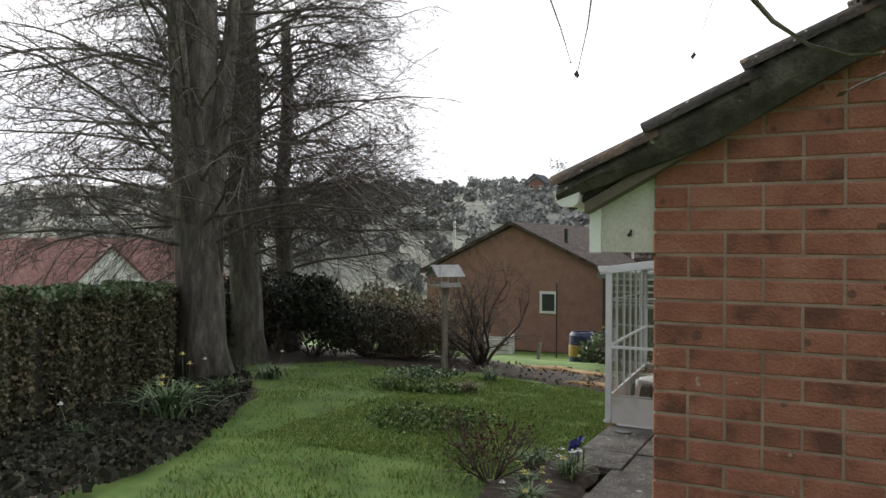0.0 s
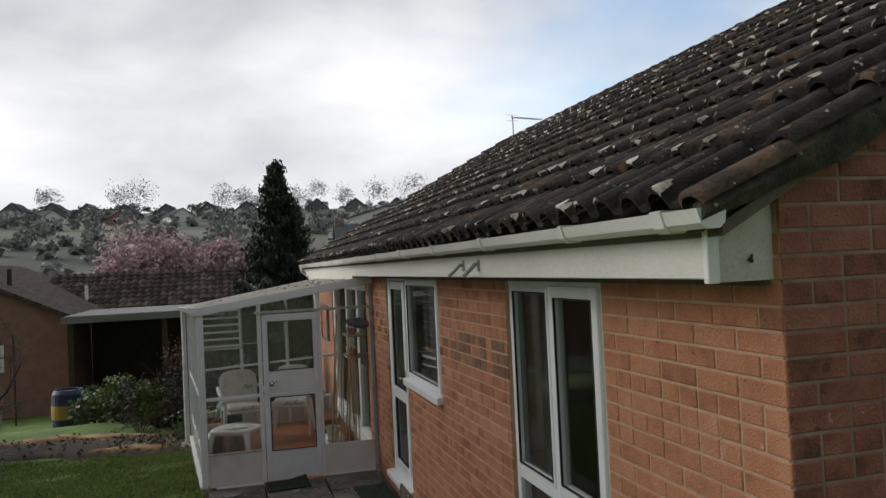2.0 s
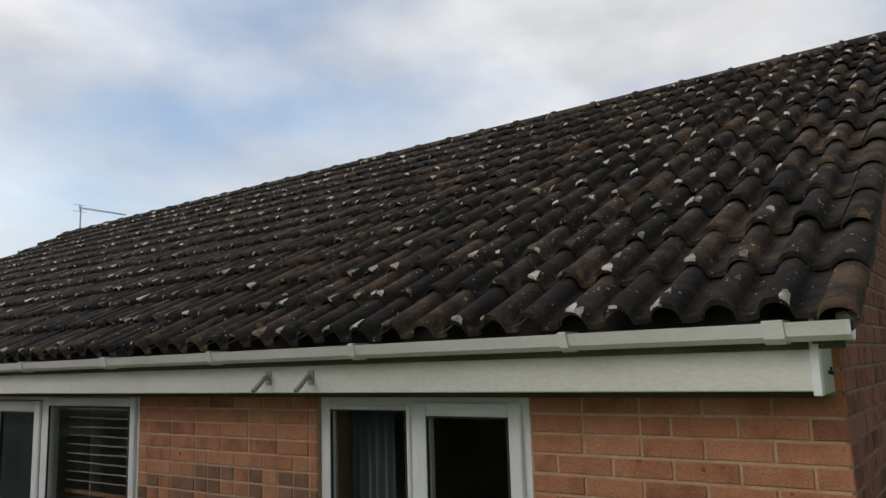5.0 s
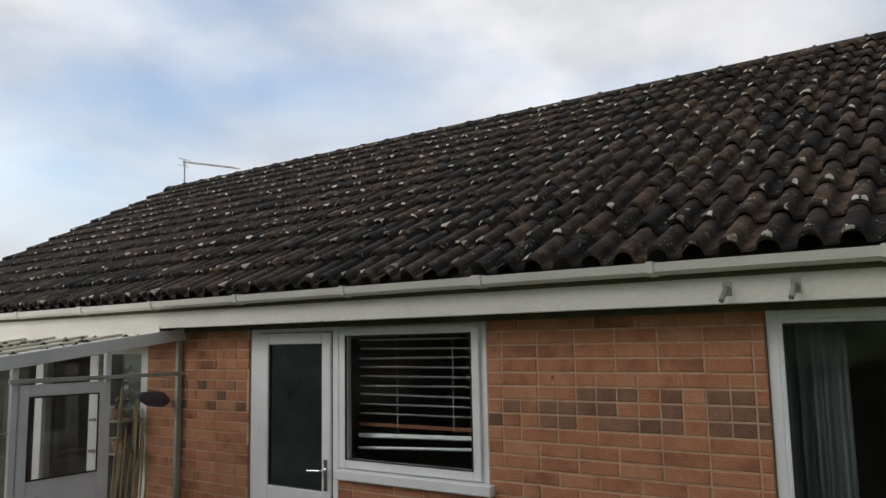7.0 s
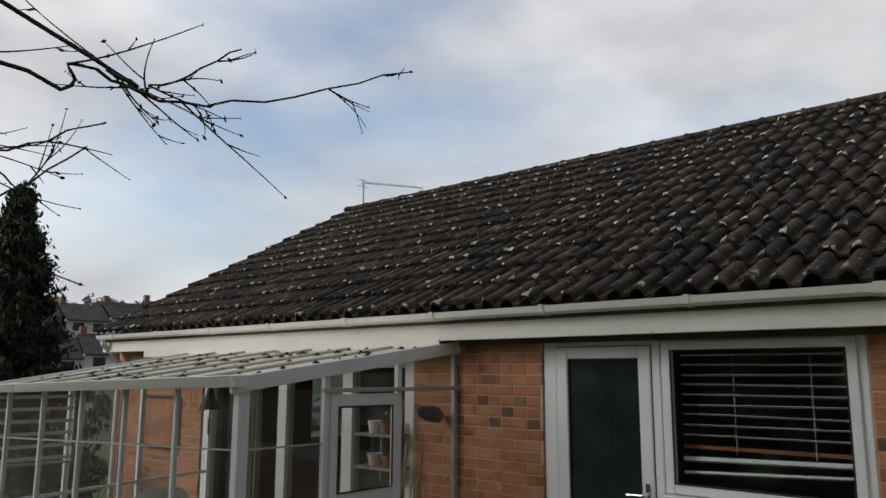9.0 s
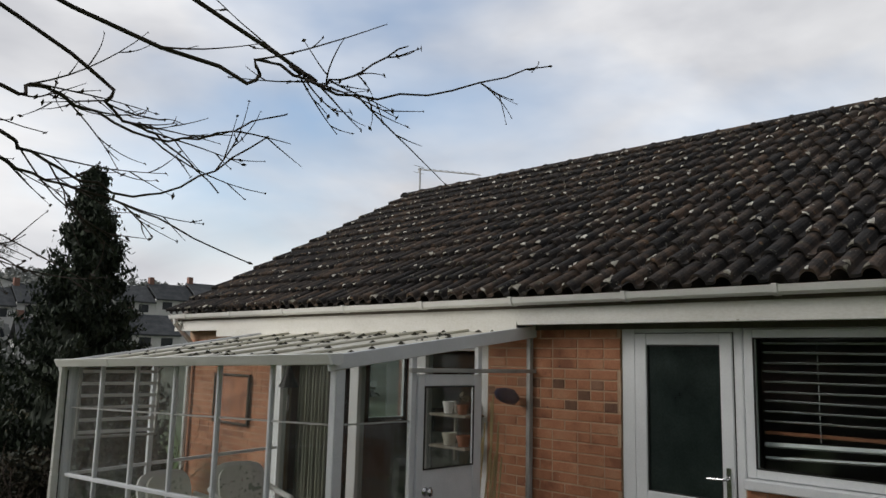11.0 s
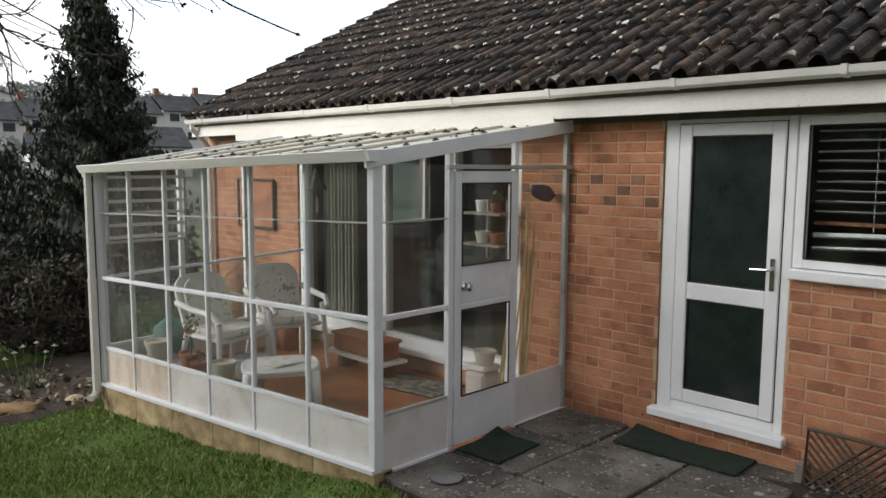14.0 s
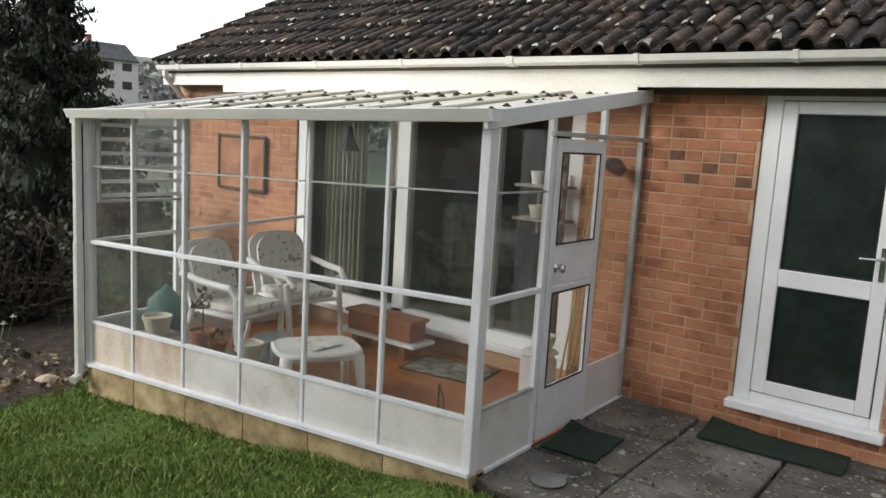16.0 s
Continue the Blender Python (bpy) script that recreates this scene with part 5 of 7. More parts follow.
part("chime", boxes((-0.012, 0.012, -0.003, 0.003, -0.26, -0.12)), BLACKMETAL, lant)
pic = thing("picture_frame", "dark wooden frame round a brick-coloured panel", "frame", at=(-0.03, 11.45, 1.42))
part("frame", frame_ring(-0.41, 0.41, -0.30, 0.30, 0.03, -0.02, 0.012), DARKWOOD, pic)
part("panel", boxes((-0.002, 0.012, -0.38, 0.38, -0.27, 0.27)), BRICK, pic, "brick-coloured board")
lou = thing("slatted_screen", "pale slatted screen at the far end of the conservatory", "screen", at=(-1.84, 10.36, 1.18))
part("screen_frame", boxes((-0.38, 0.38, -0.02, 0.02, -0.02, 0.0), (-0.38, -0.36, -0.02, 0.02, 0.0, 0.62), (0.36, 0.38, -0.02, 0.02, 0.0, 0.62)), ALUDARK, lou)
for k in range(6):
    part("slat", boxes((-0.36, 0.36, -0.006, 0.006, 0.02 + 0.11 * k, 0.05 + 0.11 * k)), UPVC, lou)

# ---- paving ----
paving = thing("patio", "dark weathered concrete paving slabs by the back door", "paving")
tagged(paving, kind="structure")


def slab(x0, x1, y0, y1, top=-0.03, tilt=0.0):
    b = boxes((x0 + 0.009, x1 - 0.009, y0 + 0.009, y1 - 0.009, top - 0.06, top), bevel=0.008)
    for v in b.verts:
        v.co.z += tilt * (v.co.x - x0) + 0.004 * noise.noise((v.co.x * 2, v.co.y * 2, 0))
    part("slab", b, SLAB, paving)


XS, YS = [-1.93, -1.32, -0.66, -0.02], [4.95, 5.6, 6.25, 6.86]
for i, (a, b) in enumerate(zip(XS, XS[1:])):
    for j, (c, d) in enumerate(zip(YS, YS[1:])):
        slab(a, b, c, d, -0.03 - 0.006 * ((i * 2 + j) % 3), 0.004 * ((i + j) % 2))
for k in range(5):
    slab(-1.42 + 0.01 * (k % 2), -0.50, 4.02 - 0.92 * k, 4.93 - 0.92 * k, float(ground_at(-1.0, 4.47 - 0.92 * k)) + 0.02)
tagged(part("paving_bed", boxes((-1.95, -0.01, 4.93, 6.88, -0.3, -0.075)), SOIL), "dark joints below the paving slabs", "ground", kind="structure")


def doormat(at, w, d, turn, label):
    m = thing("doormat", label, "doormat", "green doormats", at, turn)
    bm = bmesh.new()
    bmesh.ops.create_grid(bm, x_segments=14, y_segments=10, size=0.5)
    for v in bm.verts:
        x, y = v.co.x * w, v.co.y * d
        curl = 0.05 * max(0, (v.co.x + v.co.y) - 0.62) * 2
        v.co = Vector((x + 0.008 * noise.noise((x * 9, y * 9, 1)), y + 0.008 * noise.noise((x * 9, y * 9, 4)), 0.016 + 0.006 * noise.noise((x * 5, y * 5, 0)) + curl))
    bmesh.ops.solidify(bm, geom=bm.faces[:], thickness=0.014)
    part("bristle_pad", bm, RUBBER, m)


doormat((-1.08, 6.63, -0.03), 0.46, 0.36, 4, "small dark green bristle doormat on the paving")
doormat((-0.24, 5.72, -0.03), 0.34, 0.86, 2, "large dark green doormat with curled edges")
cover = thing("drain_cover", "round pale concrete drain cover set in the paving", "drain cover", at=(-1.68, 6.53, -0.03))
part("disc", lathe([(0.10, 0.0), (0.10, 0.006), (0.06, 0.008), (0.05, 0.006), (0.0, 0.006)], 18), FELT, cover)

trellis = thing("trellis", "rusty brown mesh trellis leaning on the brick wall", "trellis", at=(-0.20, 4.68, -0.06))
for k in range(13):
    a = -0.28 + 0.05 * k
    for s in (1, -1):
        y0, y1, z0, z1 = a, a + 0.36, 0.0, 0.36
        y0c, y1c = max(-0.26, min(0.26, y0)), max(-0.26, min(0.26, y1))
        if y1c - y0c > 0.03:
            za, zb = (y0c - y0), (y1c - y0)
            part("wire", tubes(([(0.10 * za, s * y0c, za), (0.10 * zb, s * y1c, zb)], 0.009), sides=4), DARKWOOD, trellis)
part("rim", tubes(([(0, -0.27, 0), (0.04, -0.27, 0.37), (0.04, 0.27, 0.37), (0, 0.27, 0)], 0.013), sides=6), DARKWOOD, trellis)
post = thing("timber_stub", "short sawn timber block against the wall", "timber", at=(-0.12, 4.98, -0.08))
part("block", boxes((-0.06, 0.06, -0.03, 0.03, 0, 0.16), bevel=0.006), WEATHERED, post)
gv, gf = [], []
for k in range(500):
    x, y, s = rng.uniform(-0.45, -0.02), rng.uniform(1.2, 4.9), rng.uniform(0.008, 0.028)
    if k < 40:
        x, y = -0.25 + rng.normal(0, 0.08), 4.2 + rng.normal(0, 0.3)
    b0 = len(gv)
    z = float(ground_at(x, y)) + 0.05
    for i in range(4):
        a = i * 1.57 + rng.uniform(0, 1)
        gv.append((x + s * math.cos(a), y + s * math.sin(a), z))
    gv.append((x, y, z + s * 0.8))
    gf += [(b0 + i, b0 + (i + 1) % 4, b0 + 4) for i in range(4)]
tagged(raw("gravel", gv, gf, SLAB), "loose gravel and rubble along the wall", "gravel", kind="stuff")


# ---- trees ----
def grow(p, d, length, r, level, out, bend, kids, droop):
    """Branch lines, thick to thin."""
    n = 6 if level < 2 else 4
    pts, q, v = [p], p.copy(), d.copy()
    for i in range(n):
        v = v + Vector(rng.normal(0, bend, 3).tolist()) + Vector((0, 0, droop * (-0.35 if i < n / 3 else 1.0)))
        v.normalize()
        q = q + v * (length / n)
        pts.append(q.copy())
    out.append((pts, [r * (1 - 0.75 * i / n) + 0.0012 for i in range(n + 1)], level))
    if level >= len(kids):
        return
    for k in range(kids[level]):
        f = 0.18 + 0.80 * (k + rng.uniform(0, 1)) / kids[level]
        i = min(int(f * n), n - 1)
        base = pts[i].lerp(pts[i + 1], f * n - i)
        side = Vector(rng.normal(0, 1, 3).tolist()).cross(v).normalized()
        dr = (v * 0.80 + side * 0.55).normalized()
        grow(base, dr, length * rng.uniform(0.42, 0.62) * (1.15 - 0.5 * f), max(0.0034 if level < 3 and length > 0.7 else 0.0020, r * 0.42 * (1.1 - 0.5 * f)), level + 1, out, bend * 1.15, kids, droop)


def wood(name, lines, material, parent, label="", kind="", thin=3):
    vs, fs = [], []
    for pts, rad, level in lines:
        sides = 12 if rad[0] > 0.12 else 6 if rad[0] > 0.02 else thin
        b0 = len(vs)
        for i, p in enumerate(pts):
            d = (pts[min(i + 1, len(pts) - 1)] - pts[max(i - 1, 0)]).normalized()
            u = d.orthogonal().normalized()
            w = d.cross(u)
            for k in range(sides):
                a = 2 * math.pi * k / sides
                vs.append(p + (u * math.cos(a) + w * math.sin(a)) * rad[i])
        for i in range(len(pts) - 1):
            for k in range(sides):
                a, b = b0 + i * sides + k, b0 + i * sides + (k + 1) % sides
                fs.append((a, b, b + sides, a + sides))
    ob = raw(name, vs, fs, material, parent, label, smooth=True)
    return tagged(ob, kind=kind)


def trunk_mesh(points, radii, parent, ridges=0.10):
    bm = bmesh.new()
    tube(bm, points, radii, 20)
    for v in bm.verts:
        ax = min(points, key=lambda p: abs(p[2] - v.co.z))
        a = math.atan2(v.co.y - ax[1], v.co.x - ax[0])
        low = max(0.0, 1 - (v.co.z - points[0][2]) / 1.2)
        k = 1 + ridges * (math.sin(5 * a + v.co.z) * (0.4 + 1.6 * low) + 0.5 * noise.noise((a * 2, v.co.z * 0.7, 0)))
        v.co.x, v.co.y = ax[0] + (v.co.x - ax[0]) * k, ax[1] + (v.co.y - ax[1]) * k
    return part("trunk", bm, BARK, parent, smooth=True)


def bare_tree(x, y, r, height, reach, limbs, label, first, kids=(7, 6, 5), lean=0.0, sky=0.25, stems=0):
    t = thing("bare_tree", label, "tree", "bare garden trees")
    z = float(ground_at(x, y))
    hs = np.linspace(0, height, 14)
    pts = [(x + lean * h + 0.06 * math.sin(h * 1.3), y + 0.05 * math.sin(h * 0.9 + 1), z - 0.1 + h) for h in hs]
    rad = [r * (1.0 - 0.55 * (h / height)) * (1 + 0.35 * max(0, 1 - h / 0.7)) for h in hs]
    trunk_mesh(pts, rad, t)
    lines = []
    for k in range(limbs):
        h = first + (height * 0.94 - first) * (k / limbs) ** 1.15
        a = k * 2.39996 + rng.uniform(-0.5, 0.5)
        i = min(int(h / height * 13), 12)
        p = Vector(pts[i]).lerp(Vector(pts[i + 1]), h / height * 13 - i)
        d = Vector((math.cos(a), math.sin(a), sky + rng.uniform(-0.2, 0.35))).normalized()
        ln = reach * rng.uniform(0.7, 1.1) * (1 - 0.45 * h / height)
        grow(p, d, ln, 0.034 * rng.uniform(0.7, 1.3), 0, lines, 0.10, kids, -0.07)
    for k in range(stems):
        a = k * 2.1 + 0.6
        q = [Vector(pts[2]) + Vector((math.cos(a) * 0.16, math.sin(a) * 0.16, 0.5 + 0.3 * k))]
        for h in np.linspace(3.0 + 0.3 * k, height * 0.9, 7):
            u = min(1.0, (h - 2.5) / 5)
            q.append(Vector((x + math.cos(a) * (0.20 + 0.5 * u), y + math.sin(a) * (0.20 + 0.5 * u), z + h + 0.05 * math.sin(h * 2 + k))))
        part("stem", tubes((q, [0.2, 0.2, 0.18, 0.16, 0.13, 0.10, 0.07, 0.04]), sides=12), BARK, t, smooth=True)
    wood("limb", [l for l in lines if l[2] <= 1], BARK, t, kind="stuff")
    wood("twig", [l for l in lines if l[2] > 1], TWIG, t, kind="stuff")
    return t


bare_tree(-9.15, 7.0, 0.44, 9.5, 5.2, 64, "tall bare lime tree with a ridged grey trunk", 2.3, (8, 6, 4), stems=3)
bare_tree(-10.4, 9.55, 0.36, 9.0, 5.4, 54, "tall bare tree standing behind the first", 2.3, (8, 6, 4))
bare_tree(-10.97, 11.6, 0.24, 8.0, 4.4, 40, "slender bare tree of the garden row", 2.1, (7, 6, 4))
bare_tree(-13.0, 12.8, 0.28, 8.0, 4.5, 30, "bare tree at the back of the garden row", 1.8, (7, 6, 4))

# limbs that hang over the lawn, from the first lime tree
over = thing("overhanging_branch", "bare twiggy branches of the lime tree over the lawn", "branch")
OVERHANG = [
    [(-4.04, 5.03, 2.79), (-3.81, 4.87, 2.77), (-3.56, 4.67, 2.68), (-2.94, 4.53, 2.93)],
    [(-4.55, 5.34, 2.63), (-4.27, 5.27, 2.48), (-3.99, 5.15, 2.39), (-3.76, 4.92, 2.57)],
    [(-4.51, 5.54, 2.64), (-4.24, 5.48, 2.48), (-3.97, 5.36, 2.4), (-3.64, 5.17, 2.24)],
    [(-4.56, 5.31, 2.73), (-4.27, 5.22, 2.65), (-3.98, 5.09, 2.55), (-3.74, 4.86, 2.63)],
    [(-4.32, 5.28, 2.85), (-4.09, 5.24, 2.65), (-3.94, 5.18, 2.57), (-3.79, 5.12, 2.43)],
    [(-3.91, 4.9, 2.86), (-3.76, 4.82, 2.76), (-3.68, 4.73, 2.71), (-3.49, 4.63, 2.85)],
    [(-4.47, 5.68, 2.48), (-4.39, 5.67, 2.37), (-4.29, 5.65, 2.28), (-4.15, 5.6, 2.19)],
]
TREE_TOP = Vector((-8.9, 7.1, 4.2))
lines = []


def twigs(pts, i0, chance, longest, r, level):
    """Long sweeping side twigs that leave a limb at a narrow angle."""
    for i in range(i0, len(pts) - 1):
        if rng.uniform() > chance:
            continue
        d = (pts[i + 1] - pts[i]).normalized()
        side = Vector(rng.normal(0, 1, 3).tolist()).cross(d).normalized()
        v = (d * 0.85 + side * 0.48 + Vector((0, 0, -0.16))).normalized()
        n, ln = 7, longest * rng.uniform(0.25, 1.0) * (1.15 - 0.6 * i / len(pts))
        curl, q, out = Vector(rng.normal(0, 0.05, 3).tolist()) + Vector((0, 0, 0.035)), pts[i].copy(), [pts[i].copy()]
        for k in range(n):
            v = (v + curl + Vector(rng.normal(0, 0.022, 3).tolist())).normalized()
            q = q + v * (ln / n)
            out.append(q.copy())
        lines.append((out, [r * (1 - 0.62 * k / n) for k in range(n + 1)], level))
        if level < 2:
            twigs(out, 1, 0.38, longest * 0.34, r * 0.74, level + 1)


for ln in OVERHANG:
    TREE_TOP = TREE_TOP + Vector((0, 0.05, 0.22))
    ps = [TREE_TOP, TREE_TOP.lerp(Vector(ln[0]), 0.55) + Vector((0, 0, 0.12)), *[Vector(p) for p in ln]]
    ps = [ps[0] * 2 - ps[1], *ps, ps[-1] * 2 - ps[-2]]
    fine_pts = []
    for p0, p1, p2, p3 in zip(ps, ps[1:], ps[2:], ps[3:]):
        for k in range(7):
            u = k / 7
            fine_pts.append(0.5 * (2 * p1 + (p2 - p0) * u + (2 * p0 - 5 * p1 + 4 * p2 - p3) * u * u + (3 * p1 - p0 - 3 * p2 + p3) * u ** 3) + Vector(rng.normal(0, 0.004, 3).tolist()))
    fine_pts.append(ps[-2])
    m = len(fine_pts)
    lines.append((fine_pts, [0.0095 * (1 - 0.86 * i / (m - 1)) ** 1.15 + 0.0016 for i in range(m)], 0))
    twigs(fine_pts, 9, 0.40, 0.55, 0.0034, 1)
wood("limb", lines, TWIG, over)
buds = [l[0][-1] for l in lines] + [l[0][2] for l in lines]
leaves("bud", [tuple(b) for b in buds], 0.008, TWIG, over, long=2.0, kind="stuff")

near = thing("overhanging_branch", "thin bare twigs hanging before the gable", "branch")
lines = []
for ln, r in (([(0.17, -1.6, 2.8), (0.15, -1.54, 2.63), (0.16, -1.52, 2.59), (0.17, -1.5, 2.54)], 0.00186),
              ([(0.24, -1.57, 2.8), (0.21, -1.52, 2.64), (0.2, -1.51, 2.59), (0.18, -1.5, 2.52)], 0.00186),
              ([(0.29, -1.6, 2.8), (0.42, -1.47, 2.63), (0.46, -1.45, 2.58), (0.51, -1.45, 2.54), (0.56, -1.45, 2.52), (0.6, -1.44, 2.52)], 0.00558),
              ([(0.35, -1.57, 2.77), (0.38, -1.47, 2.62), (0.35, -1.46, 2.54)], 0.00074),
              ([(0.69, -1.47, 2.53), (0.6, -1.44, 2.49), (0.57, -1.43, 2.48), (0.55, -1.43, 2.47)], 0.0031)):
    ln = [Vector(p) for p in ln]
    lines.append((ln, [r * (1 - 0.6 * i / (len(ln) - 1)) for i in range(len(ln))], 0))
for ln, r in (([(0.33, -1.22, 3.25), (0.23, -0.97, 3.03), (0.22, -0.9, 2.99), (0.21, -0.83, 2.93)], 0.006), ([(0.22, -0.9, 2.99), (0.21, -0.94, 3.05), (0.21, -0.95, 3.1)], 0.004)):
    lines.append(([Vector(p) for p in ln], [r * (1 - 0.6 * i / (len(ln) - 1)) for i in range(len(ln))], 0))
for one in lines:
    wood("twig", [one], BARK, near)
leaves("bud", [l[0][-1] for l in lines], 0.009, TWIG, near, kind="stuff")

# ---- hedge and beds on the left ----
hedge = thing("hedge", "clipped dense hedge, bare and brown below, ivy on top", "hedge")
hn = 46000
f = rng.uniform(0, 1, hn)
hp = np.stack([-7.0 - 2.3 * f, 1.2 + 6.0 * f, np.zeros(hn)], 1)
side = rng.uniform(0, 1, hn)
deep = rng.beta(1, 3, hn)
hgt = rng.uniform(0, 1, hn) ** 0.85
top = side > 0.75
nrm = np.array((-0.93, -0.36, 0))
thick = np.where(top, rng.uniform(0, 1.2, hn), deep * 0.5)
bulge = 0.10 * np.sin(f * 23) + 0.08 * np.sin(f * 57 + 1)
hp += nrm * (thick + bulge)[:, None]
hz = np.where(top, 1.62 - deep * 0.2, hgt * 1.62) + 0.07 * np.sin(f * 31)
hp[:, 2] = ground_at(hp[:, 0], hp[:, 1]) + hz
leaves("twiggy_leaves", hp[~top], 0.036, HEDGE, hedge, kind="stuff")
leaves("ivy_top", hp[top], 0.05, IVY, hedge, kind="stuff")
# dark block added inside, its colour standing for the shade between the leaves
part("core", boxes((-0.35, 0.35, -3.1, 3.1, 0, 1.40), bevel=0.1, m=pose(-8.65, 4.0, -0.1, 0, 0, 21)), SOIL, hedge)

# ivy creeping over the soil at the hedge foot
iv = []
for k in range(11000):
    a, q = rng.uniform(0, 6.283), rng.uniform(0, 1) ** 0.6
    u, v = 1.42 * q * math.cos(a), 5.25 * q * math.sin(a)
    x, y = -7.58 + 0.848 * u - 0.53 * v, 4.1 + 0.53 * u + 0.848 * v
    iv.append((x, y, float(ground_at(x, y)) + 0.07 + 0.08 * abs(noise.noise((x * 3, y * 3, 0)))))
leaves("ground_ivy", iv, 0.07, DARKLEAF, None, "dark ivy leaves creeping over the soil by the hedge", long=1.2, kind="stuff")["category"] = "ivy"


def clump(name, label, category, at, n, height, spread, material, width=0.012, flowers=None, group=""):
    """A tuft of arching strap leaves, with blooms on stalks where there are any."""
    c = thing(name, label, category, group, (at[0], at[1], float(ground_at(*at)) + 0.01))
    vs, fs = [], []
    for k in range(n):
        a, h, s = rng.uniform(0, 6.283), height * rng.uniform(0.6, 1.15), spread * rng.uniform(0.4, 1.2)
        b0 = len(vs)
        px, py = -math.sin(a) * width / 2, math.cos(a) * width / 2
        ox, oy = rng.normal(0, spread * 0.2, 2)
        for j in range(5):
            u = j / 4
            r, z = s * u ** 1.6, h * (1.45 * u - 0.55 * u * u * (1 + 0.5 * s / spread))
            w = 1 - 0.8 * u ** 2
            vs += [(ox + r * math.cos(a) + px * w, oy + r * math.sin(a) + py * w, z), (ox + r * math.cos(a) - px * w, oy + r * math.sin(a) - py * w, z)]
        fs += [(b0 + 2 * j, b0 + 2 * j + 1, b0 + 2 * j + 3, b0 + 2 * j + 2) for j in range(4)]
    raw("leaves", vs, fs, material, c)
    for (fx, fy, fz, fm, fr) in (flowers or ()):
        part("stalk", tubes(([(fx * 0.5, fy * 0.5, 0), (fx, fy, fz)], 0.004), sides=4), STRAPLEAF, c)
        b = bmesh.new()
        for k in range(6):
            a = k * 1.047
            q = [b.verts.new((fx + fr * u * math.cos(a + w), fy + fr * u * math.sin(a + w), fz + fr * h)) for u, w, h in ((0.15, 0, 0), (0.7, -0.4, 0.15), (1.0, 0, 0.2), (0.7, 0.4, 0.15))]
            b.faces.new(q)
        bmesh.ops.create_cone(b, segments=8, radius1=fr * 0.25, radius2=fr * 0.36, depth=fr * 0.7, matrix=Matrix.Translation((fx, fy, fz + fr * 0.35)))
        part("flower", b, fm, c)
    return c


Y_, B_ = YELLOW, BLUE
clump("daffodils", "large tuft of strap leaves with yellow daffodils", "flowers", (-7.0, 4.35), 150, 0.62, 0.62, STRAPLEAF, 0.03, [(0.1, -0.2, 0.5, Y_, 0.06), (-0.2, 0.1, 0.52, Y_, 0.06), (0.3, 0.2, 0.42, Y_, 0.05)])
clump("daffodils", "daffodils flowering by the hedge foot", "flowers", (-7.9, 5.5), 40, 0.4, 0.3, STRAPLEAF, 0.018, [(0.1, 0, 0.55, Y_, 0.06), (-0.15, 0.1, 0.66, Y_, 0.06), (0.3, 0.1, 0.62, PLASTIC, 0.05)])
clump("daffodils", "low daffodil leaves with one pale bloom", "flowers", (-6.9, 3.0), 30, 0.3, 0.25, STRAPLEAF, 0.016, [(-0.2, -0.1, 0.4, PLASTIC, 0.05)])
clump("daffodils", "leafy daffodil tuft at the foot of the tree", "flowers", (-8.3, 7.9), 60, 0.35, 0.5, IVY, 0.03, [(0.1, 0.2, 0.45, PLASTIC, 0.05)])
clump("daffodils", "leafy green tuft under the lime tree", "flowers", (-7.9, 6.3), 60, 0.3, 0.45, IVY, 0.03)
clump("hyacinths", "blue hyacinths and pale narcissi beside the path", "flowers", (-1.70, 4.64), 40, 0.25, 0.2, STRAPLEAF, 0.016, [(0.03, 0.05, 0.32, B_, 0.05), (-0.03, 0.02, 0.28, B_, 0.05), (0.06, -0.02, 0.36, B_, 0.05), (0.0, -0.1, 0.24, PLASTIC, 0.045), (-0.12, -0.15, 0.2, PLASTIC, 0.035)])
hy = thing("hyacinths", "dense blue hyacinth flower heads", "flowers", "", (-1.69, 4.68, -0.08))
leaves("petals", blob(260, (0, 0, 0.30), (0.11, 0.08, 0.08), 4), 0.022, BLUE, hy)
part("stalk", tubes(([(0, 0, 0), (0, 0, 0.3)], 0.008), ([(0.05, 0.02, 0), (0.06, 0.02, 0.28)], 0.008), sides=5), STRAPLEAF, hy)
clump("daffodils", "small yellow primroses and leaves in the bed", "flowers", (-1.95, 4.0), 40, 0.16, 0.2, STRAPLEAF, 0.02, [(0.1, 0.1, 0.15, Y_, 0.03), (-0.1, 0.05, 0.16, Y_, 0.03), (0.0, -0.15, 0.17, Y_, 0.035), (-0.2, 0.2, 0.14, Y_, 0.03), (0.16, -0.08, 0.16, Y_, 0.03)])
clump("daffodils", "white narcissi and green leaves beside the path", "flowers", (-1.68, 4.35), 60, 0.3, 0.22, STRAPLEAF, 0.018, [(0.1, 0.0, 0.3, PLASTIC, 0.045), (-0.1, 0.1, 0.27, PLASTIC, 0.04), (0.0, -0.15, 0.25, Y_, 0.04)])
clump("daffodils", "yellow primroses with low leaves beside the path", "flowers", (-1.75, 3.45), 60, 0.18, 0.26, STRAPLEAF, 0.024, [(0.15, 0.1, 0.17, Y_, 0.035), (-0.1, 0.2, 0.18, Y_, 0.035), (0.05, -0.2, 0.16, Y_, 0.035), (-0.2, -0.1, 0.17, PLASTIC, 0.035)])
clump("daffodils", "green leafy tuft at the bed edge", "flowers", (-2.15, 4.65), 70, 0.26, 0.3, STRAPLEAF, 0.02)
clump("daffodils", "grey-green leafy tuft in the bed", "flowers", (-5.0, 10.1), 50, 0.35, 0.35, STRAPLEAF, 0.022)
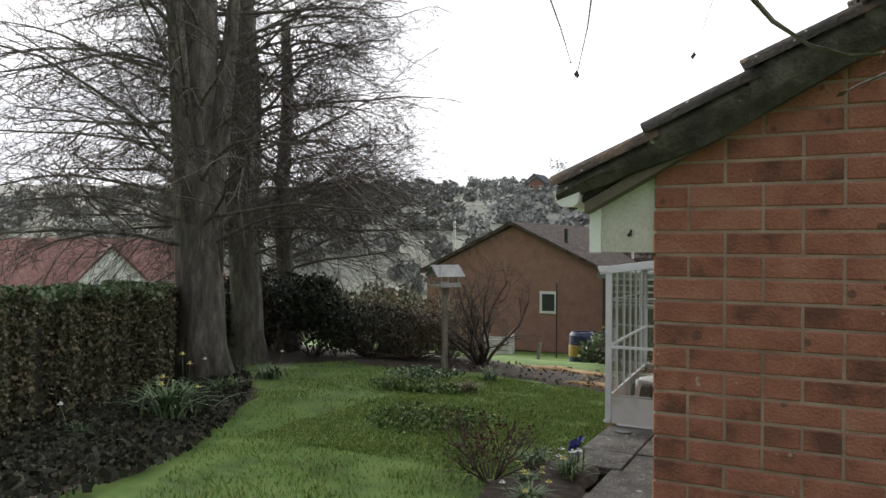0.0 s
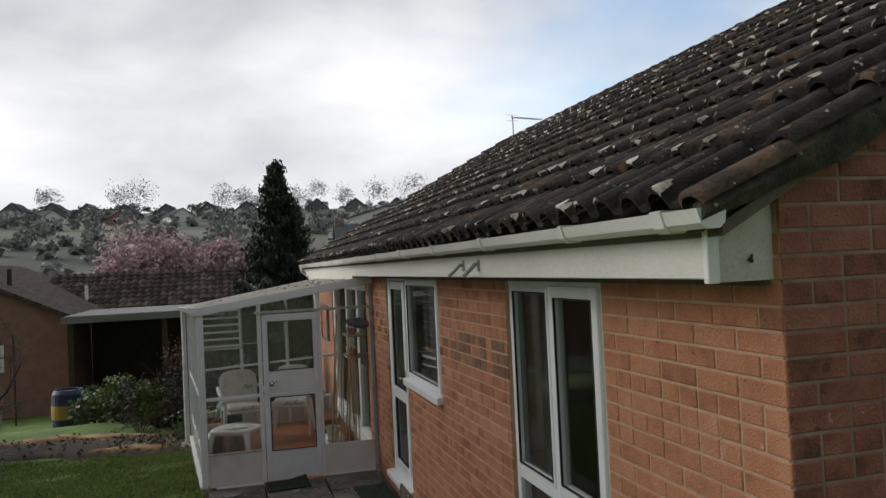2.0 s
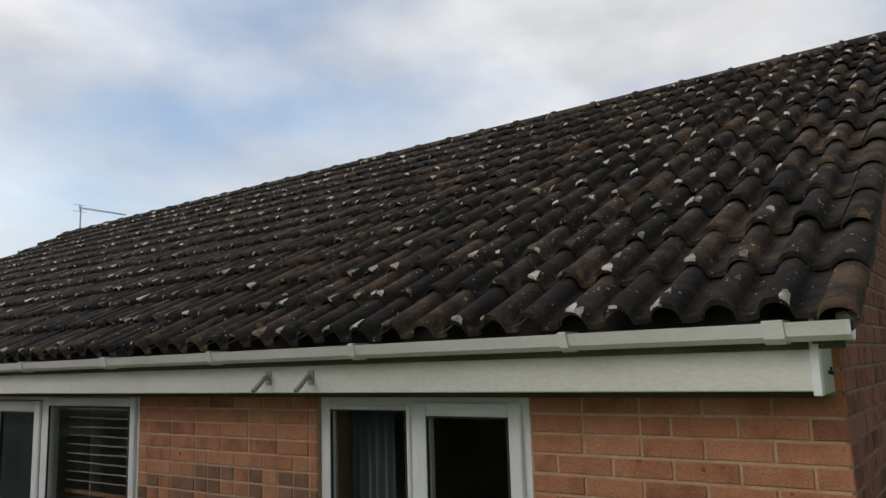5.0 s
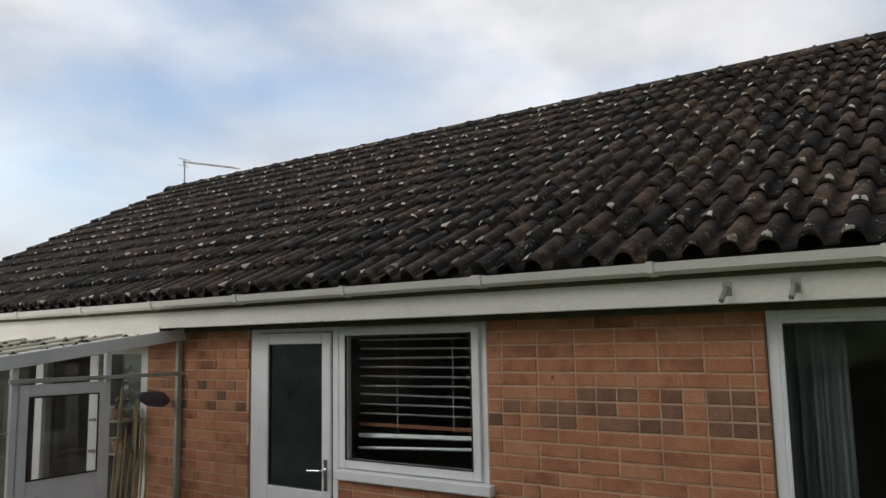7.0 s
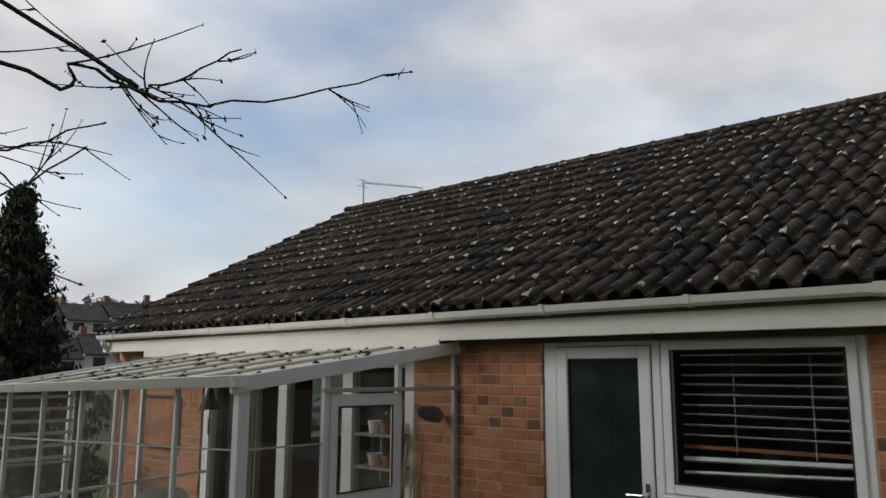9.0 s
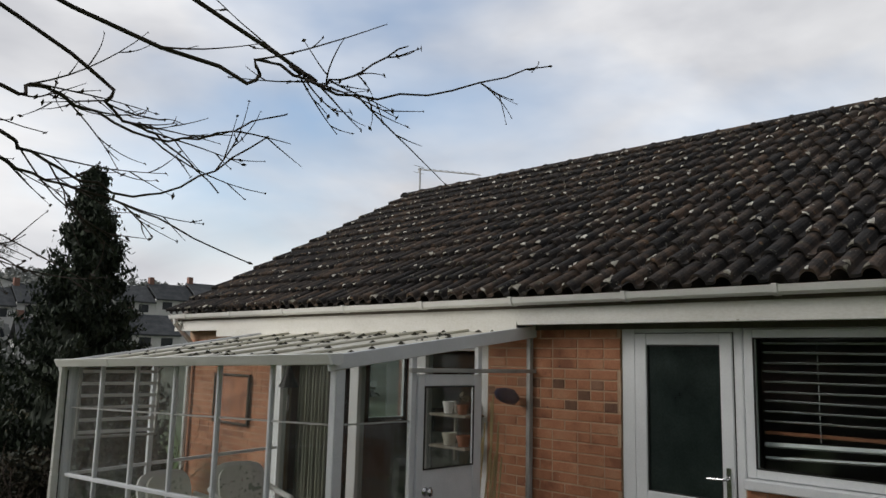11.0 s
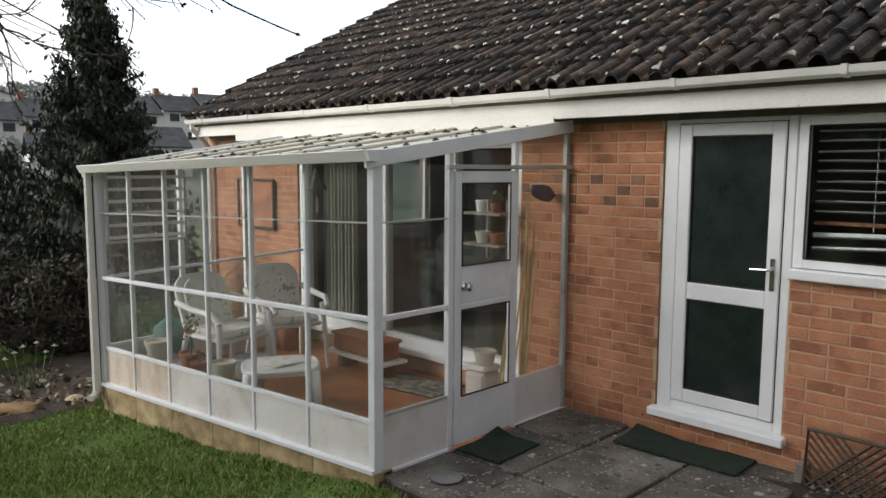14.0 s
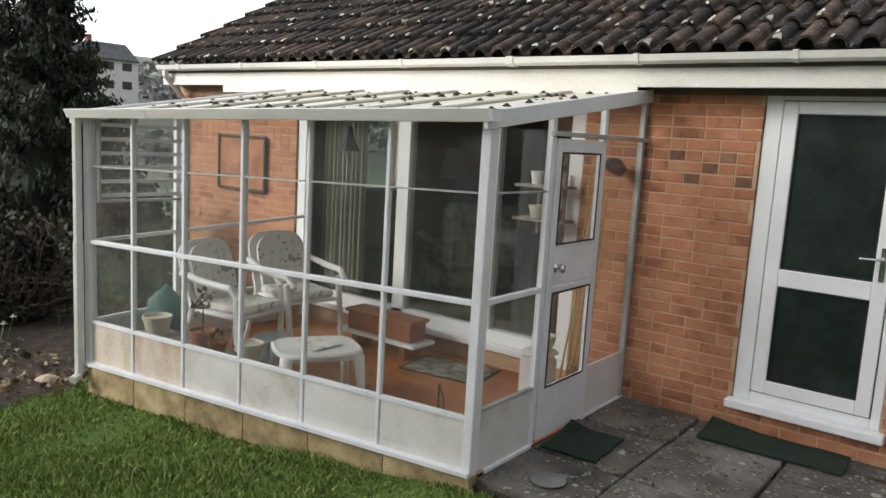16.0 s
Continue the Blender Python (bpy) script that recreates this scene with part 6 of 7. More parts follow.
clump("pampas_grass", "dry brown grass tuft in the lawn bed", "plant", (-4.75, 8.55), 160, 0.24, 0.34, BRAMBLE, 0.01)


def bush(name, label, at, radii, stems, n, leaf, material, height=None, twig=TWIG, kids=(4, 3), thick=1.0):
    b = thing(name, label, "shrub", "", (0, 0, 0))
    z = float(ground_at(at[0], at[1]))
    ls = []
    for k in range(stems):
        a = rng.uniform(0, 6.283)
        grow(Vector((at[0] + 0.06 * math.cos(a), at[1] + 0.06 * math.sin(a), z)), Vector((math.cos(a) * radii[0], math.sin(a) * radii[1], radii[2] * rng.uniform(0.7, 1.4))).normalized(), radii[2] * rng.uniform(0.9, 1.4), (0.008 + 0.006 * radii[2]) * thick, 0, ls, 0.16, kids, 0.0)
    wood("stem", ls, twig, b, kind="stuff")
    if n:
        leaves("foliage", blob(n, (at[0], at[1], z + radii[2] * 0.75), (radii[0], radii[1], radii[2] * 0.75), 12), leaf, material, b, kind="stuff")
    return b


bush("rose_bush", "sparse rose bush with reddish new leaves", (-2.35, 4.0), (0.55, 0.55, 0.55), 16, 420, 0.022, RUSSET)
bush("low_shrub", "low dark green clump in the lawn", (-4.1, 5.9), (1.0, 0.8, 0.13), 4, 3600, 0.03, SHRUB)
bush("low_shrub", "yellow-green ground cover in the lawn bed", (-5.6, 8.4), (1.0, 0.6, 0.10), 4, 3600, 0.035, SHRUB)
bush("low_shrub", "low leafy plants round the bird table", (-6.0, 9.4), (0.8, 0.5, 0.16), 6, 900, 0.04, IVY)
apple = bush("apple_tree", "small bare tangled apple tree behind the bird table", (-6.2, 12.4), (1.5, 1.2, 1.9), 11, 0, 0, BRAMBLE, kids=(5, 5, 4), thick=2.2)
part("trunk", tubes(([(-6.2, 12.4, float(ground_at(-6.2, 12.4)) - 0.1), (-6.17, 12.4, float(ground_at(-6.2, 12.4)) + 0.35), (-6.2, 12.42, float(ground_at(-6.2, 12.4)) + 0.6)], [0.11, 0.085, 0.05]), sides=10), BARK, apple, smooth=True)
bush("bramble", "tangle of dry brown brambles under the trees", (-9.0, 12.3), (1.5, 1.1, 1.0), 46, 5200, 0.045, DARKLEAF, kids=(6, 4), thick=1.5)
bush("bramble", "arching brown brambles behind the bird table", (-8.0, 12.4), (1.2, 0.9, 0.85), 46, 2600, 0.04, BRAMBLE, twig=BRAMBLE, kids=(6, 4), thick=1.5)
bush("bramble", "pale dry shrub among brambles", (-7.3, 13.0), (0.8, 0.8, 1.1), 34, 1500, 0.035, BRAMBLE, twig=BRAMBLE, kids=(6, 4))
bush("dark_shrub", "dark evergreen shrub filling the shade of the trees", (-9.95, 11.3), (1.2, 1.0, 1.35), 14, 9000, 0.06, CONIFER)
bush("dark_shrub", "dark evergreen shrub behind the tree row", (-12.0, 12.0), (1.8, 1.5, 1.5), 14, 9000, 0.07, DARKLEAF)
bush("dark_shrub", "dark ivy-clad shrub behind the hedge end", (-11.2, 9.4), (1.0, 1.5, 1.2), 10, 6500, 0.06, DARKLEAF)
clump("pampas_grass", "pale dry pampas plumes behind the brambles", "plant", (-8.2, 14.6), 70, 1.9, 0.5, CREAM, 0.03)
# right of the lawn, past the conservatory
bush("laurel", "rounded green shrub beyond the soil bed", (-3.9, 15.2), (0.9, 0.8, 0.8), 10, 2600, 0.06, SHRUB)
bush("laurel", "grey-green leafy plant beside the barrel", (-4.5, 15.9), (0.6, 0.6, 0.65), 8, 1200, 0.07, IVY)
bush("bramble", "bramble thicket with arching canes", (-3.0, 13.6), (1.0, 0.8, 0.75), 34, 3600, 0.035, DARKLEAF, kids=(5, 4))
bush("bramble", "dry bramble thicket near the conservatory end", (-1.5, 13.4), (1.1, 0.7, 0.9), 34, 5200, 0.04, DARKLEAF, kids=(5, 4))
bush("laurel", "bright leafy shrub among brambles", (-3.3, 13.1), (0.45, 0.4, 0.7), 8, 900, 0.04, SHRUB)
bush("dark_shrub", "dense dark shrub close behind the conservatory", (-0.95, 12.15), (0.85, 0.5, 1.15), 12, 8000, 0.045, CONIFER)
bush("dark_shrub", "dark shrub below the cypress", (-1.9, 14.4), (1.2, 0.7, 1.1), 12, 7000, 0.05, DARKLEAF)
bush("russet_shrub", "russet leaved shrub before the conifers", (-2.4, 15.4), (0.8, 0.6, 1.3), 14, 2600, 0.045, RUSSET)
clump("snowdrops", "pale dying flower heads on thin stalks", "flowers", (-2.55, 11.75), 20, 0.4, 0.15, STRAPLEAF, 0.01, [(0.1 * k - 0.2, 0.05 * (k % 3), 0.4 + 0.04 * (k % 4), CREAM, 0.035) for k in range(6)])


def conifer(label, at, height, width, n):
    c = thing("conifer", label, "tree", "dark conifers")
    z = float(ground_at(*at))
    part("trunk", tubes(([(at[0], at[1], z), (at[0], at[1], z + height * 0.92)], [0.12, 0.02])), BARK, c)
    core = lathe([(width * 0.40, height * 0.03), (width * 0.46, height * 0.2), (width * 0.26, height * 0.5), (width * 0.08, height * 0.72), (0.0, height * 0.86)], 14, (at[0], at[1], z))
    for v in core.verts:
        v.co += 0.12 * width * noise.noise_vector(v.co * 2.3)
    part("inner_foliage", core, CONIFER, c)
    pts = []
    tips = 340
    for k in range(tips):
        f = rng.uniform(0.02, 0.97)
        a = rng.uniform(0, 6.283)
        r = width * (1 - f) ** 0.95 * (0.70 + 0.55 * rng.uniform()) * min(1, 0.55 + 2 * f)
        zz = z + height * f
        m = n // tips
        u = rng.uniform(0, 1, m) ** 0.6
        px = at[0] + math.cos(a) * r * u + rng.normal(0, 0.055, m)
        py = at[1] + math.sin(a) * r * u + rng.normal(0, 0.055, m)
        pz = zz + 0.30 * u * (0.6 + r) + rng.normal(0, 0.05, m)
        pts.append(np.stack([px, py, pz], 1))
    pts.append(np.stack([at[0] + rng.normal(0, 0.05, 160), at[1] + rng.normal(0, 0.05, 160), z + height * rng.uniform(0.85, 1.03, 160)], 1))
    leaves("foliage", np.concatenate(pts), 0.034, CONIFER, c, up=0.9, long=2.6, kind="stuff")
    return c


conifer("dark green cypress with an uneven pointed top", (-0.55, 15.0), 5.25, 1.5, 60000)
conifer("dense dark conifer at the garden edge", (1.6, 35.0), 8.4, 2.7, 22000)
conifer("low dark conifer behind the brambles", (-1.3, 16.8), 2.9, 1.0, 9000)

# ---- bird table, barrel, garden clutter ----
BX, BY = -6.55, 11.3
bt = thing("bird_table", "silvery weathered wooden bird table with a pitched roof", "bird table", at=(BX, BY, float(ground_at(BX, BY)) + 0.18), turn=-38)
part("post", boxes((-0.05, 0.05, -0.05, 0.05, -0.22, 1.56), bevel=0.008), WEATHERED, bt)
part("tray", boxes((-0.30, 0.30, -0.24, 0.24, 1.56, 1.60), bevel=0.005), SILVER, bt)
for sx in (-1, 1):
    for sy in (-1, 1):
        part("corner_post", boxes((sx * 0.25 - 0.014, sx * 0.25 + 0.014, sy * 0.19 - 0.014, sy * 0.19 + 0.014, 1.60, 1.80)), SILVER, bt)
    part("roof_board", boxes((-0.20, 0.20, -0.32, 0.32, -0.01, 0.01), m=pose(sx * 0.165, 0, 1.89, 0, sx * 36, 0)), SILVER, bt, "silvery grey roof board")
    part("gable", extrude_y([(-0.27, 1.80), (0.27, 1.80), (0.0, 1.985)], sx * 0.24 - 0.006, sx * 0.24 + 0.006), SILVER, bt)
    part("edge_strip", boxes((sx * 0.29 - 0.008, sx * 0.29 + 0.008, -0.23, 0.23, 1.60, 1.65)), SILVER, bt)
    part("brace", boxes((-0.02, 0.02, -0.02, 0.02, -0.14, 0.14), m=pose(sx * 0.1, 0, 1.46, 0, sx * 45, 0)), WEATHERED, bt)
BG = float(ground_at(-5.13, 16.4))
br = thing("barrel", "plastic barrel banded dark blue and yellow", "barrel", at=(-5.13, 16.4, BG), turn=0)
part("body", lathe([(0.28, 0), (0.33, 0.1), (0.34, 0.32)], 22), NAVY, br)
part("band", lathe([(0.345, 0.30), (0.35, 0.36), (0.35, 0.56), (0.345, 0.60)], 22), AMBER, br, "faded yellow middle band")
part("top", lathe([(0.34, 0.58), (0.33, 0.84), (0.28, 0.92), (0.24, 0.92), (0.24, 0.88)], 22), NAVY, br)
cb = thing("compost_bin", "pale grey boarded compost box", "bin", at=(-9.6, 21.5, float(ground_at(-9.6, 21.5))), turn=10)
for k in range(4):
    part("board", boxes((-0.45, 0.45, -0.4, -0.37, 0.16 * k + 0.02, 0.16 * k + 0.15)), PANEL, cb)
part("side", boxes((-0.45, -0.42, -0.37, 0.4, 0, 0.66)), PANEL, cb)
part("side", boxes((0.42, 0.45, -0.37, 0.4, 0, 0.66)), PANEL, cb)
for (px, py, ph, lean) in ((-7.1, 18.5, 0.6, 6), (-3.6, 14.6, 1.0, -10)):
    st = thing("stake", "pale weathered garden stake", "stake", "garden stakes", (px, py, float(ground_at(px, py)) - 0.05))
    part("stake", boxes((-0.05, 0.05, -0.03, 0.03, 0, ph), bevel=0.006, m=pose(0, 0, 0, 0, lean, 0)), WEATHERED, st)
pole = thing("metal_pole", "thin dark iron pole standing in the garden", "pole", at=(-7.2, 20.5, float(ground_at(-7.2, 20.5))))
part("pole", tubes(([(0, 0, 0), (0, 0, 2.4)], 0.025)), IRON, pole)
lp = thing("street_lamp", "pale concrete lamp post behind the gardens", "lamp post", at=(-17.5, 34.0, float(ground_at(-17.5, 34))))
part("post", tubes(([(0, 0, 0), (0, 0, 6.6)], [0.12, 0.08])), RENDER_W, lp)
lv = []
for k in range(700):
    x, y = rng.uniform(-6.5, -1.9), rng.uniform(10.6, 13.0)
    if rng.uniform() < 0.5:
        x, y = rng.uniform(-3.6, -2.0), rng.uniform(10.4, 12.6)
    lv.append((x, y, float(ground_at(x, y)) + 0.07 + rng.uniform(-0.01, 0.02)))
leaves("litter", lv, 0.05, BRAMBLE, None, "dry leaves and chips strewn over the soil", up=-0.1, kind="stuff")["category"] = "leaf litter"
sv = thing("stone", "pale lump of stone beside the conservatory corner", "stone", at=(-2.35, 10.95, float(ground_at(-2.35, 10.95)) + 0.03))
s_b = bmesh.new()
bmesh.ops.create_icosphere(s_b, subdivisions=2, radius=0.11)
for v in s_b.verts:
    v.co *= 1 + 0.35 * noise.noise(v.co * 9)
    v.co.z *= 0.6
part("rock", s_b, MORTAR, sv)


# ---- houses beyond ----
def pane_part(parent, x0, x1, y, z0, z1, frame=RENDER_W):
    w = part("window", boxes((x0, x1, y - 0.04, y + 0.02, z0, z1)), frame, parent, "white framed window")
    part("pane", boxes((x0 + 0.1, x1 - 0.1, y - 0.06, y - 0.041, z0 + 0.1, z1 - 0.1)), FARGLASS, w)


nb = thing("bungalow", "brown brick bungalow with a tiled gable roof", "house")
gz = -1.75
pent = bmesh.new()
pp = [(-13.8, gz), (-6.45, gz), (-6.45, 1.18), (-10.12, 2.92), (-13.8, 1.18)]
part("wall", extrude_y(pp, 24.0, 33.0), FARBRICK, nb)
for x0 in (-14.05, -6.2):
    part("roof", extrude_y([(x0, 1.08), (-10.12, 2.97), (-10.12, 3.11), (x0, 1.22)], 23.8, 34.0), FARROOF, nb, "dark brown tiled roof slope")
part("wing_wall", boxes((-6.4, -1.4, 29.0, 36.0, gz - 0.6, 0.75)), FARBRICK, nb)
wing = part("wing_roof", boxes((-8.6, -1.0, -0.06, 0.06, -2.05, 2.05), m=pose(0, 30.3, 1.58, -62, 0, 0)), FARROOF, nb, "tiled roof slope of the rear wing")
pane_part(nb, -9.02, -8.34, 24.0, -0.32, 0.5)
part("flue", tubes(([(-7.0, 30.2, 1.3), (-7.0, 30.2, 2.2)], 0.06)), RENDER_W, nb, "white vent pipe")
part("flue", tubes(([(-8.5, 25.5, 2.1), (-8.5, 25.5, 2.85)], 0.08)), IRON, nb, "black vent pipe")
tv, tf = [], []
for r in range(11):
    for c in range(25):
        x = -8.5 + 0.3 * c
        s = 0.37 * r - 2.0
        cy, cz = 30.3 + s * math.cos(radians(28)), 1.58 + s * math.sin(radians(28)) + 0.07
        b0 = len(tv)
        for dx, ds, dz in ((0, 0, 0.05), (0.15, 0, 0.10), (0.29, 0, 0.05), (0.29, 0.38, 0.02), (0.15, 0.38, 0.07), (0, 0.38, 0.02), (0, 0, -0.02), (0.29, 0, -0.02)):
            tv.append((x + dx, cy + ds * math.cos(radians(28)), cz + ds * math.sin(radians(28)) + dz))
        tf += [(b0, b0 + 1, b0 + 4, b0 + 5), (b0 + 1, b0 + 2, b0 + 3, b0 + 4), (b0 + 6, b0 + 7, b0 + 2, b0 + 1), (b0 + 6, b0 + 1, b0)]
tagged(raw("roof_tiles", tv, tf, FARROOF, nb), kind="stuff")
cp = thing("carport", "flat felt-roofed carport beside the bungalow, dark inside", "carport")
part("roof", boxes((-6.4, -1.0, 22.6, 27.5, 1.18, 1.32), bevel=0.02), FELT, cp)
part("fascia", boxes((-6.45, -0.95, 22.56, 22.6, 1.10, 1.30)), FELT, cp)
part("back_wall", boxes((-6.4, -1.0, 27.3, 27.5, -1.9, 1.18)), DARKWOOD, cp)
for x in (-6.25, -3.6, -1.2):
    part("post", boxes((x - 0.08, x + 0.08, 22.8, 22.96, -1.9, 1.18)), DARKWOOD, cp)
part("side_wall", boxes((-1.1, -1.0, 23.0, 27.3, -1.9, 1.18)), DARKWOOD, cp)


def cottage(at, turn, w, d, eave, rise, wall, roof_m, label, windows=2, storeys=1, group="houses on the far hill"):
    h = thing("house", label, "house", group, at, turn)
    part("wall", extrude_y([(-w / 2, -1.5), (w / 2, -1.5), (w / 2, eave), (0, eave + rise), (-w / 2, eave)], 0, d), wall, h)
    for s in (-1, 1):
        part("roof", extrude_y([(s * (w / 2 + 0.3), eave - 0.25), (0, eave + rise), (0, eave + rise + 0.2), (s * (w / 2 + 0.35), eave - 0.05)], -0.3, d + 0.3), roof_m, h)
    for st in range(storeys):
        for k in range(windows):
            x = -w / 2 + w * (k + 0.5) / windows
            pane_part(h, x - 0.6, x + 0.6, 0, 0.9 + 2.6 * st, 2.1 + 2.6 * st)
    return h


red = thing("house", "red-roofed house with a pale gable behind the hedge", "house", "", (-40, 27, -1.6), 55)
part("wall", boxes((-8, 9, 0, 7, -3.5, 1.3)), RENDER_W, red)
part("roof", extrude_y([(-4.3, 0), (0, 2.7), (0, 2.95), (-4.5, 0.1)], -9.5, 8.5), REDROOF, red, "red tiled roof slope").matrix_basis = pose(0, 3.6, 1.2, 0, 0, 90)
part("roof", extrude_y([(4.3, 0), (0, 2.7), (0, 2.95), (4.5, 0.1)], -9.5, 8.5), REDROOF, red, "red tiled roof slope").matrix_basis = pose(0, 3.6, 1.2, 0, 0, 90)
part("gable", extrude_y([(-2.2, 0), (2.2, 0), (0, 2.4)], -1.6, 3.0), RENDER_W, red, "pale rendered gable").matrix_basis = pose(2.6, 0.4, 1.2, 0, 0, 0)
part("gable_roof", extrude_y([(-2.6, -0.25), (0, 2.5), (2.6, -0.25), (2.4, -0.25), (0, 2.3), (-2.4, -0.25)], -1.7, 3.0), REDROOF, red).matrix_basis = pose(2.6, 0.4, 1.25, 0, 0, 0)
part("gutter", boxes((-9, 9.5, -0.75, -0.65, 1.15, 1.27)), RENDER_W, red)
part("taller_block", boxes((-14, -8.2, 3, 10, -3.5, 4.6)), REDROOF, red, "orange-red brick block behind")
pane_part(red, -8.8, -7.9, 2.96, 3.2, 4.5)
wire = thing("wire_fence", "grey wire fence with posts behind the hedge", "fence")
for k in range(8):
    part("post", tubes(([(-19.0 - 0.4 * k, 6.0 + 2.2 * k, float(ground_at(-19 - 0.4 * k, 6 + 2.2 * k))), (-19.0 - 0.4 * k, 6.0 + 2.2 * k, 0.95)], 0.05)), FELT, wire)
for z in (0.5, 0.85):
    part("rail", tubes(([(-18.8, 5.0, z), (-22.0, 22.0, z)], 0.03)), FELT, wire)

# terraces up the near hillside
def terrace(at, turn, n, label, roof_m=GREYROOF):
    t = thing("terrace_row", label, "terraced houses", "terraces on the hillside", at, turn)
    for k in range(n):
        z = 0.55 * k
        x0, x1 = 6.0 * k, 6.0 * k + 5.98
        part("wall", boxes((x0, x1, 0, 8, -3, 5.0 + z)), RENDER_W, t)
        part("roof", extrude_y([(-0.4, 4.8 + z), (4.0, 7.3 + z), (8.4, 4.8 + z), (8.4, 5.0 + z), (4.0, 7.55 + z), (-0.4, 5.0 + z)], -x1, -x0), roof_m, t).matrix_basis = pose(0, 0, 0, 0, 0, 90)
        for r in range(2):
            for q in range(2):
                pane_part(t, x0 + 0.9 + 2.6 * q, x0 + 2.5 + 2.6 * q, 0, 0.8 + 2.6 * r + z, 2.1 + 2.6 * r + z)
        part("chimney", boxes((x0 + 0.2, x0 + 0.9, 3.6, 4.4, 7.0 + z, 8.4 + z)), FARBRICK, t)
    return t


terrace((14, 112, 1.9), -4, 7, "row of pale terraced houses with grey roofs")
terrace((22, 96, -2.0), -10, 3, "lower row of pale terraced houses")
k = 0
for x in np.arange(-95, 60, 12.5):
    y = 262 + 14 * math.sin(x * 0.07)
    cottage((x, y, float(ground_at(x, y)) - 0.5), 8 * math.sin(x), 7.5, 9, 2.2, 3.0, FELT, GREYROOF, "pale steep-gabled house on the far hill", 2)
    k += 1
for x, y in ((-60, 235), (-48, 228), (-30, 222), (-14, 230), (2, 226), (-85, 232)):
    cottage((x, y, float(ground_at(x, y)) - 0.5), 40 * math.sin(x * 3.1), 6.5, 8, 2.4, 2.0, RENDER_W if k % 3 else FARBRICK, GREYROOF, "small house among trees on the far hill", 2)
    k += 1
far_hall = cottage((30, 150, 9.5), -15, 16, 10, 3.5, 2.0, RENDER_W, GREYROOF, "long pale building on the hill", 4)

# hillside trees and hedges
cl = []
for _ in range(900):
    x, y = rng.uniform(-190, 110), rng.uniform(60, 330)
    if 225 < y < 300 and rng.uniform() < 0.55:
        continue
    s = rng.uniform(1.3, 3.4)
    cl.append(blob(130, (x, y, float(ground_at(x, y)) + s * 0.5), (s * 1.3, s * 1.3, s), 5))
leaves("far_trees", np.concatenate(cl), 0.75, HAZEWOODS, None, "leafless trees and hedges over the hillside, greyed for haze", long=1.3, kind="stuff")["category"] = "woods"
cl = []
for x, y, s in ((-36, 270, 6), (-30, 272, 7), (-2, 274, 6), (4, 272, 5), (10, 276, 5), (30, 276, 6), (40, 280, 5), (52, 270, 6), (-60, 280, 5), (-95, 285, 6), (64, 268, 7), (22, 270, 5)):
    cl.append(blob(900, (x, y, float(ground_at(x, y)) + s * 1.15), (s, s, s * 1.0), 14))
leaves("skyline_trees", np.concatenate(cl), 0.22, HAZEWOODS, None, "bare rounded trees on the skyline", long=2.5, kind="stuff")["category"] = "woods"
for bx, by, bw, bh in ((-8.5, 75.0, 7.0, 9.6), (-2.5, 78.0, 4.6, 8.6)):
    bl = thing("blossom_tree", "spreading tree in pink blossom", "tree", "pink blossom trees")
    z = float(ground_at(bx, by))
    ls = []
    for q in range(14):
        a = q * 2.4
        grow(Vector((bx, by, z + 0.8)), Vector((math.cos(a) * bw, math.sin(a) * bw * 0.6, bh * 0.9)).normalized(), bw * 0.8, 0.16, 0, ls, 0.12, (4,), 0.0)
    ls.append(([Vector((bx, by, z - 0.2)), Vector((bx, by, z + 1.0))], [0.35, 0.28], 0))
    wood("limb", ls, BARK, bl)
    leaves("crown", blob(9000, (bx, by, z + bh * 0.68), (bw * 0.8, bw * 0.6, bh * 0.5), 22, 0.7), 0.26, BLOSSOM, bl, kind="stuff")
cl = []
for _ in range(150):
    x, y = rng.uniform(-42, 12), rng.uniform(38, 66)
    s = rng.uniform(0.8, 2.0)
    cl.append(blob(160, (x, y, float(ground_at(x, y)) + s * 0.6), (s * 1.4, s * 1.2, s), 5))
for _ in range(60):
    x, y = rng.uniform(-60, -14), rng.uniform(14, 50)
    if abs(x + 40) < 12 and 18 < y < 42:
        continue
    s = rng.uniform(0.6, 1.2)
    cl.append(blob(160, (x, y, float(ground_at(x, y)) + s * 0.5), (s * 1.4, s * 1.2, s), 5))
leaves("valley_shrubs", np.concatenate(cl), 0.30, HEDGE, None, "shrubs and hedges of the gardens beyond", kind="stuff")["category"] = "shrubs"

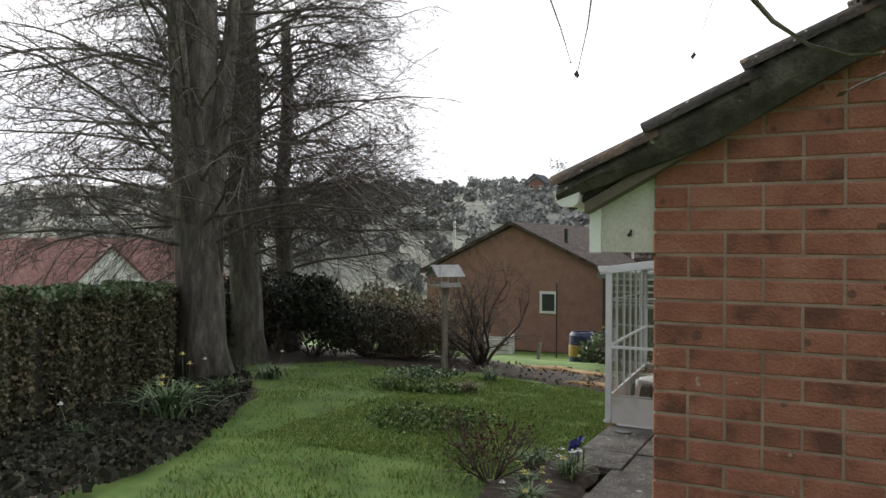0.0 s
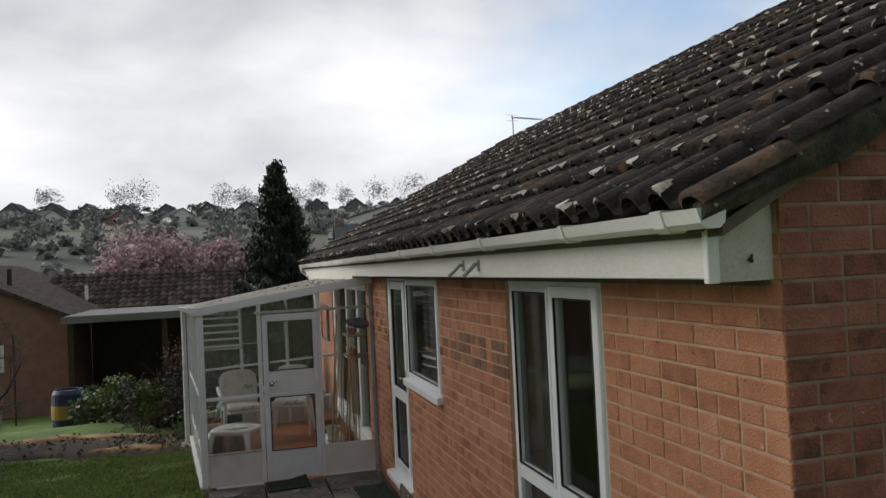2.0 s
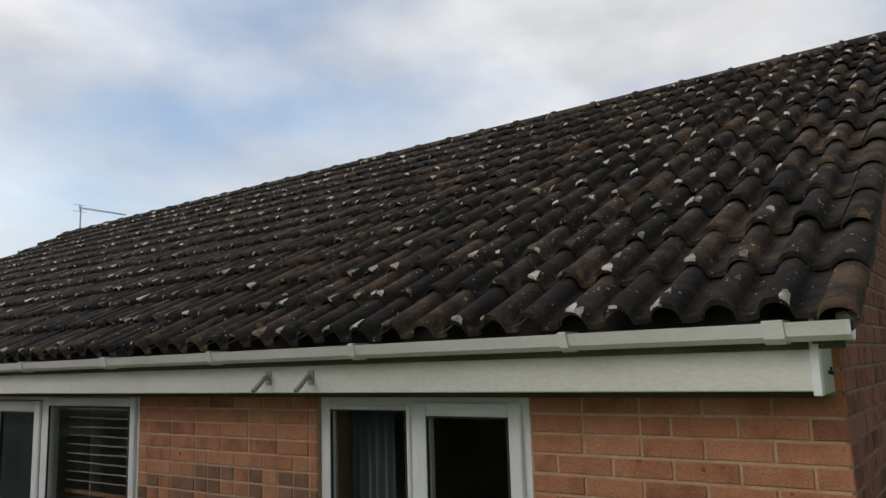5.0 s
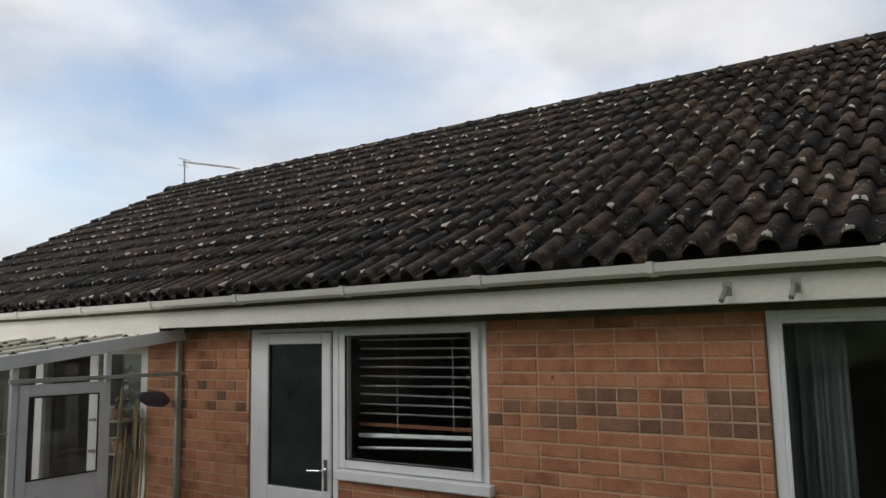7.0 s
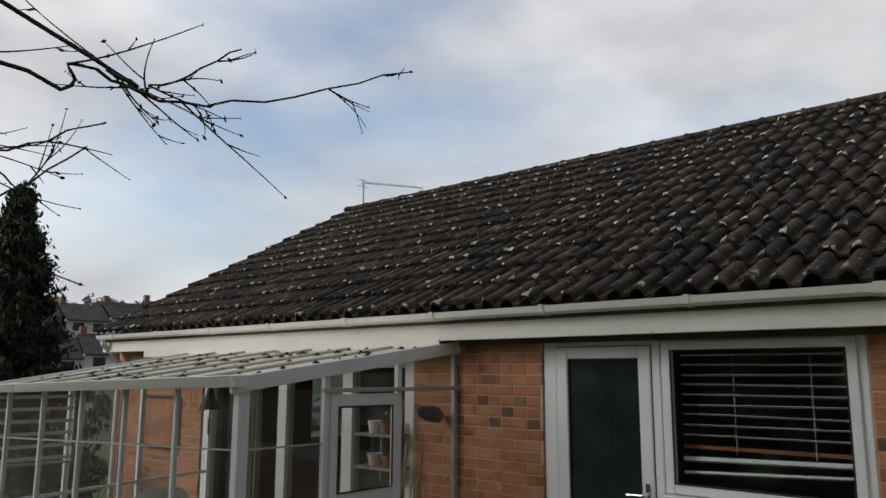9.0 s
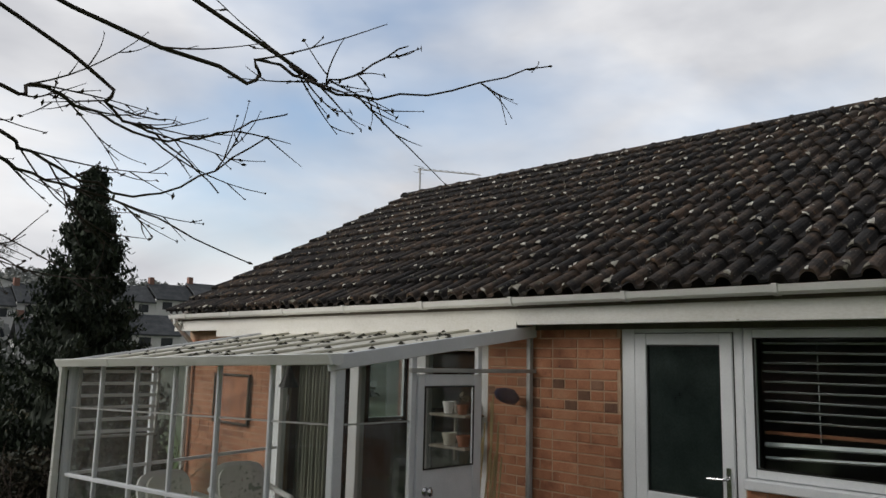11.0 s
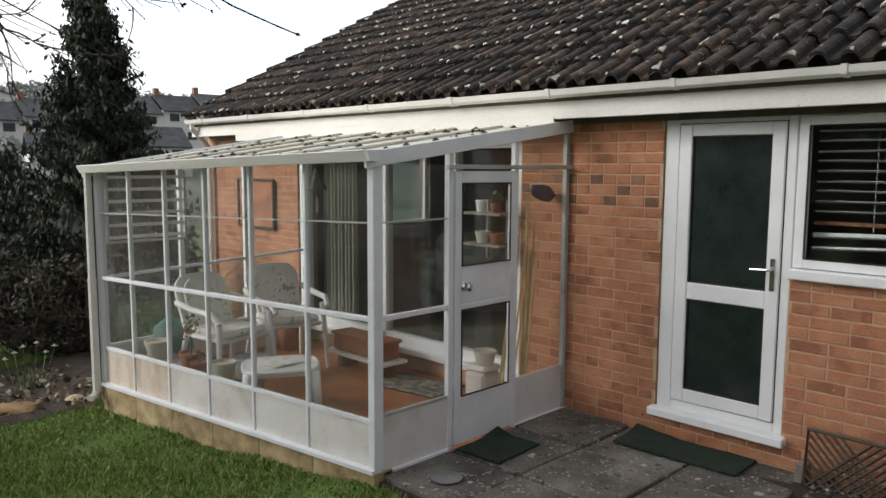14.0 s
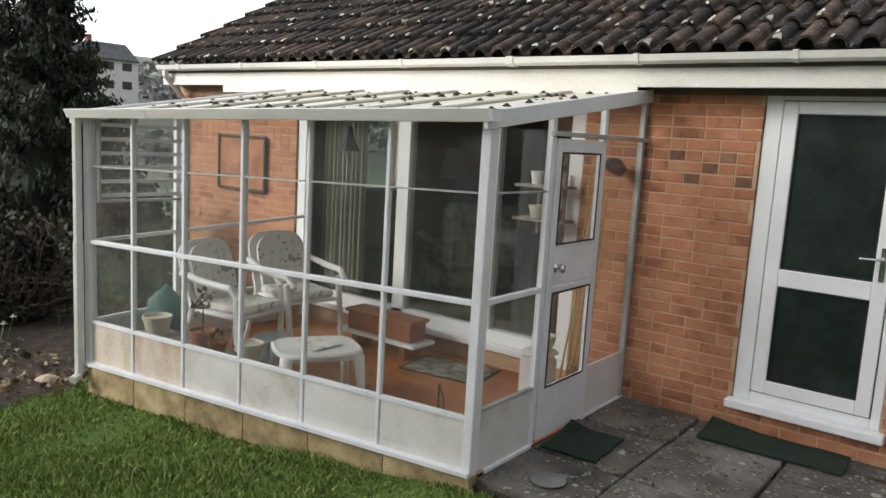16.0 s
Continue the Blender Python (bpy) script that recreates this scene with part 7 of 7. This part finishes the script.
# ---- grass ----
def grass(name, n, x0, x1, y0, y1, h0, h1, label):
    x, y = rng.uniform(x0, x1, n), rng.uniform(y0, y1, n)
    ok = ~((x > -1.98) & (y > 4.9)) & ~((x > -1.5) & (y < 4.95)) & (x > -4.62 - (y - 1.9) * 0.62)
    ok &= ~(((x + 3.6) / 2.2) ** 2 + ((y - 11.6) / 1.05) ** 2 < 1) & ~(((x + 7.0) / 2.4) ** 2 + ((y - 12.2) / 1.3) ** 2 < 1)
    clump_ = np.sin(x * 3.1 + 1.7 * np.sin(y * 2.3)) * np.sin(y * 2.7 + 1.3 * np.sin(x * 1.9))
    ok &= rng.uniform(0, 1, n) < 0.72 + 0.4 * clump_
    x, y, c = x[ok], y[ok], clump_[ok]
    m = len(x)
    z = ground_at(x, y)
    a = rng.uniform(0, 6.283, m)
    h = rng.uniform(h0, h1, m) * (1 + 0.45 * c)
    lean = h * rng.uniform(0.2, 0.9, m)
    b = rng.uniform(0, 6.283, m)
    w = 0.0035 + 0.003 * rng.uniform(0, 1, m)
    p = np.stack([x, y, z - 0.005], 1)
    wv = np.stack([np.cos(a) * w, np.sin(a) * w, 0 * w], 1)
    mid = p + np.stack([np.cos(b) * lean * 0.35, np.sin(b) * lean * 0.35, h * 0.62], 1)
    tip = p + np.stack([np.cos(b) * lean, np.sin(b) * lean, h], 1)
    v = np.stack([p - wv, p + wv, mid + wv * 0.8, mid - wv * 0.8, tip], 1).reshape(-1, 3)
    i = np.arange(m) * 5
    me = bpy.data.meshes.new(name)
    me.from_pydata(v.tolist(), [], np.stack([i, i + 1, i + 2, i + 3], 1).tolist() + np.stack([i + 3, i + 2, i + 4], 1).tolist())
    me.materials.append(GRASS)
    tagged(new(name, me), label, "grass", kind="stuff")


grass("lawn_grass", 150000, -5.6, -1.95, 4.2, 10.6, 0.014, 0.045, "uneven mown green lawn beside the conservatory")
grass("lawn_grass", 70000, -9.2, -1.6, -0.6, 10.8, 0.02, 0.06, "uneven green lawn of the garden")
grass("lawn_grass", 9000, -2.25, -1.94, 5.0, 11.0, 0.025, 0.07, "longer grass along the paving and plinth")


# ---- bricks of the walls and tiles of the roof ----
def brick_mesh(w, along_y):
    """One brick with worn edges, facing out by 4 mm; 12 to 50 triangles."""
    h, e = 0.0675, 0.004
    face = [(-0.0035, e, e), (-0.0035, w - e, e), (-0.0035, w - e, h - e), (-0.0035, e, h - e)]
    back = [(0.007, 0, 0), (0.007, w, 0), (0.007, w, h), (0.007, 0, h)]
    rim = [(0.0, 0, 0), (0.0, w, 0), (0.0, w, h), (0.0, 0, h)]
    vs = face + rim + back
    if not along_y:
        vs = [(v[1], v[0], v[2]) for v in vs]
    fs = [(0, 1, 2, 3)] + [(k, 4 + k, 4 + (k + 1) % 4, (k + 1) % 4) for k in range(4)] + [(4 + k, 8 + k, 8 + (k + 1) % 4, 4 + (k + 1) % 4) for k in range(4)]
    return vs, fs


def bricks(along_y, u0, u1, z0, z1, holes, slope=None):
    """Stretcher courses with headers now and then, cut round the holes: rows of u, width, z."""
    out, course, unit = [], 0.078, 0.2345
    for r in range(int((z1 - z0) / course)):
        z = z0 + r * course
        blocks = [(h[0], h[1]) for h in holes if h[2] < z + 0.04 < h[3]]
        u = u0 - (unit / 2 if r % 2 else 0)
        while u < u1:
            w = unit
            header = rng.uniform() < (0.9 if 1.58 < z < 1.82 else 0.12)
            if header:
                w = unit / 2
            a, b = max(u, u0), min(u + w, u1)
            for p, q in blocks:
                if p <= a and b <= q:
                    b = a
                elif a < p < b:
                    b = p
                elif a < q < b:
                    a = q
            if slope:
                a = max(a, slope(z + 0.0675))
            if b - a > 0.03:
                out.append((a, round((b - a - 0.0095) / 0.004) * 0.004, z))
            u += w
    return out


cache = {}


def lay(wall, rows, along_y, chosen, brick_m, band=None):
    """Lays the rows; where a band of dark headers runs, part of its bricks take the darker clay."""
    if band:
        dark = [r for r in rows if band[0] < r[2] < band[1] and r[0] > 2.3 and rng.uniform() < (0.62 if r[1] < 0.15 else 0.05)]
        lay(wall, dark, along_y, chosen, BANDBRICK)
        rows = [r for r in rows if r not in dark]
    vs_all, fs_all, b0 = [], [], 0
    for u, w, z in rows:
        if chosen(u, z):
            key = (along_y, round(w, 3), brick_m.name)
            if key not in cache:
                vs, fs = brick_mesh(w, along_y)
                me = bpy.data.meshes.new("brick")
                me.from_pydata(vs, [], fs)
                me.materials.append(brick_m)
                cache[key] = me
            ob = new("brick", cache[key])
            ob.parent = wall
            j = rng.uniform(-0.0012, 0.0012)
            ob.matrix_basis = pose(j, u, z) if along_y else pose(u, j, z)
        else:
            vs, fs = brick_mesh(w, along_y)
            off = (rng.uniform(-0.0012, 0.0012), u, z) if along_y else (u, rng.uniform(-0.0012, 0.0012), z)
            vs_all += [(v[0] + off[0], v[1] + off[1], v[2] + off[2]) for v in vs]
            fs_all += [tuple(b0 + i for i in f) for f in fs]
            b0 += len(vs)
    if vs_all:
        tagged(raw("brickwork", vs_all, fs_all, brick_m, wall), kind="stuff")


west = bricks(True, 0.0, 7.36, -0.195, 2.42, OPENINGS)
lay(wall_west, west, True, lambda u, z: (u < 1.2 and z > 1.1) or (2.3 < u < 3.9 and z > 1.45) or (6.0 < u < 6.9 and z > 0.6), BRICK, (1.58, 1.82))
west2 = bricks(True, 10.6, LENGTH, -0.195, 2.2, [])
lay(wall_west, west2, True, lambda u, z: False, BRICK)
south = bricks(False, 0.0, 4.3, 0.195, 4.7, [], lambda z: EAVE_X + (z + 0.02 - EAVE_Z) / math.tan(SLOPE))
lay(wall_south, south, False, lambda u, z: u < 2.0 and 1.35 < z < 3.4, SHADEBRICK)

for at, k, turn in tile_rows:
    ob = new("tile", tile_meshes[k])
    ob.parent = roof
    ob.matrix_basis = Matrix.Translation(at.tolist()) @ Matrix.Rotation(math.radians(turn), 4, "Z")
